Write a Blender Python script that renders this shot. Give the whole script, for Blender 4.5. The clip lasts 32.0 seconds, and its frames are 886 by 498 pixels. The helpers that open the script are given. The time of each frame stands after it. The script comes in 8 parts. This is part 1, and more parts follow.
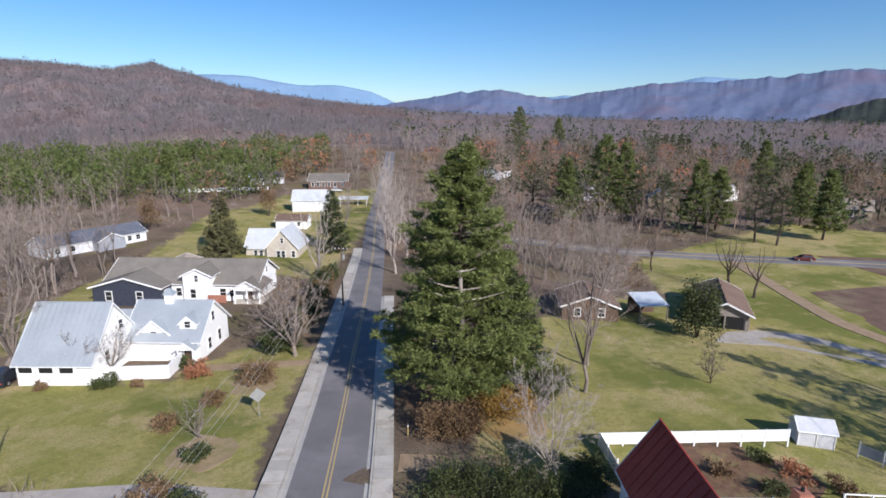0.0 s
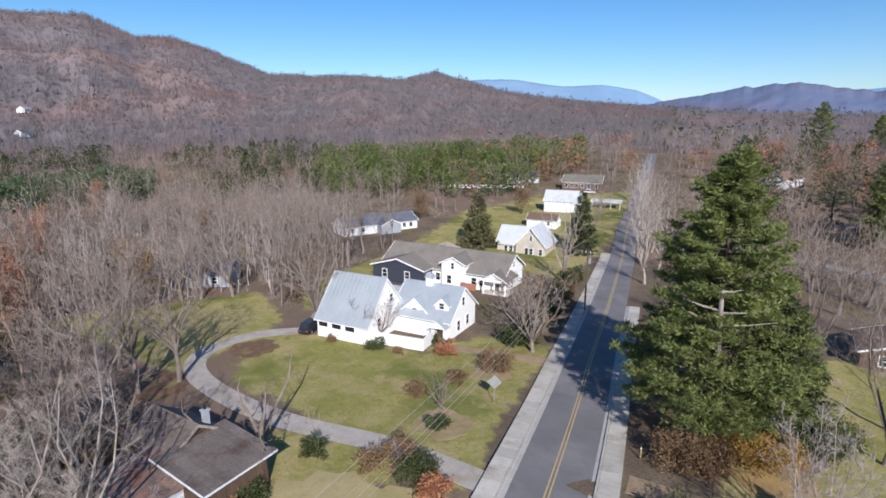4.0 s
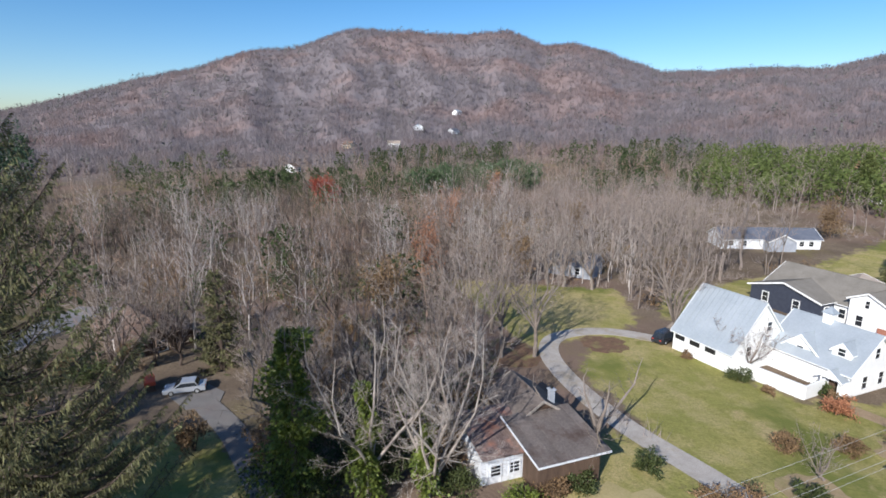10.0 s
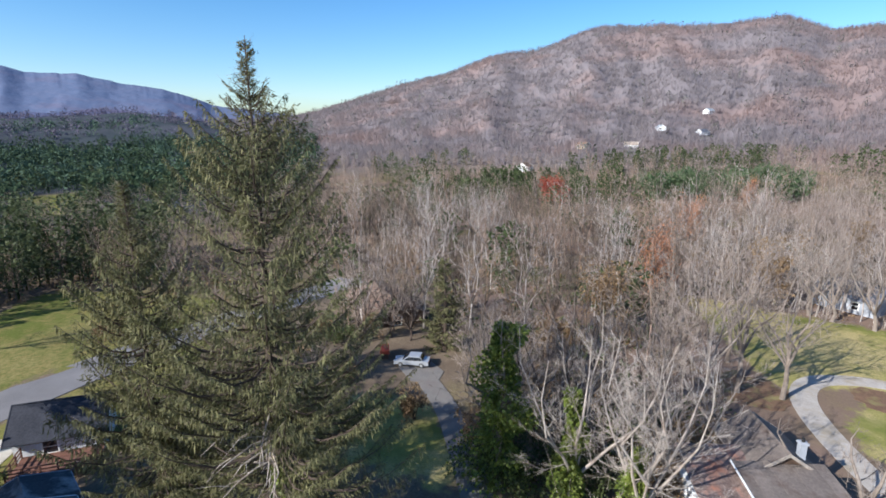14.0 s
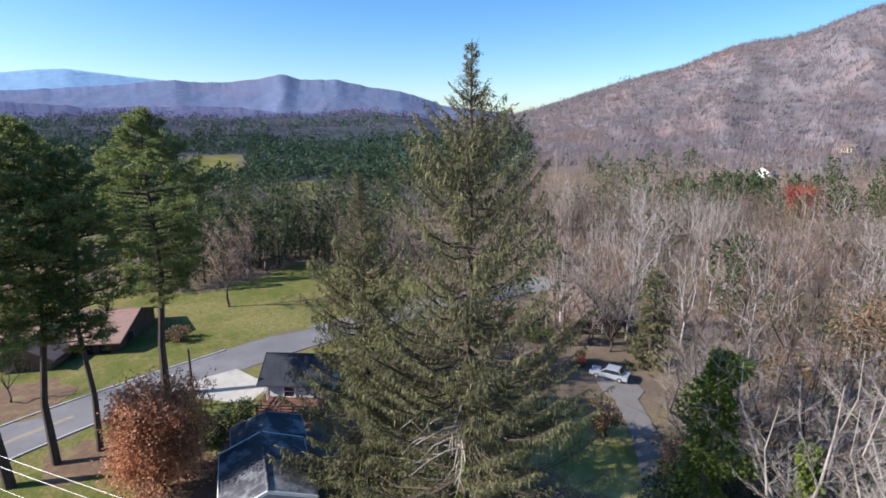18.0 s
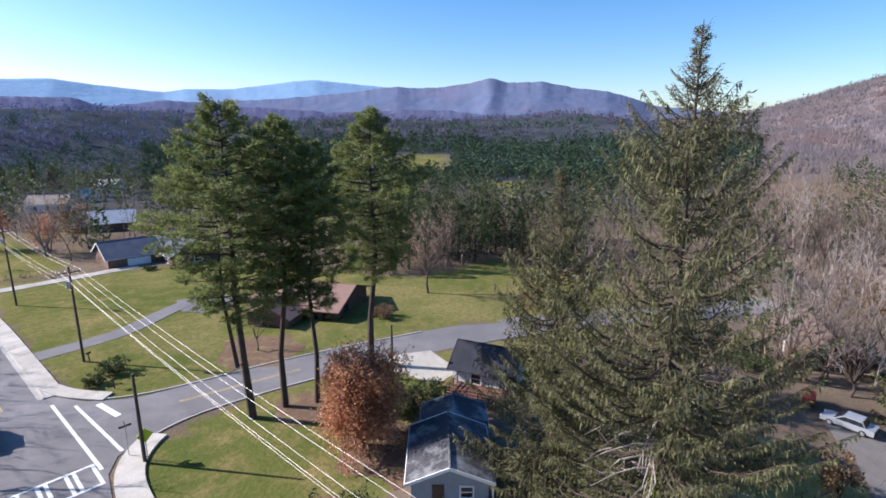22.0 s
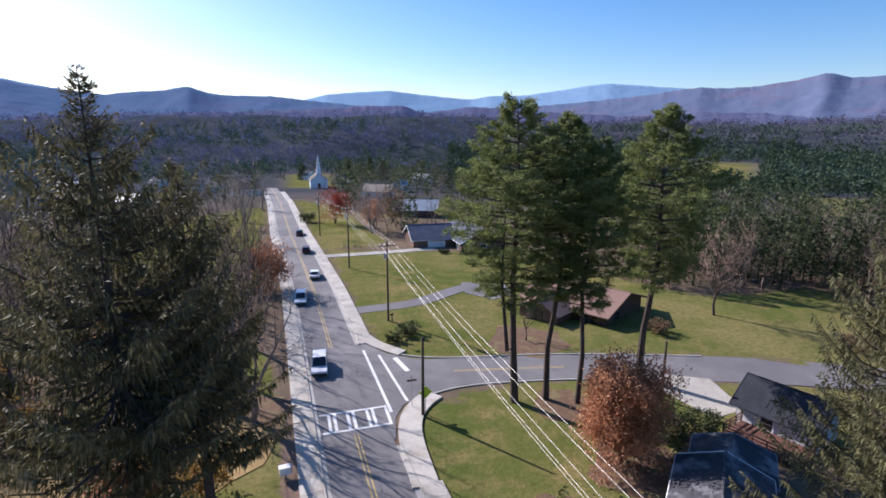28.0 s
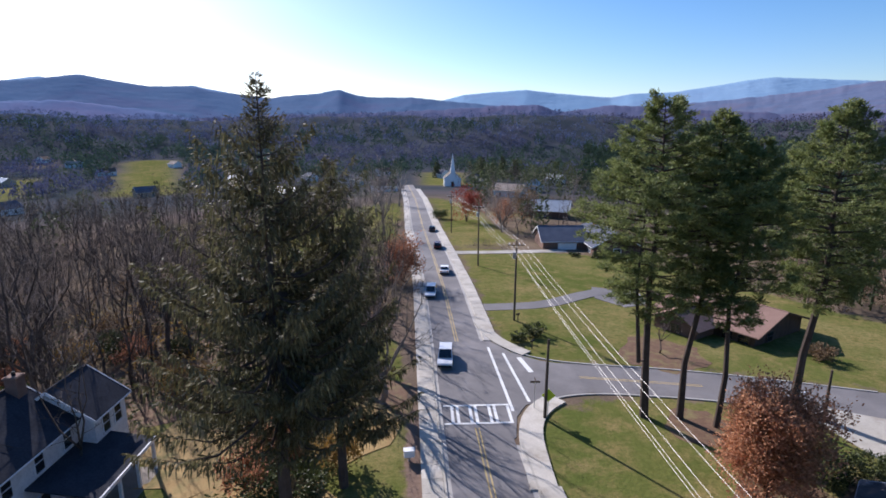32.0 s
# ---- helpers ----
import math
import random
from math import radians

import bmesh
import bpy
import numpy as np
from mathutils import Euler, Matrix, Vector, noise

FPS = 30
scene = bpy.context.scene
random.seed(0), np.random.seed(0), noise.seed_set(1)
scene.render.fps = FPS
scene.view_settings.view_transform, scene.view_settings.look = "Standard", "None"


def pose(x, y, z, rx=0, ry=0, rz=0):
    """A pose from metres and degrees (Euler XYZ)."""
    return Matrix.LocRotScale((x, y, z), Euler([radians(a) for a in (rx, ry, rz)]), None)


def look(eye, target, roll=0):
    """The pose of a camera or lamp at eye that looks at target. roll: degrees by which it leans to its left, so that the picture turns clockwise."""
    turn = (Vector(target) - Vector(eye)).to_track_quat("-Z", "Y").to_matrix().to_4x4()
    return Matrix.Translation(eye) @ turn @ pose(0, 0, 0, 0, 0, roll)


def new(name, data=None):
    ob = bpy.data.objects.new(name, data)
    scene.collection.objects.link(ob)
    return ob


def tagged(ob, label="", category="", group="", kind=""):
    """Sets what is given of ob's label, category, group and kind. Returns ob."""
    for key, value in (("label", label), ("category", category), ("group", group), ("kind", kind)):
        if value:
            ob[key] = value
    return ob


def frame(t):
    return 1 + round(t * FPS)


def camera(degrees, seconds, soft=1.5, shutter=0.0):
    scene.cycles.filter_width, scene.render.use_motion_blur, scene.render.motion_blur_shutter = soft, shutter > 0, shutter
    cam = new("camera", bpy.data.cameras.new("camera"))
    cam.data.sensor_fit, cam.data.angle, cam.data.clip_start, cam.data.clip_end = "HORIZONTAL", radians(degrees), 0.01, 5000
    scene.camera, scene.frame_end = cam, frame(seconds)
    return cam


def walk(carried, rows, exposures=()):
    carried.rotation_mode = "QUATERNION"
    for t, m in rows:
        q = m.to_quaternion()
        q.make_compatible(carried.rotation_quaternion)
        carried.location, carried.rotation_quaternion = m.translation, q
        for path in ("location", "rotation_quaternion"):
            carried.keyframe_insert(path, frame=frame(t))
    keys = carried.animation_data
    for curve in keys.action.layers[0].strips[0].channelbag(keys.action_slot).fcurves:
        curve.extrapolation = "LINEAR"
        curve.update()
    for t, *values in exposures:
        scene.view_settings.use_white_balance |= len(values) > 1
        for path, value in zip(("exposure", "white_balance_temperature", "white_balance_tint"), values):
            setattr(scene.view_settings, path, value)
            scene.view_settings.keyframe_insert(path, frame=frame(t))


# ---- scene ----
cam = camera(80.15, 32.0, soft=1.7)
PATH = [
    (0, (1.466, 0.184, 28.994), (1.466, 2.132, 28.542), 0.28),
    (0.5, (1.494, 0.135, 28.991), (1.380, 2.080, 28.539), 0.23),
    (1, (1.530, 0.060, 28.978), (1.299, 1.995, 28.526), 0.24),
    (1.5, (1.547, -0.019, 28.975), (1.200, 1.898, 28.523), 0.18),
    (2, (1.541, -0.070, 28.994), (1.080, 1.823, 28.541), 0.17),
    (2.5, (1.518, -0.080, 29.050), (0.944, 1.782, 28.598), 0.17),
    (3, (1.487, -0.037, 29.113), (0.804, 1.788, 28.662), 0.17),
    (3.5, (1.457, 0.010, 29.143), (0.671, 1.793, 28.692), 0.04),
    (5.5, (1.340, 0.097, 29.136), (0.172, 1.656, 28.682), -0.03),
    (6, (1.301, 0.117, 29.167), (0.045, 1.605, 28.712), -0.01),
    (6.5, (1.261, 0.128, 29.213), (-0.079, 1.542, 28.759), -0.01),
    (7, (1.220, 0.151, 29.245), (-0.197, 1.487, 28.791), 0.01),
    (7.5, (1.176, 0.185, 29.226), (-0.314, 1.440, 28.772), -0.05),
    (8, (1.116, 0.201, 29.174), (-0.443, 1.370, 28.721), -0.08),
    (8.5, (1.096, 0.183, 29.109), (-0.527, 1.262, 28.656), -0.06),
    (9, (1.069, 0.170, 29.053), (-0.612, 1.155, 28.599), -0.08),
    (9.5, (1.011, 0.163, 29.014), (-0.722, 1.052, 28.561), -0.06),
    (10, (0.943, 0.164, 28.994), (-0.838, 0.954, 28.541), -0.01),
    (10.5, (0.898, 0.184, 28.967), (-0.924, 0.874, 28.514), -0.06),
    (11, (0.872, 0.210, 28.918), (-0.986, 0.796, 28.466), -0.00),
    (11.5, (0.849, 0.219, 28.853), (-1.038, 0.702, 28.402), -0.19),
    (12, (0.819, 0.220, 28.806), (-1.091, 0.602, 28.354), -0.12),
    (12.5, (0.800, 0.230, 28.824), (-1.129, 0.507, 28.372), -0.07),
    (13, (0.795, 0.215, 28.883), (-1.146, 0.389, 28.431), -0.03),
    (13.5, (0.743, 0.178, 28.930), (-1.204, 0.251, 28.478), 0.02),
    (14, (0.617, 0.142, 28.938), (-1.331, 0.121, 28.486), 0.05),
    (14.5, (0.480, 0.113, 28.925), (-1.465, -0.004, 28.472), 0.11),
    (16.5, (0.098, 0.082, 28.940), (-1.783, -0.417, 28.480), 0.23),
    (17, (0.048, 0.073, 28.967), (-1.807, -0.517, 28.507), 0.21),
    (17.5, (0.022, 0.049, 28.996), (-1.802, -0.632, 28.536), 0.21),
    (18, (-0.001, 0.000, 29.000), (-1.790, -0.766, 28.541), 0.18),
    (18.5, (-0.040, -0.043, 28.980), (-1.791, -0.892, 28.519), 0.14),
    (19, (-0.067, -0.073, 28.952), (-1.776, -1.005, 28.491), 0.12),
    (19.5, (-0.069, -0.082, 28.919), (-1.731, -1.095, 28.459), 0.09),
    (20, (-0.042, -0.099, 28.869), (-1.655, -1.188, 28.410), 0.06),
    (20.5, (0.007, -0.138, 28.798), (-1.555, -1.301, 28.342), 0.08),
    (21, (0.045, -0.188, 28.696), (-1.461, -1.422, 28.242), 0.12),
    (21.5, (0.079, -0.245, 28.593), (-1.371, -1.546, 28.140), 0.06),
    (22, (0.103, -0.332, 28.497), (-1.288, -1.696, 28.043), -0.00),
    (22.5, (0.139, -0.425, 28.457), (-1.185, -1.854, 28.003), 0.04),
    (23, (0.186, -0.527, 28.455), (-1.075, -2.012, 28.000), 0.02),
    (23.5, (0.240, -0.585, 28.475), (-0.956, -2.122, 28.022), 0.10),
    (24, (0.306, -0.640, 28.500), (-0.822, -2.228, 28.048), 0.19),
    (24.5, (0.362, -0.682, 28.478), (-0.697, -2.318, 28.028), 0.14),
    (25, (0.390, -0.713, 28.415), (-0.597, -2.394, 27.966), 0.11),
    (25.5, (0.396, -0.733, 28.320), (-0.520, -2.455, 27.874), 0.16),
    (27.5, (0.424, -0.777, 27.946), (-0.187, -2.630, 27.507), 0.33),
    (28, (0.430, -0.728, 27.877), (-0.098, -2.606, 27.436), 0.24),
    (28.5, (0.464, -0.636, 27.828), (0.019, -2.535, 27.386), 0.08),
    (29, (0.507, -0.583, 27.766), (0.145, -2.499, 27.320), 0.05),
    (29.5, (0.548, -0.550, 27.742), (0.271, -2.480, 27.295), 0.11),
    (30, (0.584, -0.531, 27.781), (0.392, -2.471, 27.334), 0.15),
    (30.5, (0.618, -0.510, 27.838), (0.513, -2.457, 27.392), 0.18),
    (31, (0.636, -0.495, 27.857), (0.601, -2.444, 27.412), 0.12),
    (31.5, (0.668, -0.480, 27.859), (0.626, -2.430, 27.414), 0.22),
    (32, (0.703, -0.468, 27.854), (0.652, -2.417, 27.410), 0.16),
]
walk(cam, [(t, look(eye, target, roll)) for t, eye, target, roll in PATH], exposures=[(t, e, 6050, g) for t, e, g in ((0, 0.4, 15), (8, 0.42, 12), (10, 0.52, 11), (13, 0.85, 10), (17, 0.98, 12), (19, 1.0, 15), (21, 0.97, 17), (25, 0.86, 19), (28, 0.7, 21), (32, 0.6, 20))])

# ---- light ----
SUN_FROM = Vector((0.50, -0.70, 0.50)).normalized()
world = bpy.data.worlds.new("sky")
scene.world = world
world.use_nodes = True
wt = world.node_tree
sky = wt.nodes.new("ShaderNodeTexSky")
sky.sky_type = 'NISHITA'
sky.sun_disc = False
sky.sun_elevation = math.asin(SUN_FROM.z)
sky.sun_rotation = math.atan2(SUN_FROM.x, SUN_FROM.y)
sky.altitude = 700
sky.air_density, sky.dust_density, sky.ozone_density = 1.0, 1.1, 2.6
bg = wt.nodes["Background"]
bg.inputs["Strength"].default_value = 0.098
vivid = wt.nodes.new("ShaderNodeHueSaturation")
vivid.inputs["Saturation"].default_value = 1.3
wt.links.new(sky.outputs[0], vivid.inputs["Color"])
wt.links.new(vivid.outputs[0], bg.inputs["Color"])
sun = new("sun", bpy.data.lights.new("sun", 'SUN'))
sun.data.energy, sun.data.angle, sun.data.color = 4.8, radians(0.53), (1.0, 0.94, 0.84)
sun.matrix_world = look(SUN_FROM * 300, (0, 0, 0))

# ---- materials ----
def node(nt, kind, **inputs):
    n = nt.nodes.new("ShaderNode" + kind)
    for k, v in inputs.items():
        n.inputs[k.replace("_", " ")].default_value = v
    return n


def material(name, a, b, scale=2.0, rough=0.8, bump=0.0, fine=None, metal=0.0, stretch=(1, 1, 1), vary=0.0, island=0.0,
             stain=None, stain_scale=0.3, spec=0.3, sheer=0.0, bump_scale=None, relief=0.05):
    """Two tones mixed by a broad and a fine noise, a third stain tone, a random tone per object or island, and a bump."""
    m = bpy.data.materials.new(name)
    m.use_nodes = True
    nt = m.node_tree
    bs = nt.nodes["Principled BSDF"]
    bs.inputs["Roughness"].default_value, bs.inputs["Metallic"].default_value = rough, metal
    bs.inputs["Specular IOR Level"].default_value = spec
    where = nt.nodes.new("ShaderNodeNewGeometry").outputs["Position"]
    mp = node(nt, "Mapping", Scale=stretch)
    nt.links.new(where, mp.inputs["Vector"])
    n1 = node(nt, "TexNoise", Scale=scale, Detail=5.0, Roughness=0.6)
    n2 = node(nt, "TexNoise", Scale=fine or scale * 9, Detail=4.0, Roughness=0.7)
    for n in (n1, n2):
        nt.links.new(mp.outputs[0], n.inputs["Vector"])
    add = node(nt, "Math")
    add.operation = 'ADD'
    nt.links.new(n1.outputs["Fac"], add.inputs[0])
    nt.links.new(n2.outputs["Fac"], add.inputs[1])
    ramp = node(nt, "MapRange")
    ramp.inputs["From Min"].default_value, ramp.inputs["From Max"].default_value = 0.72, 1.28
    nt.links.new(add.outputs[0], ramp.inputs["Value"])
    mix = nt.nodes.new("ShaderNodeMix")
    mix.data_type = 'RGBA'
    mix.inputs[6].default_value, mix.inputs[7].default_value = (*a, 1), (*b, 1)
    nt.links.new(ramp.outputs[0], mix.inputs[0])
    out = mix.outputs[2]
    if stain:
        n3 = node(nt, "TexNoise", Scale=stain_scale, Detail=6.0, Roughness=0.65)
        nt.links.new(mp.outputs[0], n3.inputs["Vector"])
        r3 = node(nt, "MapRange")
        r3.inputs["From Min"].default_value, r3.inputs["From Max"].default_value = 0.5, 0.68
        nt.links.new(n3.outputs["Fac"], r3.inputs["Value"])
        m3 = nt.nodes.new("ShaderNodeMix")
        m3.data_type = 'RGBA'
        m3.inputs[7].default_value = (*stain, 1)
        nt.links.new(r3.outputs[0], m3.inputs[0])
        nt.links.new(out, m3.inputs[6])
        out = m3.outputs[2]
    if vary or island:
        if island:
            rnd = nt.nodes.new("ShaderNodeNewGeometry").outputs["Random Per Island"]
        else:
            rnd = nt.nodes.new("ShaderNodeObjectInfo").outputs["Random"]
        r4 = node(nt, "MapRange")
        r4.inputs["To Min"].default_value, r4.inputs["To Max"].default_value = 1 - (vary or island), 1 + (vary or island)
        nt.links.new(rnd, r4.inputs["Value"])
        hsv = node(nt, "HueSaturation")
        nt.links.new(r4.outputs[0], hsv.inputs["Value"])
        nt.links.new(out, hsv.inputs["Color"])
        out = hsv.outputs[0]
    nt.links.new(out, bs.inputs["Base Color"])
    if sheer:
        tr = nt.nodes.new("ShaderNodeBsdfTranslucent")
        nt.links.new(out, tr.inputs["Color"])
        ms = node(nt, "MixShader", Fac=sheer)
        nt.links.new(bs.outputs[0], ms.inputs[1])
        nt.links.new(tr.outputs[0], ms.inputs[2])
        nt.links.new(ms.outputs[0], nt.nodes["Material Output"].inputs["Surface"])
    if bump:
        bp = node(nt, "Bump", Strength=bump, Distance=relief)
        nb = node(nt, "TexNoise", Scale=bump_scale or (fine or scale * 9), Detail=5.0)
        nt.links.new(mp.outputs[0], nb.inputs["Vector"])
        nt.links.new(nb.outputs["Fac"], bp.inputs["Height"])
        nt.links.new(bp.outputs[0], bs.inputs["Normal"])
    return m


ASPHALT = material("asphalt", (0.135, 0.127, 0.128), (0.195, 0.185, 0.186), 0.22, 0.85, 0.3, fine=14, stain=(0.235, 0.22, 0.22), stain_scale=0.09)
ASPHALT_DARK = material("dark_asphalt", (0.13, 0.12, 0.112), (0.2, 0.185, 0.17), 0.5, 0.85, 0.3, fine=12, stain=(0.16, 0.14, 0.13), stain_scale=0.3)
TRACK = material("worn_asphalt", (0.085, 0.08, 0.085), (0.12, 0.115, 0.12), 0.35, 0.8, 0.2, fine=14)
CONCRETE = material("concrete", (0.39, 0.36, 0.31), (0.52, 0.485, 0.43), 0.5, 0.85, 0.15, fine=8, vary=0.12, stain=(0.33, 0.29, 0.24), stain_scale=0.4)
GUTTER = material("gutter_concrete", (0.33, 0.31, 0.29), (0.46, 0.44, 0.41), 0.6, 0.85, 0.15, fine=8)
PAINT_WHITE = material("white_road_paint", (0.62, 0.62, 0.6), (0.82, 0.82, 0.8), 2.0, 0.7, fine=18)
PAINT_YELLOW = material("yellow_road_paint", (0.42, 0.3, 0.11), (0.55, 0.41, 0.18), 1.5, 0.7, fine=18)
GRAVEL = material("gravel", (0.3, 0.27, 0.24), (0.44, 0.4, 0.36), 0.8, 0.95, 0.6, fine=9, stain=(0.3, 0.25, 0.18), stain_scale=0.35)
DIRT = material("bare_dirt", (0.24, 0.17, 0.1), (0.36, 0.26, 0.17), 0.7, 0.95, 0.5, fine=7)
WHITE = material("white_paint", (0.78, 0.78, 0.77), (0.86, 0.86, 0.85), 1.3, 0.6, 0.05, fine=10)
WHITE_OLD = material("worn_white_paint", (0.5, 0.52, 0.55), (0.75, 0.76, 0.78), 1.1, 0.7, 0.2, fine=6)
TRIM = material("white_trim", (0.74, 0.74, 0.73), (0.82, 0.82, 0.81), 2.0, 0.5)
METAL_ROOF = material("pale_metal_roof", (0.33, 0.365, 0.395), (0.43, 0.465, 0.495), 0.35, 0.42, 0.05, fine=5, metal=0.25, spec=0.5)
RED_ROOF = material("red_metal_roof", (0.27, 0.03, 0.02), (0.4, 0.055, 0.035), 0.5, 0.5, 0.05, fine=6, vary=0.08, spec=0.4)
PINK_ROOF = material("faded_red_roof", (0.62, 0.25, 0.2), (0.72, 0.35, 0.28), 0.7, 0.5, 0.05, fine=6)
NAVY = material("navy_siding", (0.03, 0.036, 0.055), (0.05, 0.056, 0.078), 1.5, 0.6, 0.1, fine=12)
SHINGLE_TAUPE = material("taupe_shingle", (0.14, 0.127, 0.11), (0.21, 0.192, 0.168), 0.4, 0.9, 0.3, fine=6, vary=0.12, spec=0.04)
SHINGLE_TAN = material("tan_shingle", (0.33, 0.27, 0.22), (0.44, 0.37, 0.31), 0.5, 0.9, 0.3, fine=6, vary=0.1, spec=0.04)
SHINGLE_GREY = material("slate_grey_shingle", (0.085, 0.095, 0.125), (0.14, 0.15, 0.18), 0.5, 0.85, 0.3, fine=6, vary=0.12, spec=0.04)
SHINGLE_BROWN = material("brown_shingle", (0.14, 0.095, 0.075), (0.2, 0.14, 0.11), 0.4, 0.9, 0.3, fine=6, vary=0.12, spec=0.04)
# pale stain on the black shingle paints sunlit patches between tree shade
SHINGLE_BLACK = material("sun_dappled_shingle", (0.05, 0.05, 0.057), (0.105, 0.105, 0.115), 0.6, 0.9, 0.3, fine=6, vary=0.15, stain=(0.3, 0.3, 0.31), stain_scale=0.5, spec=0.04)
RUSTY = material("rusted_tin", (0.1, 0.065, 0.055), (0.26, 0.2, 0.18), 0.5, 0.8, 0.3, fine=4, stain=(0.3, 0.12, 0.07), stain_scale=0.5, vary=0.15)
BRICK = material("brown_brick", (0.13, 0.078, 0.06), (0.2, 0.125, 0.095), 1.5, 0.9, 0.3, fine=9, vary=0.2)
BRICK_RED = material("red_brick", (0.25, 0.1, 0.07), (0.34, 0.16, 0.11), 1.5, 0.9, 0.3, fine=9, vary=0.2)
WOOD_DARK = material("dark_wood", (0.07, 0.045, 0.032), (0.13, 0.085, 0.06), 1.5, 0.8, 0.3, fine=9, stretch=(1, 1, 0.2), vary=0.15)
WOOD_GREY = material("weathered_wood", (0.22, 0.19, 0.165), (0.34, 0.3, 0.26), 1.5, 0.9, 0.3, fine=9, stretch=(1, 1, 0.2), vary=0.12)
TAN_WALL = material("tan_siding", (0.36, 0.29, 0.2), (0.45, 0.37, 0.27), 1.5, 0.8, 0.1, fine=9)
GREY_WALL = material("grey_blue_siding", (0.27, 0.29, 0.33), (0.35, 0.37, 0.41), 1.5, 0.8, 0.1, fine=9)
GLASS = material("window_glass", (0.012, 0.015, 0.02), (0.03, 0.034, 0.04), 2.0, 0.06, spec=0.8)
DARK = material("dark_interior", (0.012, 0.012, 0.013), (0.02, 0.02, 0.02), 2.0, 0.9)
POLE = material("pole_wood", (0.075, 0.055, 0.042), (0.13, 0.1, 0.075), 1.2, 0.9, 0.3, fine=14, stretch=(1, 1, 0.1))
WIRE = material("aluminium_wire", (0.4, 0.39, 0.37), (0.5, 0.48, 0.45), 2.0, 0.5, metal=0.2)
STEEL = material("galvanised_steel", (0.36, 0.37, 0.38), (0.5, 0.51, 0.52), 2.5, 0.45, metal=0.6)
SIGN_GREEN = material("signal_yellow_green", (0.5, 0.62, 0.03), (0.58, 0.7, 0.06), 3.0, 0.5)
BLACK = material("black_rubber", (0.015, 0.015, 0.016), (0.03, 0.03, 0.03), 4.0, 0.8)
SOIL = material("tilled_soil", (0.1, 0.06, 0.042), (0.19, 0.12, 0.085), 0.35, 0.95, 0.6, fine=4, stain=(0.23, 0.19, 0.11), stain_scale=0.12)
MULCH = material("leaf_mulch", (0.105, 0.06, 0.038), (0.19, 0.115, 0.07), 1.3, 0.95, 0.6, fine=8, stain=(0.2, 0.17, 0.07), stain_scale=0.6)
BARK_PALE = material("pale_bark", (0.3, 0.255, 0.22), (0.45, 0.4, 0.36), 1.1, 0.9, 0.3, fine=7, vary=0.14, stain=(0.2, 0.15, 0.12), stain_scale=0.7)
BARK = material("grey_brown_bark", (0.15, 0.12, 0.1), (0.25, 0.21, 0.18), 1.1, 0.9, 0.3, fine=7, vary=0.15)
BARK_DARK = material("dark_bark", (0.05, 0.036, 0.03), (0.1, 0.075, 0.06), 1.3, 0.9, 0.4, fine=8)
TWIG = material("bare_twigs", (0.19, 0.15, 0.125), (0.33, 0.275, 0.24), 0.25, 0.9, fine=2.5, island=0.25)
TWIG_DARK = material("dark_bare_twigs", (0.11, 0.085, 0.072), (0.19, 0.15, 0.125), 0.25, 0.9, fine=2.5, island=0.25)
NEEDLE_PINE = material("pine_needles", (0.1, 0.135, 0.042), (0.26, 0.285, 0.1), 0.6, 0.6, fine=3, island=0.35, sheer=0.42)
NEEDLE_SPRUCE = material("spruce_needles", (0.08, 0.086, 0.036), (0.215, 0.2, 0.098), 0.55, 0.7, fine=3, island=0.45, sheer=0.32)
NEEDLE_DARK = material("dark_needles", (0.04, 0.056, 0.024), (0.1, 0.118, 0.05), 0.6, 0.7, fine=3, island=0.35, sheer=0.3)
LEAF_OAK = material("russet_oak_leaves", (0.27, 0.1, 0.05), (0.5, 0.25, 0.14), 0.8, 0.7, fine=4, island=0.4, sheer=0.3)
LEAF_BRIGHT = material("orange_brown_oak_leaves", (0.36, 0.15, 0.075), (0.62, 0.34, 0.2), 0.8, 0.7, fine=4, island=0.4, sheer=0.45)
LEAF_RED = material("red_maple_leaves", (0.22, 0.035, 0.022), (0.36, 0.085, 0.05), 0.8, 0.7, fine=4, island=0.35, sheer=0.3)
LEAF_GREEN = material("evergreen_leaves", (0.035, 0.05, 0.016), (0.09, 0.105, 0.035), 0.8, 0.6, fine=4, island=0.35, sheer=0.2)
LEAF_IVY = material("ivy_leaves", (0.055, 0.085, 0.018), (0.22, 0.26, 0.05), 0.7, 0.5, fine=4, island=0.35, sheer=0.25)
LEAF_BROWN = material("dry_brown_leaves", (0.14, 0.09, 0.05), (0.26, 0.17, 0.09), 0.7, 0.8, fine=4, island=0.35, sheer=0.2)
LEAF_GOLD = material("golden_leaves", (0.25, 0.15, 0.035), (0.4, 0.26, 0.08), 0.7, 0.8, fine=4, island=0.3, sheer=0.3)

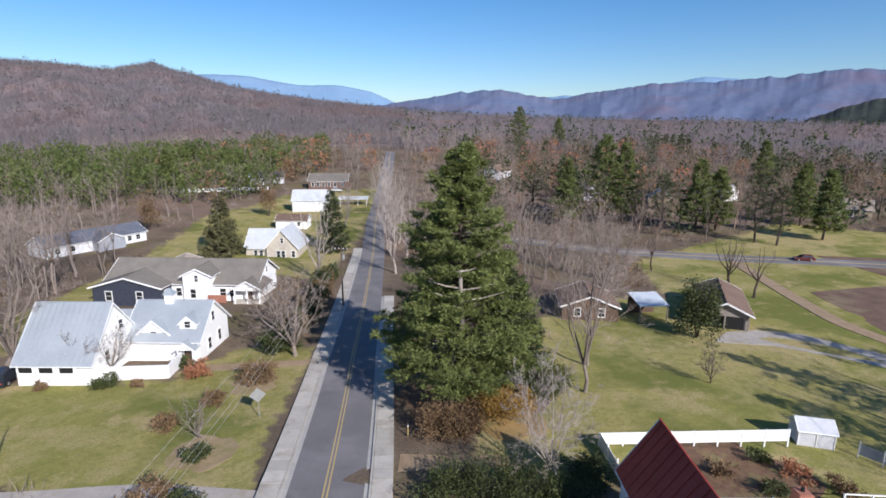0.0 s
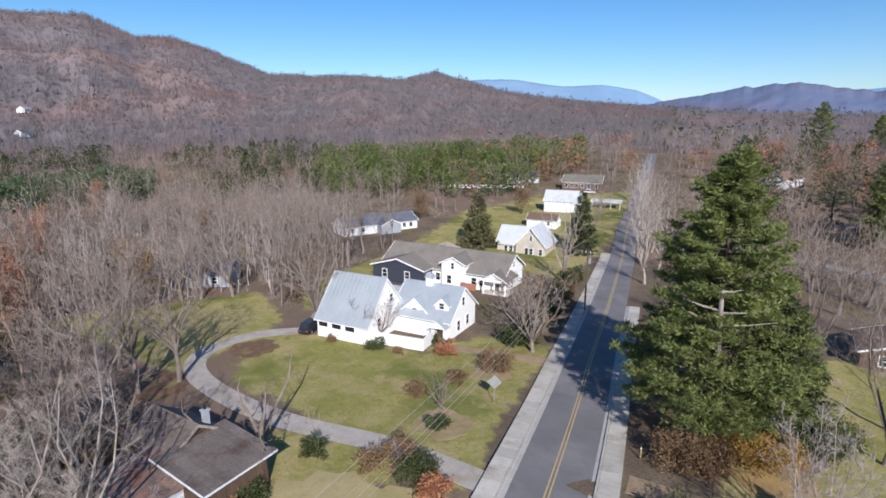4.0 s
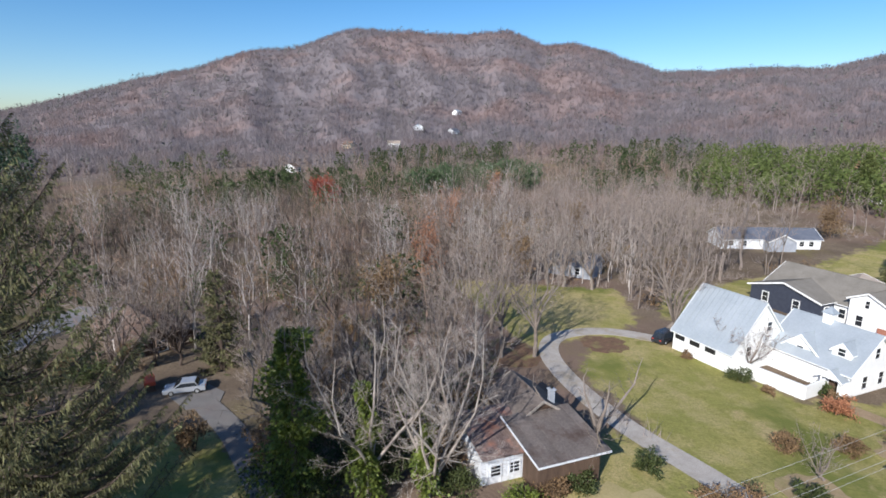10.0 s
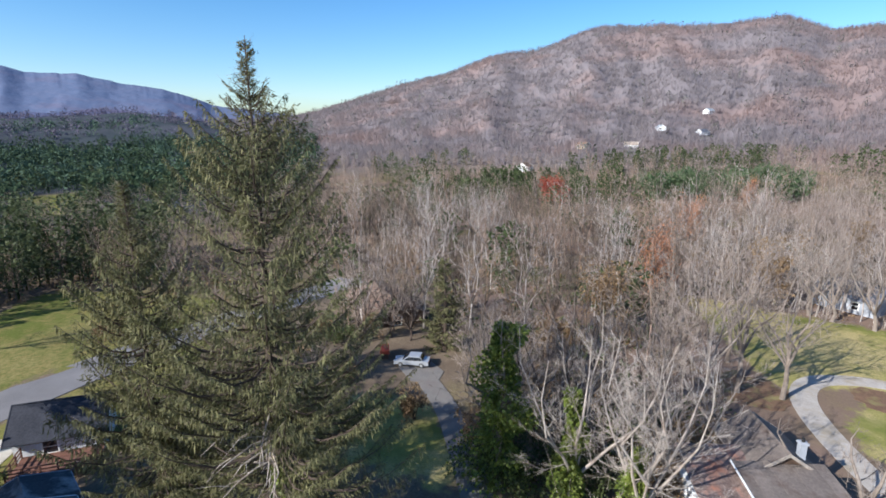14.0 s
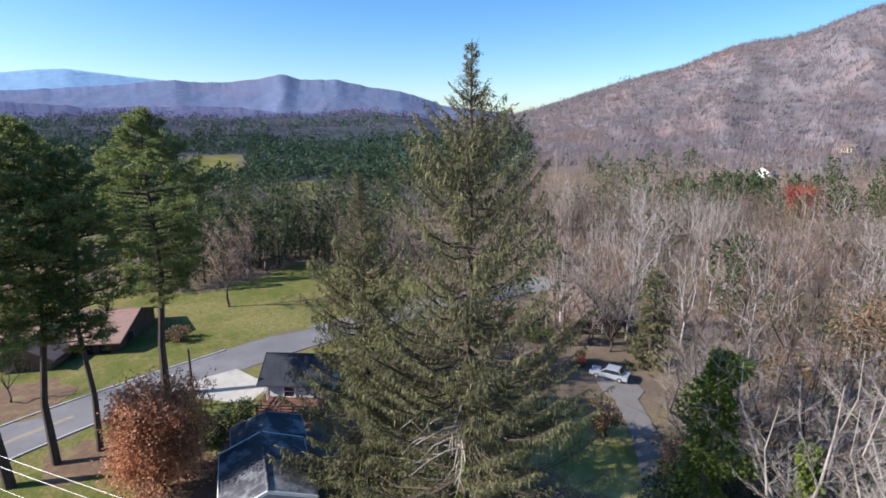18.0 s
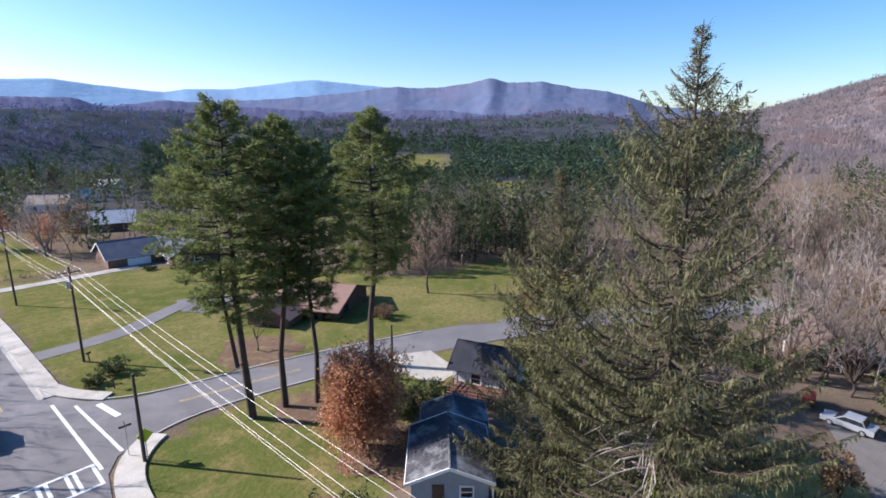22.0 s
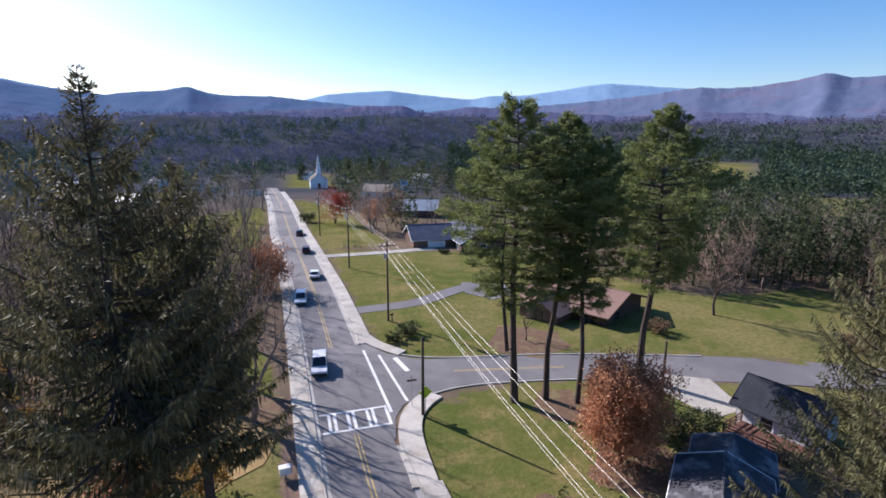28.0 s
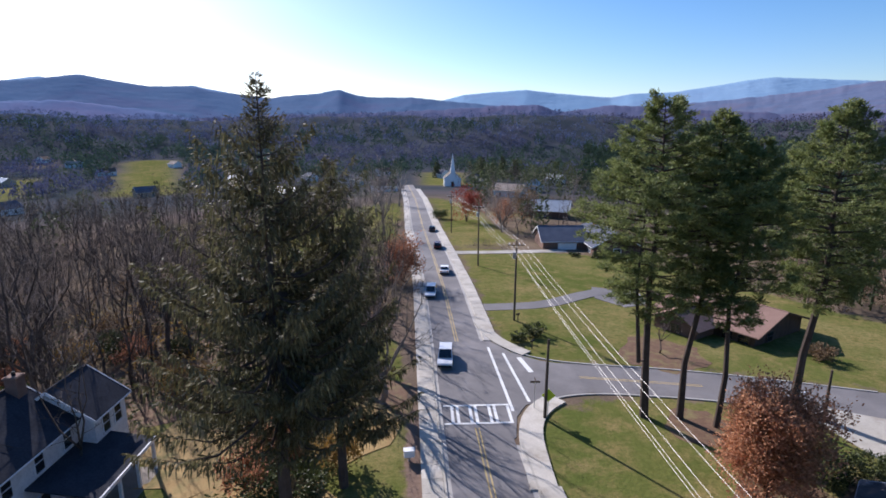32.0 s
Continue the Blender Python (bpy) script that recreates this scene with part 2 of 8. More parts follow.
# ---- building helpers ----
class Mesh:
    """Gathers vertices and faces of one part."""

    def __init__(self):
        self.v, self.f, self.n = [], [], 0

    def add(self, verts, faces):
        k = self.n
        self.v.append(np.asarray(verts, float).reshape(-1, 3))
        self.n += len(self.v[-1])
        self.f.extend([tuple(i + k for i in f) for f in faces])
        return self

    def box(self, c, s, rz=0.0, m=None):
        """A box with centre c and size s, turned by rz degrees about its centre."""
        x, y, z = (a / 2 for a in s)
        p = np.array([(i * x, j * y, k * z) for k in (-1, 1) for i, j in ((-1, -1), (1, -1), (1, 1), (-1, 1))])
        a = radians(rz)
        q = np.c_[p[:, 0] * math.cos(a) - p[:, 1] * math.sin(a), p[:, 0] * math.sin(a) + p[:, 1] * math.cos(a), p[:, 2]] + np.array(c)
        return self.add(q, [(3, 2, 1, 0), (4, 5, 6, 7), (0, 1, 5, 4), (1, 2, 6, 5), (2, 3, 7, 6), (3, 0, 4, 7)])

    def slab(self, pts, thick):
        """A flat or sloping plate over a polygon, thick metres deep below it."""
        p = np.array(pts, float)
        n = len(p)
        q = p - np.array((0, 0, thick))
        return self.add(np.r_[p, q], [tuple(range(n)), tuple(range(2 * n - 1, n - 1, -1))] + [(i, i + n, (i + 1) % n + n, (i + 1) % n) for i in range(n)])

    def tube(self, p0, p1, r0, r1, n=6):
        p0, p1 = np.array(p0, float), np.array(p1, float)
        d = p1 - p0
        d /= np.linalg.norm(d) + 1e-9
        u = np.cross(d, (0.3, 0.9, 0.2) if abs(d[2]) > 0.5 else (0, 0, 1))
        u /= np.linalg.norm(u) + 1e-9
        w = np.cross(d, u)
        a = np.arange(n) * 2 * math.pi / n
        ring = np.cos(a)[:, None] * u + np.sin(a)[:, None] * w
        return self.add(np.r_[p0 + ring * r0, p1 + ring * r1], [(i, (i + 1) % n, n + (i + 1) % n, n + i) for i in range(n)] + [tuple(range(n - 1, -1, -1)), tuple(range(n, 2 * n))])

    def path(self, pts, radii, n=6):
        """A bent tapered tube through points."""
        pts = np.array(pts, float)
        rings = []
        for i, p in enumerate(pts):
            d = pts[min(i + 1, len(pts) - 1)] - pts[max(i - 1, 0)]
            d /= np.linalg.norm(d) + 1e-9
            u = np.cross(d, (0.31, 0.95, 0.1) if abs(d[2]) > 0.4 else (0, 0, 1))
            u /= np.linalg.norm(u) + 1e-9
            w = np.cross(d, u)
            a = np.arange(n) * 2 * math.pi / n
            rings.append(p + radii[i] * (np.cos(a)[:, None] * u + np.sin(a)[:, None] * w))
        f = [(k * n + i, k * n + (i + 1) % n, (k + 1) * n + (i + 1) % n, (k + 1) * n + i) for k in range(len(pts) - 1) for i in range(n)]
        return self.add(np.concatenate(rings), f + [tuple(range(n - 1, -1, -1)), tuple(range((len(pts) - 1) * n, len(pts) * n))])

    def data(self, name):
        me = bpy.data.meshes.new(name)
        me.from_pydata(np.concatenate(self.v).tolist() if self.v else [], [], self.f)
        me.update()
        return me


def soup(name, verts, faces):
    """A mesh from an array of vertices and an array of triangles or quads."""
    me = bpy.data.meshes.new(name)
    k = faces.shape[1]
    me.vertices.add(len(verts))
    me.vertices.foreach_set("co", np.asarray(verts, np.float32).ravel())
    me.loops.add(faces.size)
    me.loops.foreach_set("vertex_index", np.asarray(faces, np.int32).ravel())
    me.polygons.add(len(faces))
    me.polygons.foreach_set("loop_start", np.arange(0, faces.size, k, dtype=np.int32))
    me.polygons.foreach_set("loop_total", np.full(len(faces), k, np.int32))
    me.update(calc_edges=True)
    return me


def thing(name, x, y, z, rz=0.0, label="", category="", group=""):
    ob = tagged(new(name), label, category, group)
    ob.matrix_world = pose(x, y, z, 0, 0, rz)
    return ob


def part(name, shape, mat, parent=None, label="", smooth=False):
    """Links a Mesh, or mesh data, as one mesh object under a thing or a part."""
    me = shape.data(name) if isinstance(shape, Mesh) else shape
    if not me.materials:
        me.materials.append(mat)
    if smooth:
        me.shade_smooth()
    ob = new(name, me)
    ob.parent = parent
    if label:
        ob["label"] = label
    return ob


def structure(name, shape, mat, label="", kind="structure", category="", smooth=False):
    return tagged(part(name, shape, mat, None, smooth=smooth), label, category, "", kind)


# height of the ground: rings round the middle, eight ways from north over west
RINGS = (0, 40, 75, 140, 220, 320, 480)
HEIGHTS = ((0, -0.3, -2.8, -5.0, -2.0, 7, 15), (0, -0.8, -2.2, -4, -3, 0, 6), (0, -0.5, -2.3, -5, -8, -9, -4), (0, 0, 0, -2, -8, -14, -18),
           (0, 0, 0, -1, -3, -6, -12), (0, 0, -1, -4, -9, -14, -20), (0, 0, -1, -4, -8, -12, -14), (0, -0.6, -2.5, -3.5, -3, 0, 6))
RIDGE_AZ = (-180, -60, -20, 0, 6, 13, 19, 22, 24, 26, 27.7, 29.6, 31.8, 36.6, 40.1, 44.4, 48.3, 52.9, 55.8, 59.3, 64.4, 69, 72.3, 75, 77.1, 80.8, 85.7, 90.3, 94.6, 98.5, 101.4, 103.6, 106, 112, 125, 180)
RIDGE_EL = (0.6, 0.5, 0.9, 1.6, 2.0, 2.7, 3.4, 4.0, 4.6, 5.0, 5.65, 5.2, 4.8, 5.2, 5.1, 5.1, 6.6, 8.0, 7.9, 9.2, 9.0, 9.15, 9.3, 9.45, 8.8, 7.6, 7.0, 5.4, 4.4, 3.3, 2.4, 1.75, 1.2, 0.5, 0.3, 0.6)


def smooth(t):
    t = np.clip(t, 0, 1)
    return t * t * (3 - 2 * t)


def lumps(x, y, s, seed=0.0):
    """Smooth rolling noise from a few crossing waves."""
    return (np.sin(x / s + 1.3 + seed) * np.cos(y / s * 1.1 + 0.7 * seed) + 0.6 * np.sin(x / s * 2.3 - y / s * 1.7 + 2 * seed) + 0.35 * np.cos(x / s * 4.1 + y / s * 3.7 + seed)) / 1.95


def ground_z(x, y):
    x, y = np.asarray(x, float), np.asarray(y, float)
    r, az = np.hypot(x, y), np.degrees(np.arctan2(-x, y)) % 360
    k = az / 45
    i = np.floor(k).astype(int) % 8
    w = smooth(k - np.floor(k))
    h = np.array(HEIGHTS, float)
    cols = np.stack([np.interp(r, RINGS, row) for row in h], -1)
    near = np.take_along_axis(cols, i[..., None], -1)[..., 0] * (1 - w) + np.take_along_axis(cols, ((i + 1) % 8)[..., None], -1)[..., 0] * w
    el = np.interp((az + 180) % 360 - 180, RIDGE_AZ, RIDGE_EL)
    high = np.clip(el, 0, None) / 9.0
    ridge = 29 + 1500 * np.tan(np.radians(el)) - 9
    up = smooth((r - 480) / 1020) ** 1.15
    u = np.clip((r - 480) / 1020, 0, 1)
    fold = az + 2.2 * lumps(x, y, 170, 5.0)
    crest = 0.6 * (1 - 2 * np.abs(np.sin(np.pi * fold / 8.5))) + 0.4 * (1 - 2 * np.abs(np.sin(np.pi * fold / 3.9 + 1)))
    spurs = high * np.sin(np.pi * u ** 0.8) * (10 * crest + 6 * lumps(x, y, 70) + 1.5 * lumps(x, y, 26, 2.0))
    far = near + (ridge - near) * up + spurs
    south = smooth((az - 106) / 16) * smooth((244 - az) / 16) * smooth((r - 420) / 500)
    far = far + south * (22 * lumps(x, y, 230, 4.0) + 5 * lumps(x, y, 70, 1.0) + 16 * smooth((r - 600) / 700))
    down = smooth((r - 1500) / 1400)
    far = np.where(r > 1500, (ridge + south * (22 * lumps(x, y, 230, 4.0) + 5 * lumps(x, y, 70, 1.0) + 16)) * (1 - down) - 40 * down, far)
    roll = 0.12 * lumps(x, y, 17, 1.0) * smooth((r - 30) / 60)
    return np.where(r > 480, far, near) + roll * (r < 480)


def gz(x, y):
    return float(ground_z(x, y))

# ---- ground ----
def inside(poly, x, y):
    """Where points lie in a polygon."""
    hit = np.zeros(np.shape(x), bool)
    for (x0, y0), (x1, y1) in zip(poly, poly[1:] + poly[:1]):
        cross = (y0 > y) != (y1 > y)
        hit ^= cross & (x < (x1 - x0) * (y - y0) / ((y1 - y0) or 1e-9) + x0)
    return hit


LAWNS = [
    [(-14, 34), (-24, 37), (-50, 42), (-60, 55), (-52, 60), (-33, 60), (-28, 72), (-17, 72), (-16, 50)],
    [(-58, 40), (-100, 45), (-78, 74), (-60, 62)], [(-60, 66), (-72, 80), (-75, 130), (-42, 120), (-60, 95)],
    [(-26, 112), (-75, 130), (-85, 190), (-62, 240), (-26, 250), (-24, 160)],
    [(4, 40), (60, 36), (80, 60), (60, 95), (30, 100), (8, 72)], [(40, 60), (150, 50), (190, 120), (120, 180), (50, 130)],
    [(-9, -30), (-9, -48), (-22, -52), (-37, -48), (-33, -36), (-22, -28)], [(-9, -64), (-60, -56), (-70, -70), (-46, -118), (-6, -128), (-8, -90)],
    [(-58, -40), (-90, -40), (-95, -75), (-60, -68)], [(-5, -130), (-22, -134), (-16, -220), (2, -260)], [(8, -120), (40, -110), (44, -200), (14, -230)],
    [(152, -335), (205, -335), (345, -600), (296, -640)], [(228, -272), (290, -330), (378, -470), (345, -480)], [(400, -560), (440, -590), (440, -640)], [(210, -250), (232, -268), (225, -285)], [(60, -300), (110, -290), (120, -340), (70, -350)], [(-190, -250), (-150, -300), (-230, -330), (-260, -280)],
    [(-9, -60.5), (-20, -59.3), (-40, -55), (-57, -48.6), (-75, -41), (-92, -44), (-95, -75), (-70, -74), (-46, -84), (-9, -74)],
    [(-20, -51.5), (-37, -47.6), (-57, -41), (-76, -33), (-60, -33), (-48, -28), (-36, -38)],
    [(1.9, -20), (7, -21), (8, -28), (26, -32), (31, -62), (10, -72), (5, -66), (3, -48)], [(-348, -330), (-312, -365), (-468, -547), (-522, -496)], [(-254, -178), (-237, -199), (-345, -289), (-369, -258)], [(-23, -329), (6, -330), (9, -520), (-36, -519)],
    [(-37, 2), (-42, -14), (-55, -10), (-53, -2)], [(-24, 26), (-36, 20), (-36, 36), (-20, 36)],
]
radii = np.concatenate([np.arange(0, 150, 1.6), np.geomspace(150, 480, 60), np.geomspace(486, 1560, 96), np.geomspace(1620, 4700, 16)])
turns = np.radians(np.arange(0, 360, 0.72))
gr, ga = np.meshgrid(radii, turns, indexing="ij")
gx, gy = -gr * np.sin(ga), gr * np.cos(ga)
gh = ground_z(gx, gy)
na = len(turns)
ii, jj = np.meshgrid(np.arange(len(radii) - 1), np.arange(na), indexing="ij")
quads = np.stack([ii * na + jj, ii * na + (jj + 1) % na, (ii + 1) * na + (jj + 1) % na, (ii + 1) * na + jj], -1).reshape(-1, 4)
ground_mesh = soup("ground", np.stack([gx, gy, gh], -1).reshape(-1, 3), quads)
cover = np.zeros(gx.shape)
for poly in LAWNS:
    cover[inside(poly, gx, gy)] = 1.0
cover[(gr < 34)] = 0.6
for _ in range(2):
    cover[1:-1] = 0.5 * cover[1:-1] + 0.25 * (cover[2:] + cover[:-2])
    cover = 0.5 * cover + 0.25 * (np.roll(cover, 1, 1) + np.roll(cover, -1, 1))
bearing = np.degrees(ga)
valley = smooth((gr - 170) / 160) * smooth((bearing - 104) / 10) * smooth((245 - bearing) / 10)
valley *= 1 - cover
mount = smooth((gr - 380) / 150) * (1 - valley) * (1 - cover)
for key, val in (("valley", valley), ("mount", mount)):
    layer = ground_mesh.attributes.new(key, 'FLOAT', 'POINT')
    layer.data.foreach_set("value", val.ravel().astype(np.float32))
layer = ground_mesh.attributes.new("south_lawn", 'FLOAT', 'POINT')
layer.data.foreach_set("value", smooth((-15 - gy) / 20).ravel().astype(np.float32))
layer = ground_mesh.attributes.new("lawn", 'FLOAT', 'POINT')
layer.data.foreach_set("value", cover.ravel().astype(np.float32))


def ground_material():
    m = bpy.data.materials.new("grass_litter_and_far_haze")
    m.use_nodes = True
    nt = m.node_tree
    bs = nt.nodes["Principled BSDF"]
    bs.inputs["Roughness"].default_value, bs.inputs["Specular IOR Level"].default_value = 1.0, 0.0
    pos = nt.nodes.new("ShaderNodeNewGeometry").outputs["Position"]

    def noisy(scale, lo, hi, detail=5.0):
        n = node(nt, "TexNoise", Scale=scale, Detail=detail, Roughness=0.65)
        nt.links.new(pos, n.inputs["Vector"])
        r = node(nt, "MapRange")
        r.inputs["From Min"].default_value, r.inputs["From Max"].default_value = lo, hi
        nt.links.new(n.outputs["Fac"], r.inputs["Value"])
        return r.outputs[0]

    def blend(fac, a, b):
        x = nt.nodes.new("ShaderNodeMix")
        x.data_type = 'RGBA'
        nt.links.new(fac, x.inputs[0])
        for s, c in ((6, a), (7, b)):
            if isinstance(c, tuple):
                x.inputs[s].default_value = (*c, 1)
            else:
                nt.links.new(c, x.inputs[s])
        return x.outputs[2]

    lawn = blend(noisy(0.07, 0.4, 0.62), (0.26, 0.25, 0.075), (0.4, 0.335, 0.13))
    lawn = blend(noisy(0.03, 0.5, 0.6), lawn, (0.48, 0.38, 0.2))
    lawn = blend(noisy(1.3, 0.46, 0.75), lawn, (0.2, 0.185, 0.06))
    lawn = blend(noisy(0.22, 0.46, 0.68), lawn, (0.44, 0.35, 0.18))
    lawn = blend(noisy(0.05, 0.5, 0.6), lawn, (0.15, 0.165, 0.045))
    lawn = blend(noisy(0.13, 0.56, 0.66), lawn, (0.46, 0.35, 0.19))
    lawn = blend(noisy(5.0, 0.35, 0.8), lawn, (0.16, 0.16, 0.055))
    southward = nt.nodes.new("ShaderNodeAttribute")
    southward.attribute_name = "south_lawn"
    # lawns to the south take darker, greener tones
    south_lawn = blend(noisy(0.06, 0.42, 0.62), (0.1, 0.125, 0.03), (0.155, 0.155, 0.046))
    south_lawn = blend(noisy(0.045, 0.48, 0.62), south_lawn, (0.27, 0.22, 0.095))
    south_lawn = blend(noisy(0.35, 0.46, 0.68), south_lawn, (0.25, 0.19, 0.08))
    south_lawn = blend(noisy(0.16, 0.56, 0.68), south_lawn, (0.3, 0.22, 0.1))
    south_lawn = blend(noisy(1.6, 0.45, 0.75), south_lawn, (0.075, 0.095, 0.022))
    south_lawn = blend(noisy(5.0, 0.35, 0.8), south_lawn, (0.1, 0.108, 0.036))
    lawn = blend(southward.outputs["Fac"], lawn, south_lawn)
    litter = blend(noisy(0.11, 0.4, 0.62), (0.15, 0.115, 0.085), (0.23, 0.18, 0.13))
    litter = blend(noisy(0.045, 0.52, 0.66), litter, (0.2, 0.17, 0.075))
    litter = blend(noisy(4.0, 0.35, 0.75), litter, (0.1, 0.075, 0.055))
    litter = blend(noisy(0.012, 0.5, 0.62), litter, (0.2, 0.14, 0.11))
    at = nt.nodes.new("ShaderNodeAttribute")
    at.attribute_name = "lawn"
    wob = noisy(0.5, 0.3, 0.7)
    add = node(nt, "Math")
    add.operation = 'MULTIPLY_ADD'
    add.inputs[1].default_value = 0.7
    nt.links.new(wob, add.inputs[0])
    nt.links.new(at.outputs["Fac"], add.inputs[2])
    edge = node(nt, "MapRange")
    edge.inputs["From Min"].default_value, edge.inputs["From Max"].default_value = 0.7, 1.0
    nt.links.new(add.outputs[0], edge.inputs["Value"])
    cols = blend(edge.outputs[0], litter, lawn)
    # valley tone carries painted haze and shade between trees; mount follows its woods
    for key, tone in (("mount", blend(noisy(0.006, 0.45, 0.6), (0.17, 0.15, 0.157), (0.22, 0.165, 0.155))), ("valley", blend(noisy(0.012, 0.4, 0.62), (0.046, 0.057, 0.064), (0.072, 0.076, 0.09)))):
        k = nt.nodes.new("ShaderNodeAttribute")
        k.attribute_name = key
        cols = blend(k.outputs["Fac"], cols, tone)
    nt.links.new(cols, bs.inputs["Base Color"])
    bp = node(nt, "Bump", Strength=0.6, Distance=0.12)
    nb = node(nt, "TexNoise", Scale=3.0, Detail=6.0)
    nt.links.new(pos, nb.inputs["Vector"])
    nt.links.new(nb.outputs["Fac"], bp.inputs["Height"])
    nt.links.new(bp.outputs[0], bs.inputs["Normal"])
    return m


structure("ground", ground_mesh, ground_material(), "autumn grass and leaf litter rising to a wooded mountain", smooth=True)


def range_strip(name, az, el, dist, mat, label, foot=-60, seed=0.0, depth=0.42, rough=0.14, spur=0.05):
    """A far mountain range with spurs and ravines, from a skyline of bearings and heights."""
    a = np.arange(az[0], az[-1], 0.1)
    w = np.hanning(15)
    e = np.convolve(np.pad(np.interp(a, az, el), 7, mode="edge"), w / w.sum(), "valid")
    crest = rough * np.array([noise.fractal(Vector((x * 0.9, seed * 3.1, 0.0)), 0.9, 2.1, 5) for x in a])
    steps = 22
    rows = []
    for k in range(steps + 1):
        f = k / steps
        rr = dist * (1 - depth * (1 - f)) * np.ones_like(a)
        sky_line = e + crest * f ** 5
        top = 29 + dist * np.tan(np.radians(sky_line))
        fold = np.array([noise.fractal(Vector((x * 0.16 + 0.9 * f, f * 1.4, seed * 7)), 1.1, 2.1, 4) for x in a])
        z = foot + (top - foot) * f ** 1.15 + (top - foot) * spur * math.sin(math.pi * f) * (1 - 2.0 * np.abs(fold))
        z = np.minimum(z, 29 + rr * np.tan(np.radians(sky_line)) - (1 - f) * dist * 0.01)
        rows.append(np.stack([-rr * np.sin(np.radians(a)), rr * np.cos(np.radians(a)), z], -1))
    rows.append(np.stack([-dist * 1.3 * np.sin(np.radians(a)), dist * 1.3 * np.cos(np.radians(a)), np.full_like(a, foot)], -1))
    n = len(a)
    i, j = np.meshgrid(np.arange(len(rows) - 1), np.arange(n - 1), indexing="ij")
    q = np.stack([i * n + j, (i + 1) * n + j, (i + 1) * n + j + 1, i * n + j + 1], -1).reshape(-1, 4)
    return structure(name, soup(name, np.concatenate(rows), q), mat, label, smooth=True)


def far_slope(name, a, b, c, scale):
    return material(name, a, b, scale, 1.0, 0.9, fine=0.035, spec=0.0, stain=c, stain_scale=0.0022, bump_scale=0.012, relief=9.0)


# distance haze is painted into the blue and violet base colours
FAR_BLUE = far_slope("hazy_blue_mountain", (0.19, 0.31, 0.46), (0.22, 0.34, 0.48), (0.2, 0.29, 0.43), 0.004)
MID_BLUE = far_slope("haze_tinted_violet_mountain", (0.108, 0.145, 0.235), (0.145, 0.168, 0.25), (0.155, 0.14, 0.2), 0.004)
SOUTH_BLUE = far_slope("haze_tinted_blue_mountain", (0.09, 0.15, 0.25), (0.12, 0.175, 0.275), (0.12, 0.15, 0.25), 0.004)
NEAR_BLUE = far_slope("haze_tinted_violet_hill", (0.085, 0.1, 0.175), (0.115, 0.122, 0.195), (0.125, 0.1, 0.155), 0.006)
DARK_HILL = far_slope("haze_tinted_dark_hill", (0.11, 0.155, 0.275), (0.14, 0.18, 0.3), (0.155, 0.155, 0.26), 0.007)
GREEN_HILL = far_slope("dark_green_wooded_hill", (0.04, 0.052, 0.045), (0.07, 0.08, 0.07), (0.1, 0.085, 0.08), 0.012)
range_strip("backdrop_north", (-70, -42, -38.5, -35.3, -32.2, -29.6, -25.4, -20.5, -14.7, -11.4, -8, -5.6, -0.9, 5, 8), (4.0, 4.6, 4.7, 4.9, 4.5, 4.4, 4.2, 4.15, 3.35, 2.8, 3.4, 3.8, 3.4, 2.4, 2.0), 3300, MID_BLUE, "haze-tinted blue violet mountain range under a clear sky", seed=1.0)
range_strip("backdrop_north_peak", (-34, -30, -27.5, -25.4, -23, -20.5, -16), (3.4, 4.2, 4.45, 4.72, 4.3, 3.9, 3.0), 4000, FAR_BLUE, "haze-tinted pale blue mountain with a pointed peak", seed=6.0, rough=0.035, spur=0.015)
range_strip("backdrop_far_north", (-22, -14.7, -12.5, -10, -2, 5, 7.5, 10.8, 14.5, 16.9, 19.5, 22.5, 30), (2.5, 3.0, 3.2, 2.9, 2.4, 2.4, 3.5, 4.1, 4.0, 4.3, 4.75, 4.8, 4.4), 4500, FAR_BLUE, "haze-tinted pale blue distant mountain range", seed=2.0, rough=0.035, spur=0.015)
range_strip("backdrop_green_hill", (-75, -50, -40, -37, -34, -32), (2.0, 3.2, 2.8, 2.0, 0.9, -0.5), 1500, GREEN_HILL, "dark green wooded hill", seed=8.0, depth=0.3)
range_strip("backdrop_southwest", (100, 113.5, 114.7, 117.6, 121.4, 124.1, 127.9, 129.5, 131, 133.4, 137, 139.3, 142.5, 146, 150, 158, 170), (0.5, 2.0, 2.5, 3.4, 3.85, 4.45, 4.4, 4.9, 4.5, 4.1, 3.8, 4.0, 3.6, 3.2, 2.8, 2.2, 1.0), 3500, MID_BLUE, "haze-tinted blue violet wooded mountain range", seed=3.0, rough=0.08, spur=0.03)
range_strip("backdrop_south_high", (134, 140, 144, 147.4, 149.5, 151.5, 155.6, 159.4, 161.5, 166.5, 169.9, 173.4, 176.3, 178.6, 181, 184), (3.2, 3.9, 4.25, 4.55, 4.4, 4.1, 3.5, 3.45, 3.1, 3.55, 3.95, 3.75, 3.5, 2.9, 2.3, 1.5), 4500, FAR_BLUE, "haze-tinted pale blue distant mountain range", seed=4.0, rough=0.035, spur=0.015)
range_strip("backdrop_south", (166, 172, 178.6, 181.6, 186.3, 187.7, 189.4, 191.2, 193.7, 195.9, 201.3, 203.3, 206.9, 209.9, 212, 216.3, 222, 250), (1.4, 2.3, 2.9, 3.2, 3.2, 3.4, 3.95, 3.5, 3.3, 2.95, 3.5, 3.9, 3.75, 4.2, 4.55, 3.8, 3.6, 3.0), 3800, SOUTH_BLUE, "haze-tinted blue wooded mountain range with rounded peaks", seed=9.0, rough=0.05, spur=0.03)
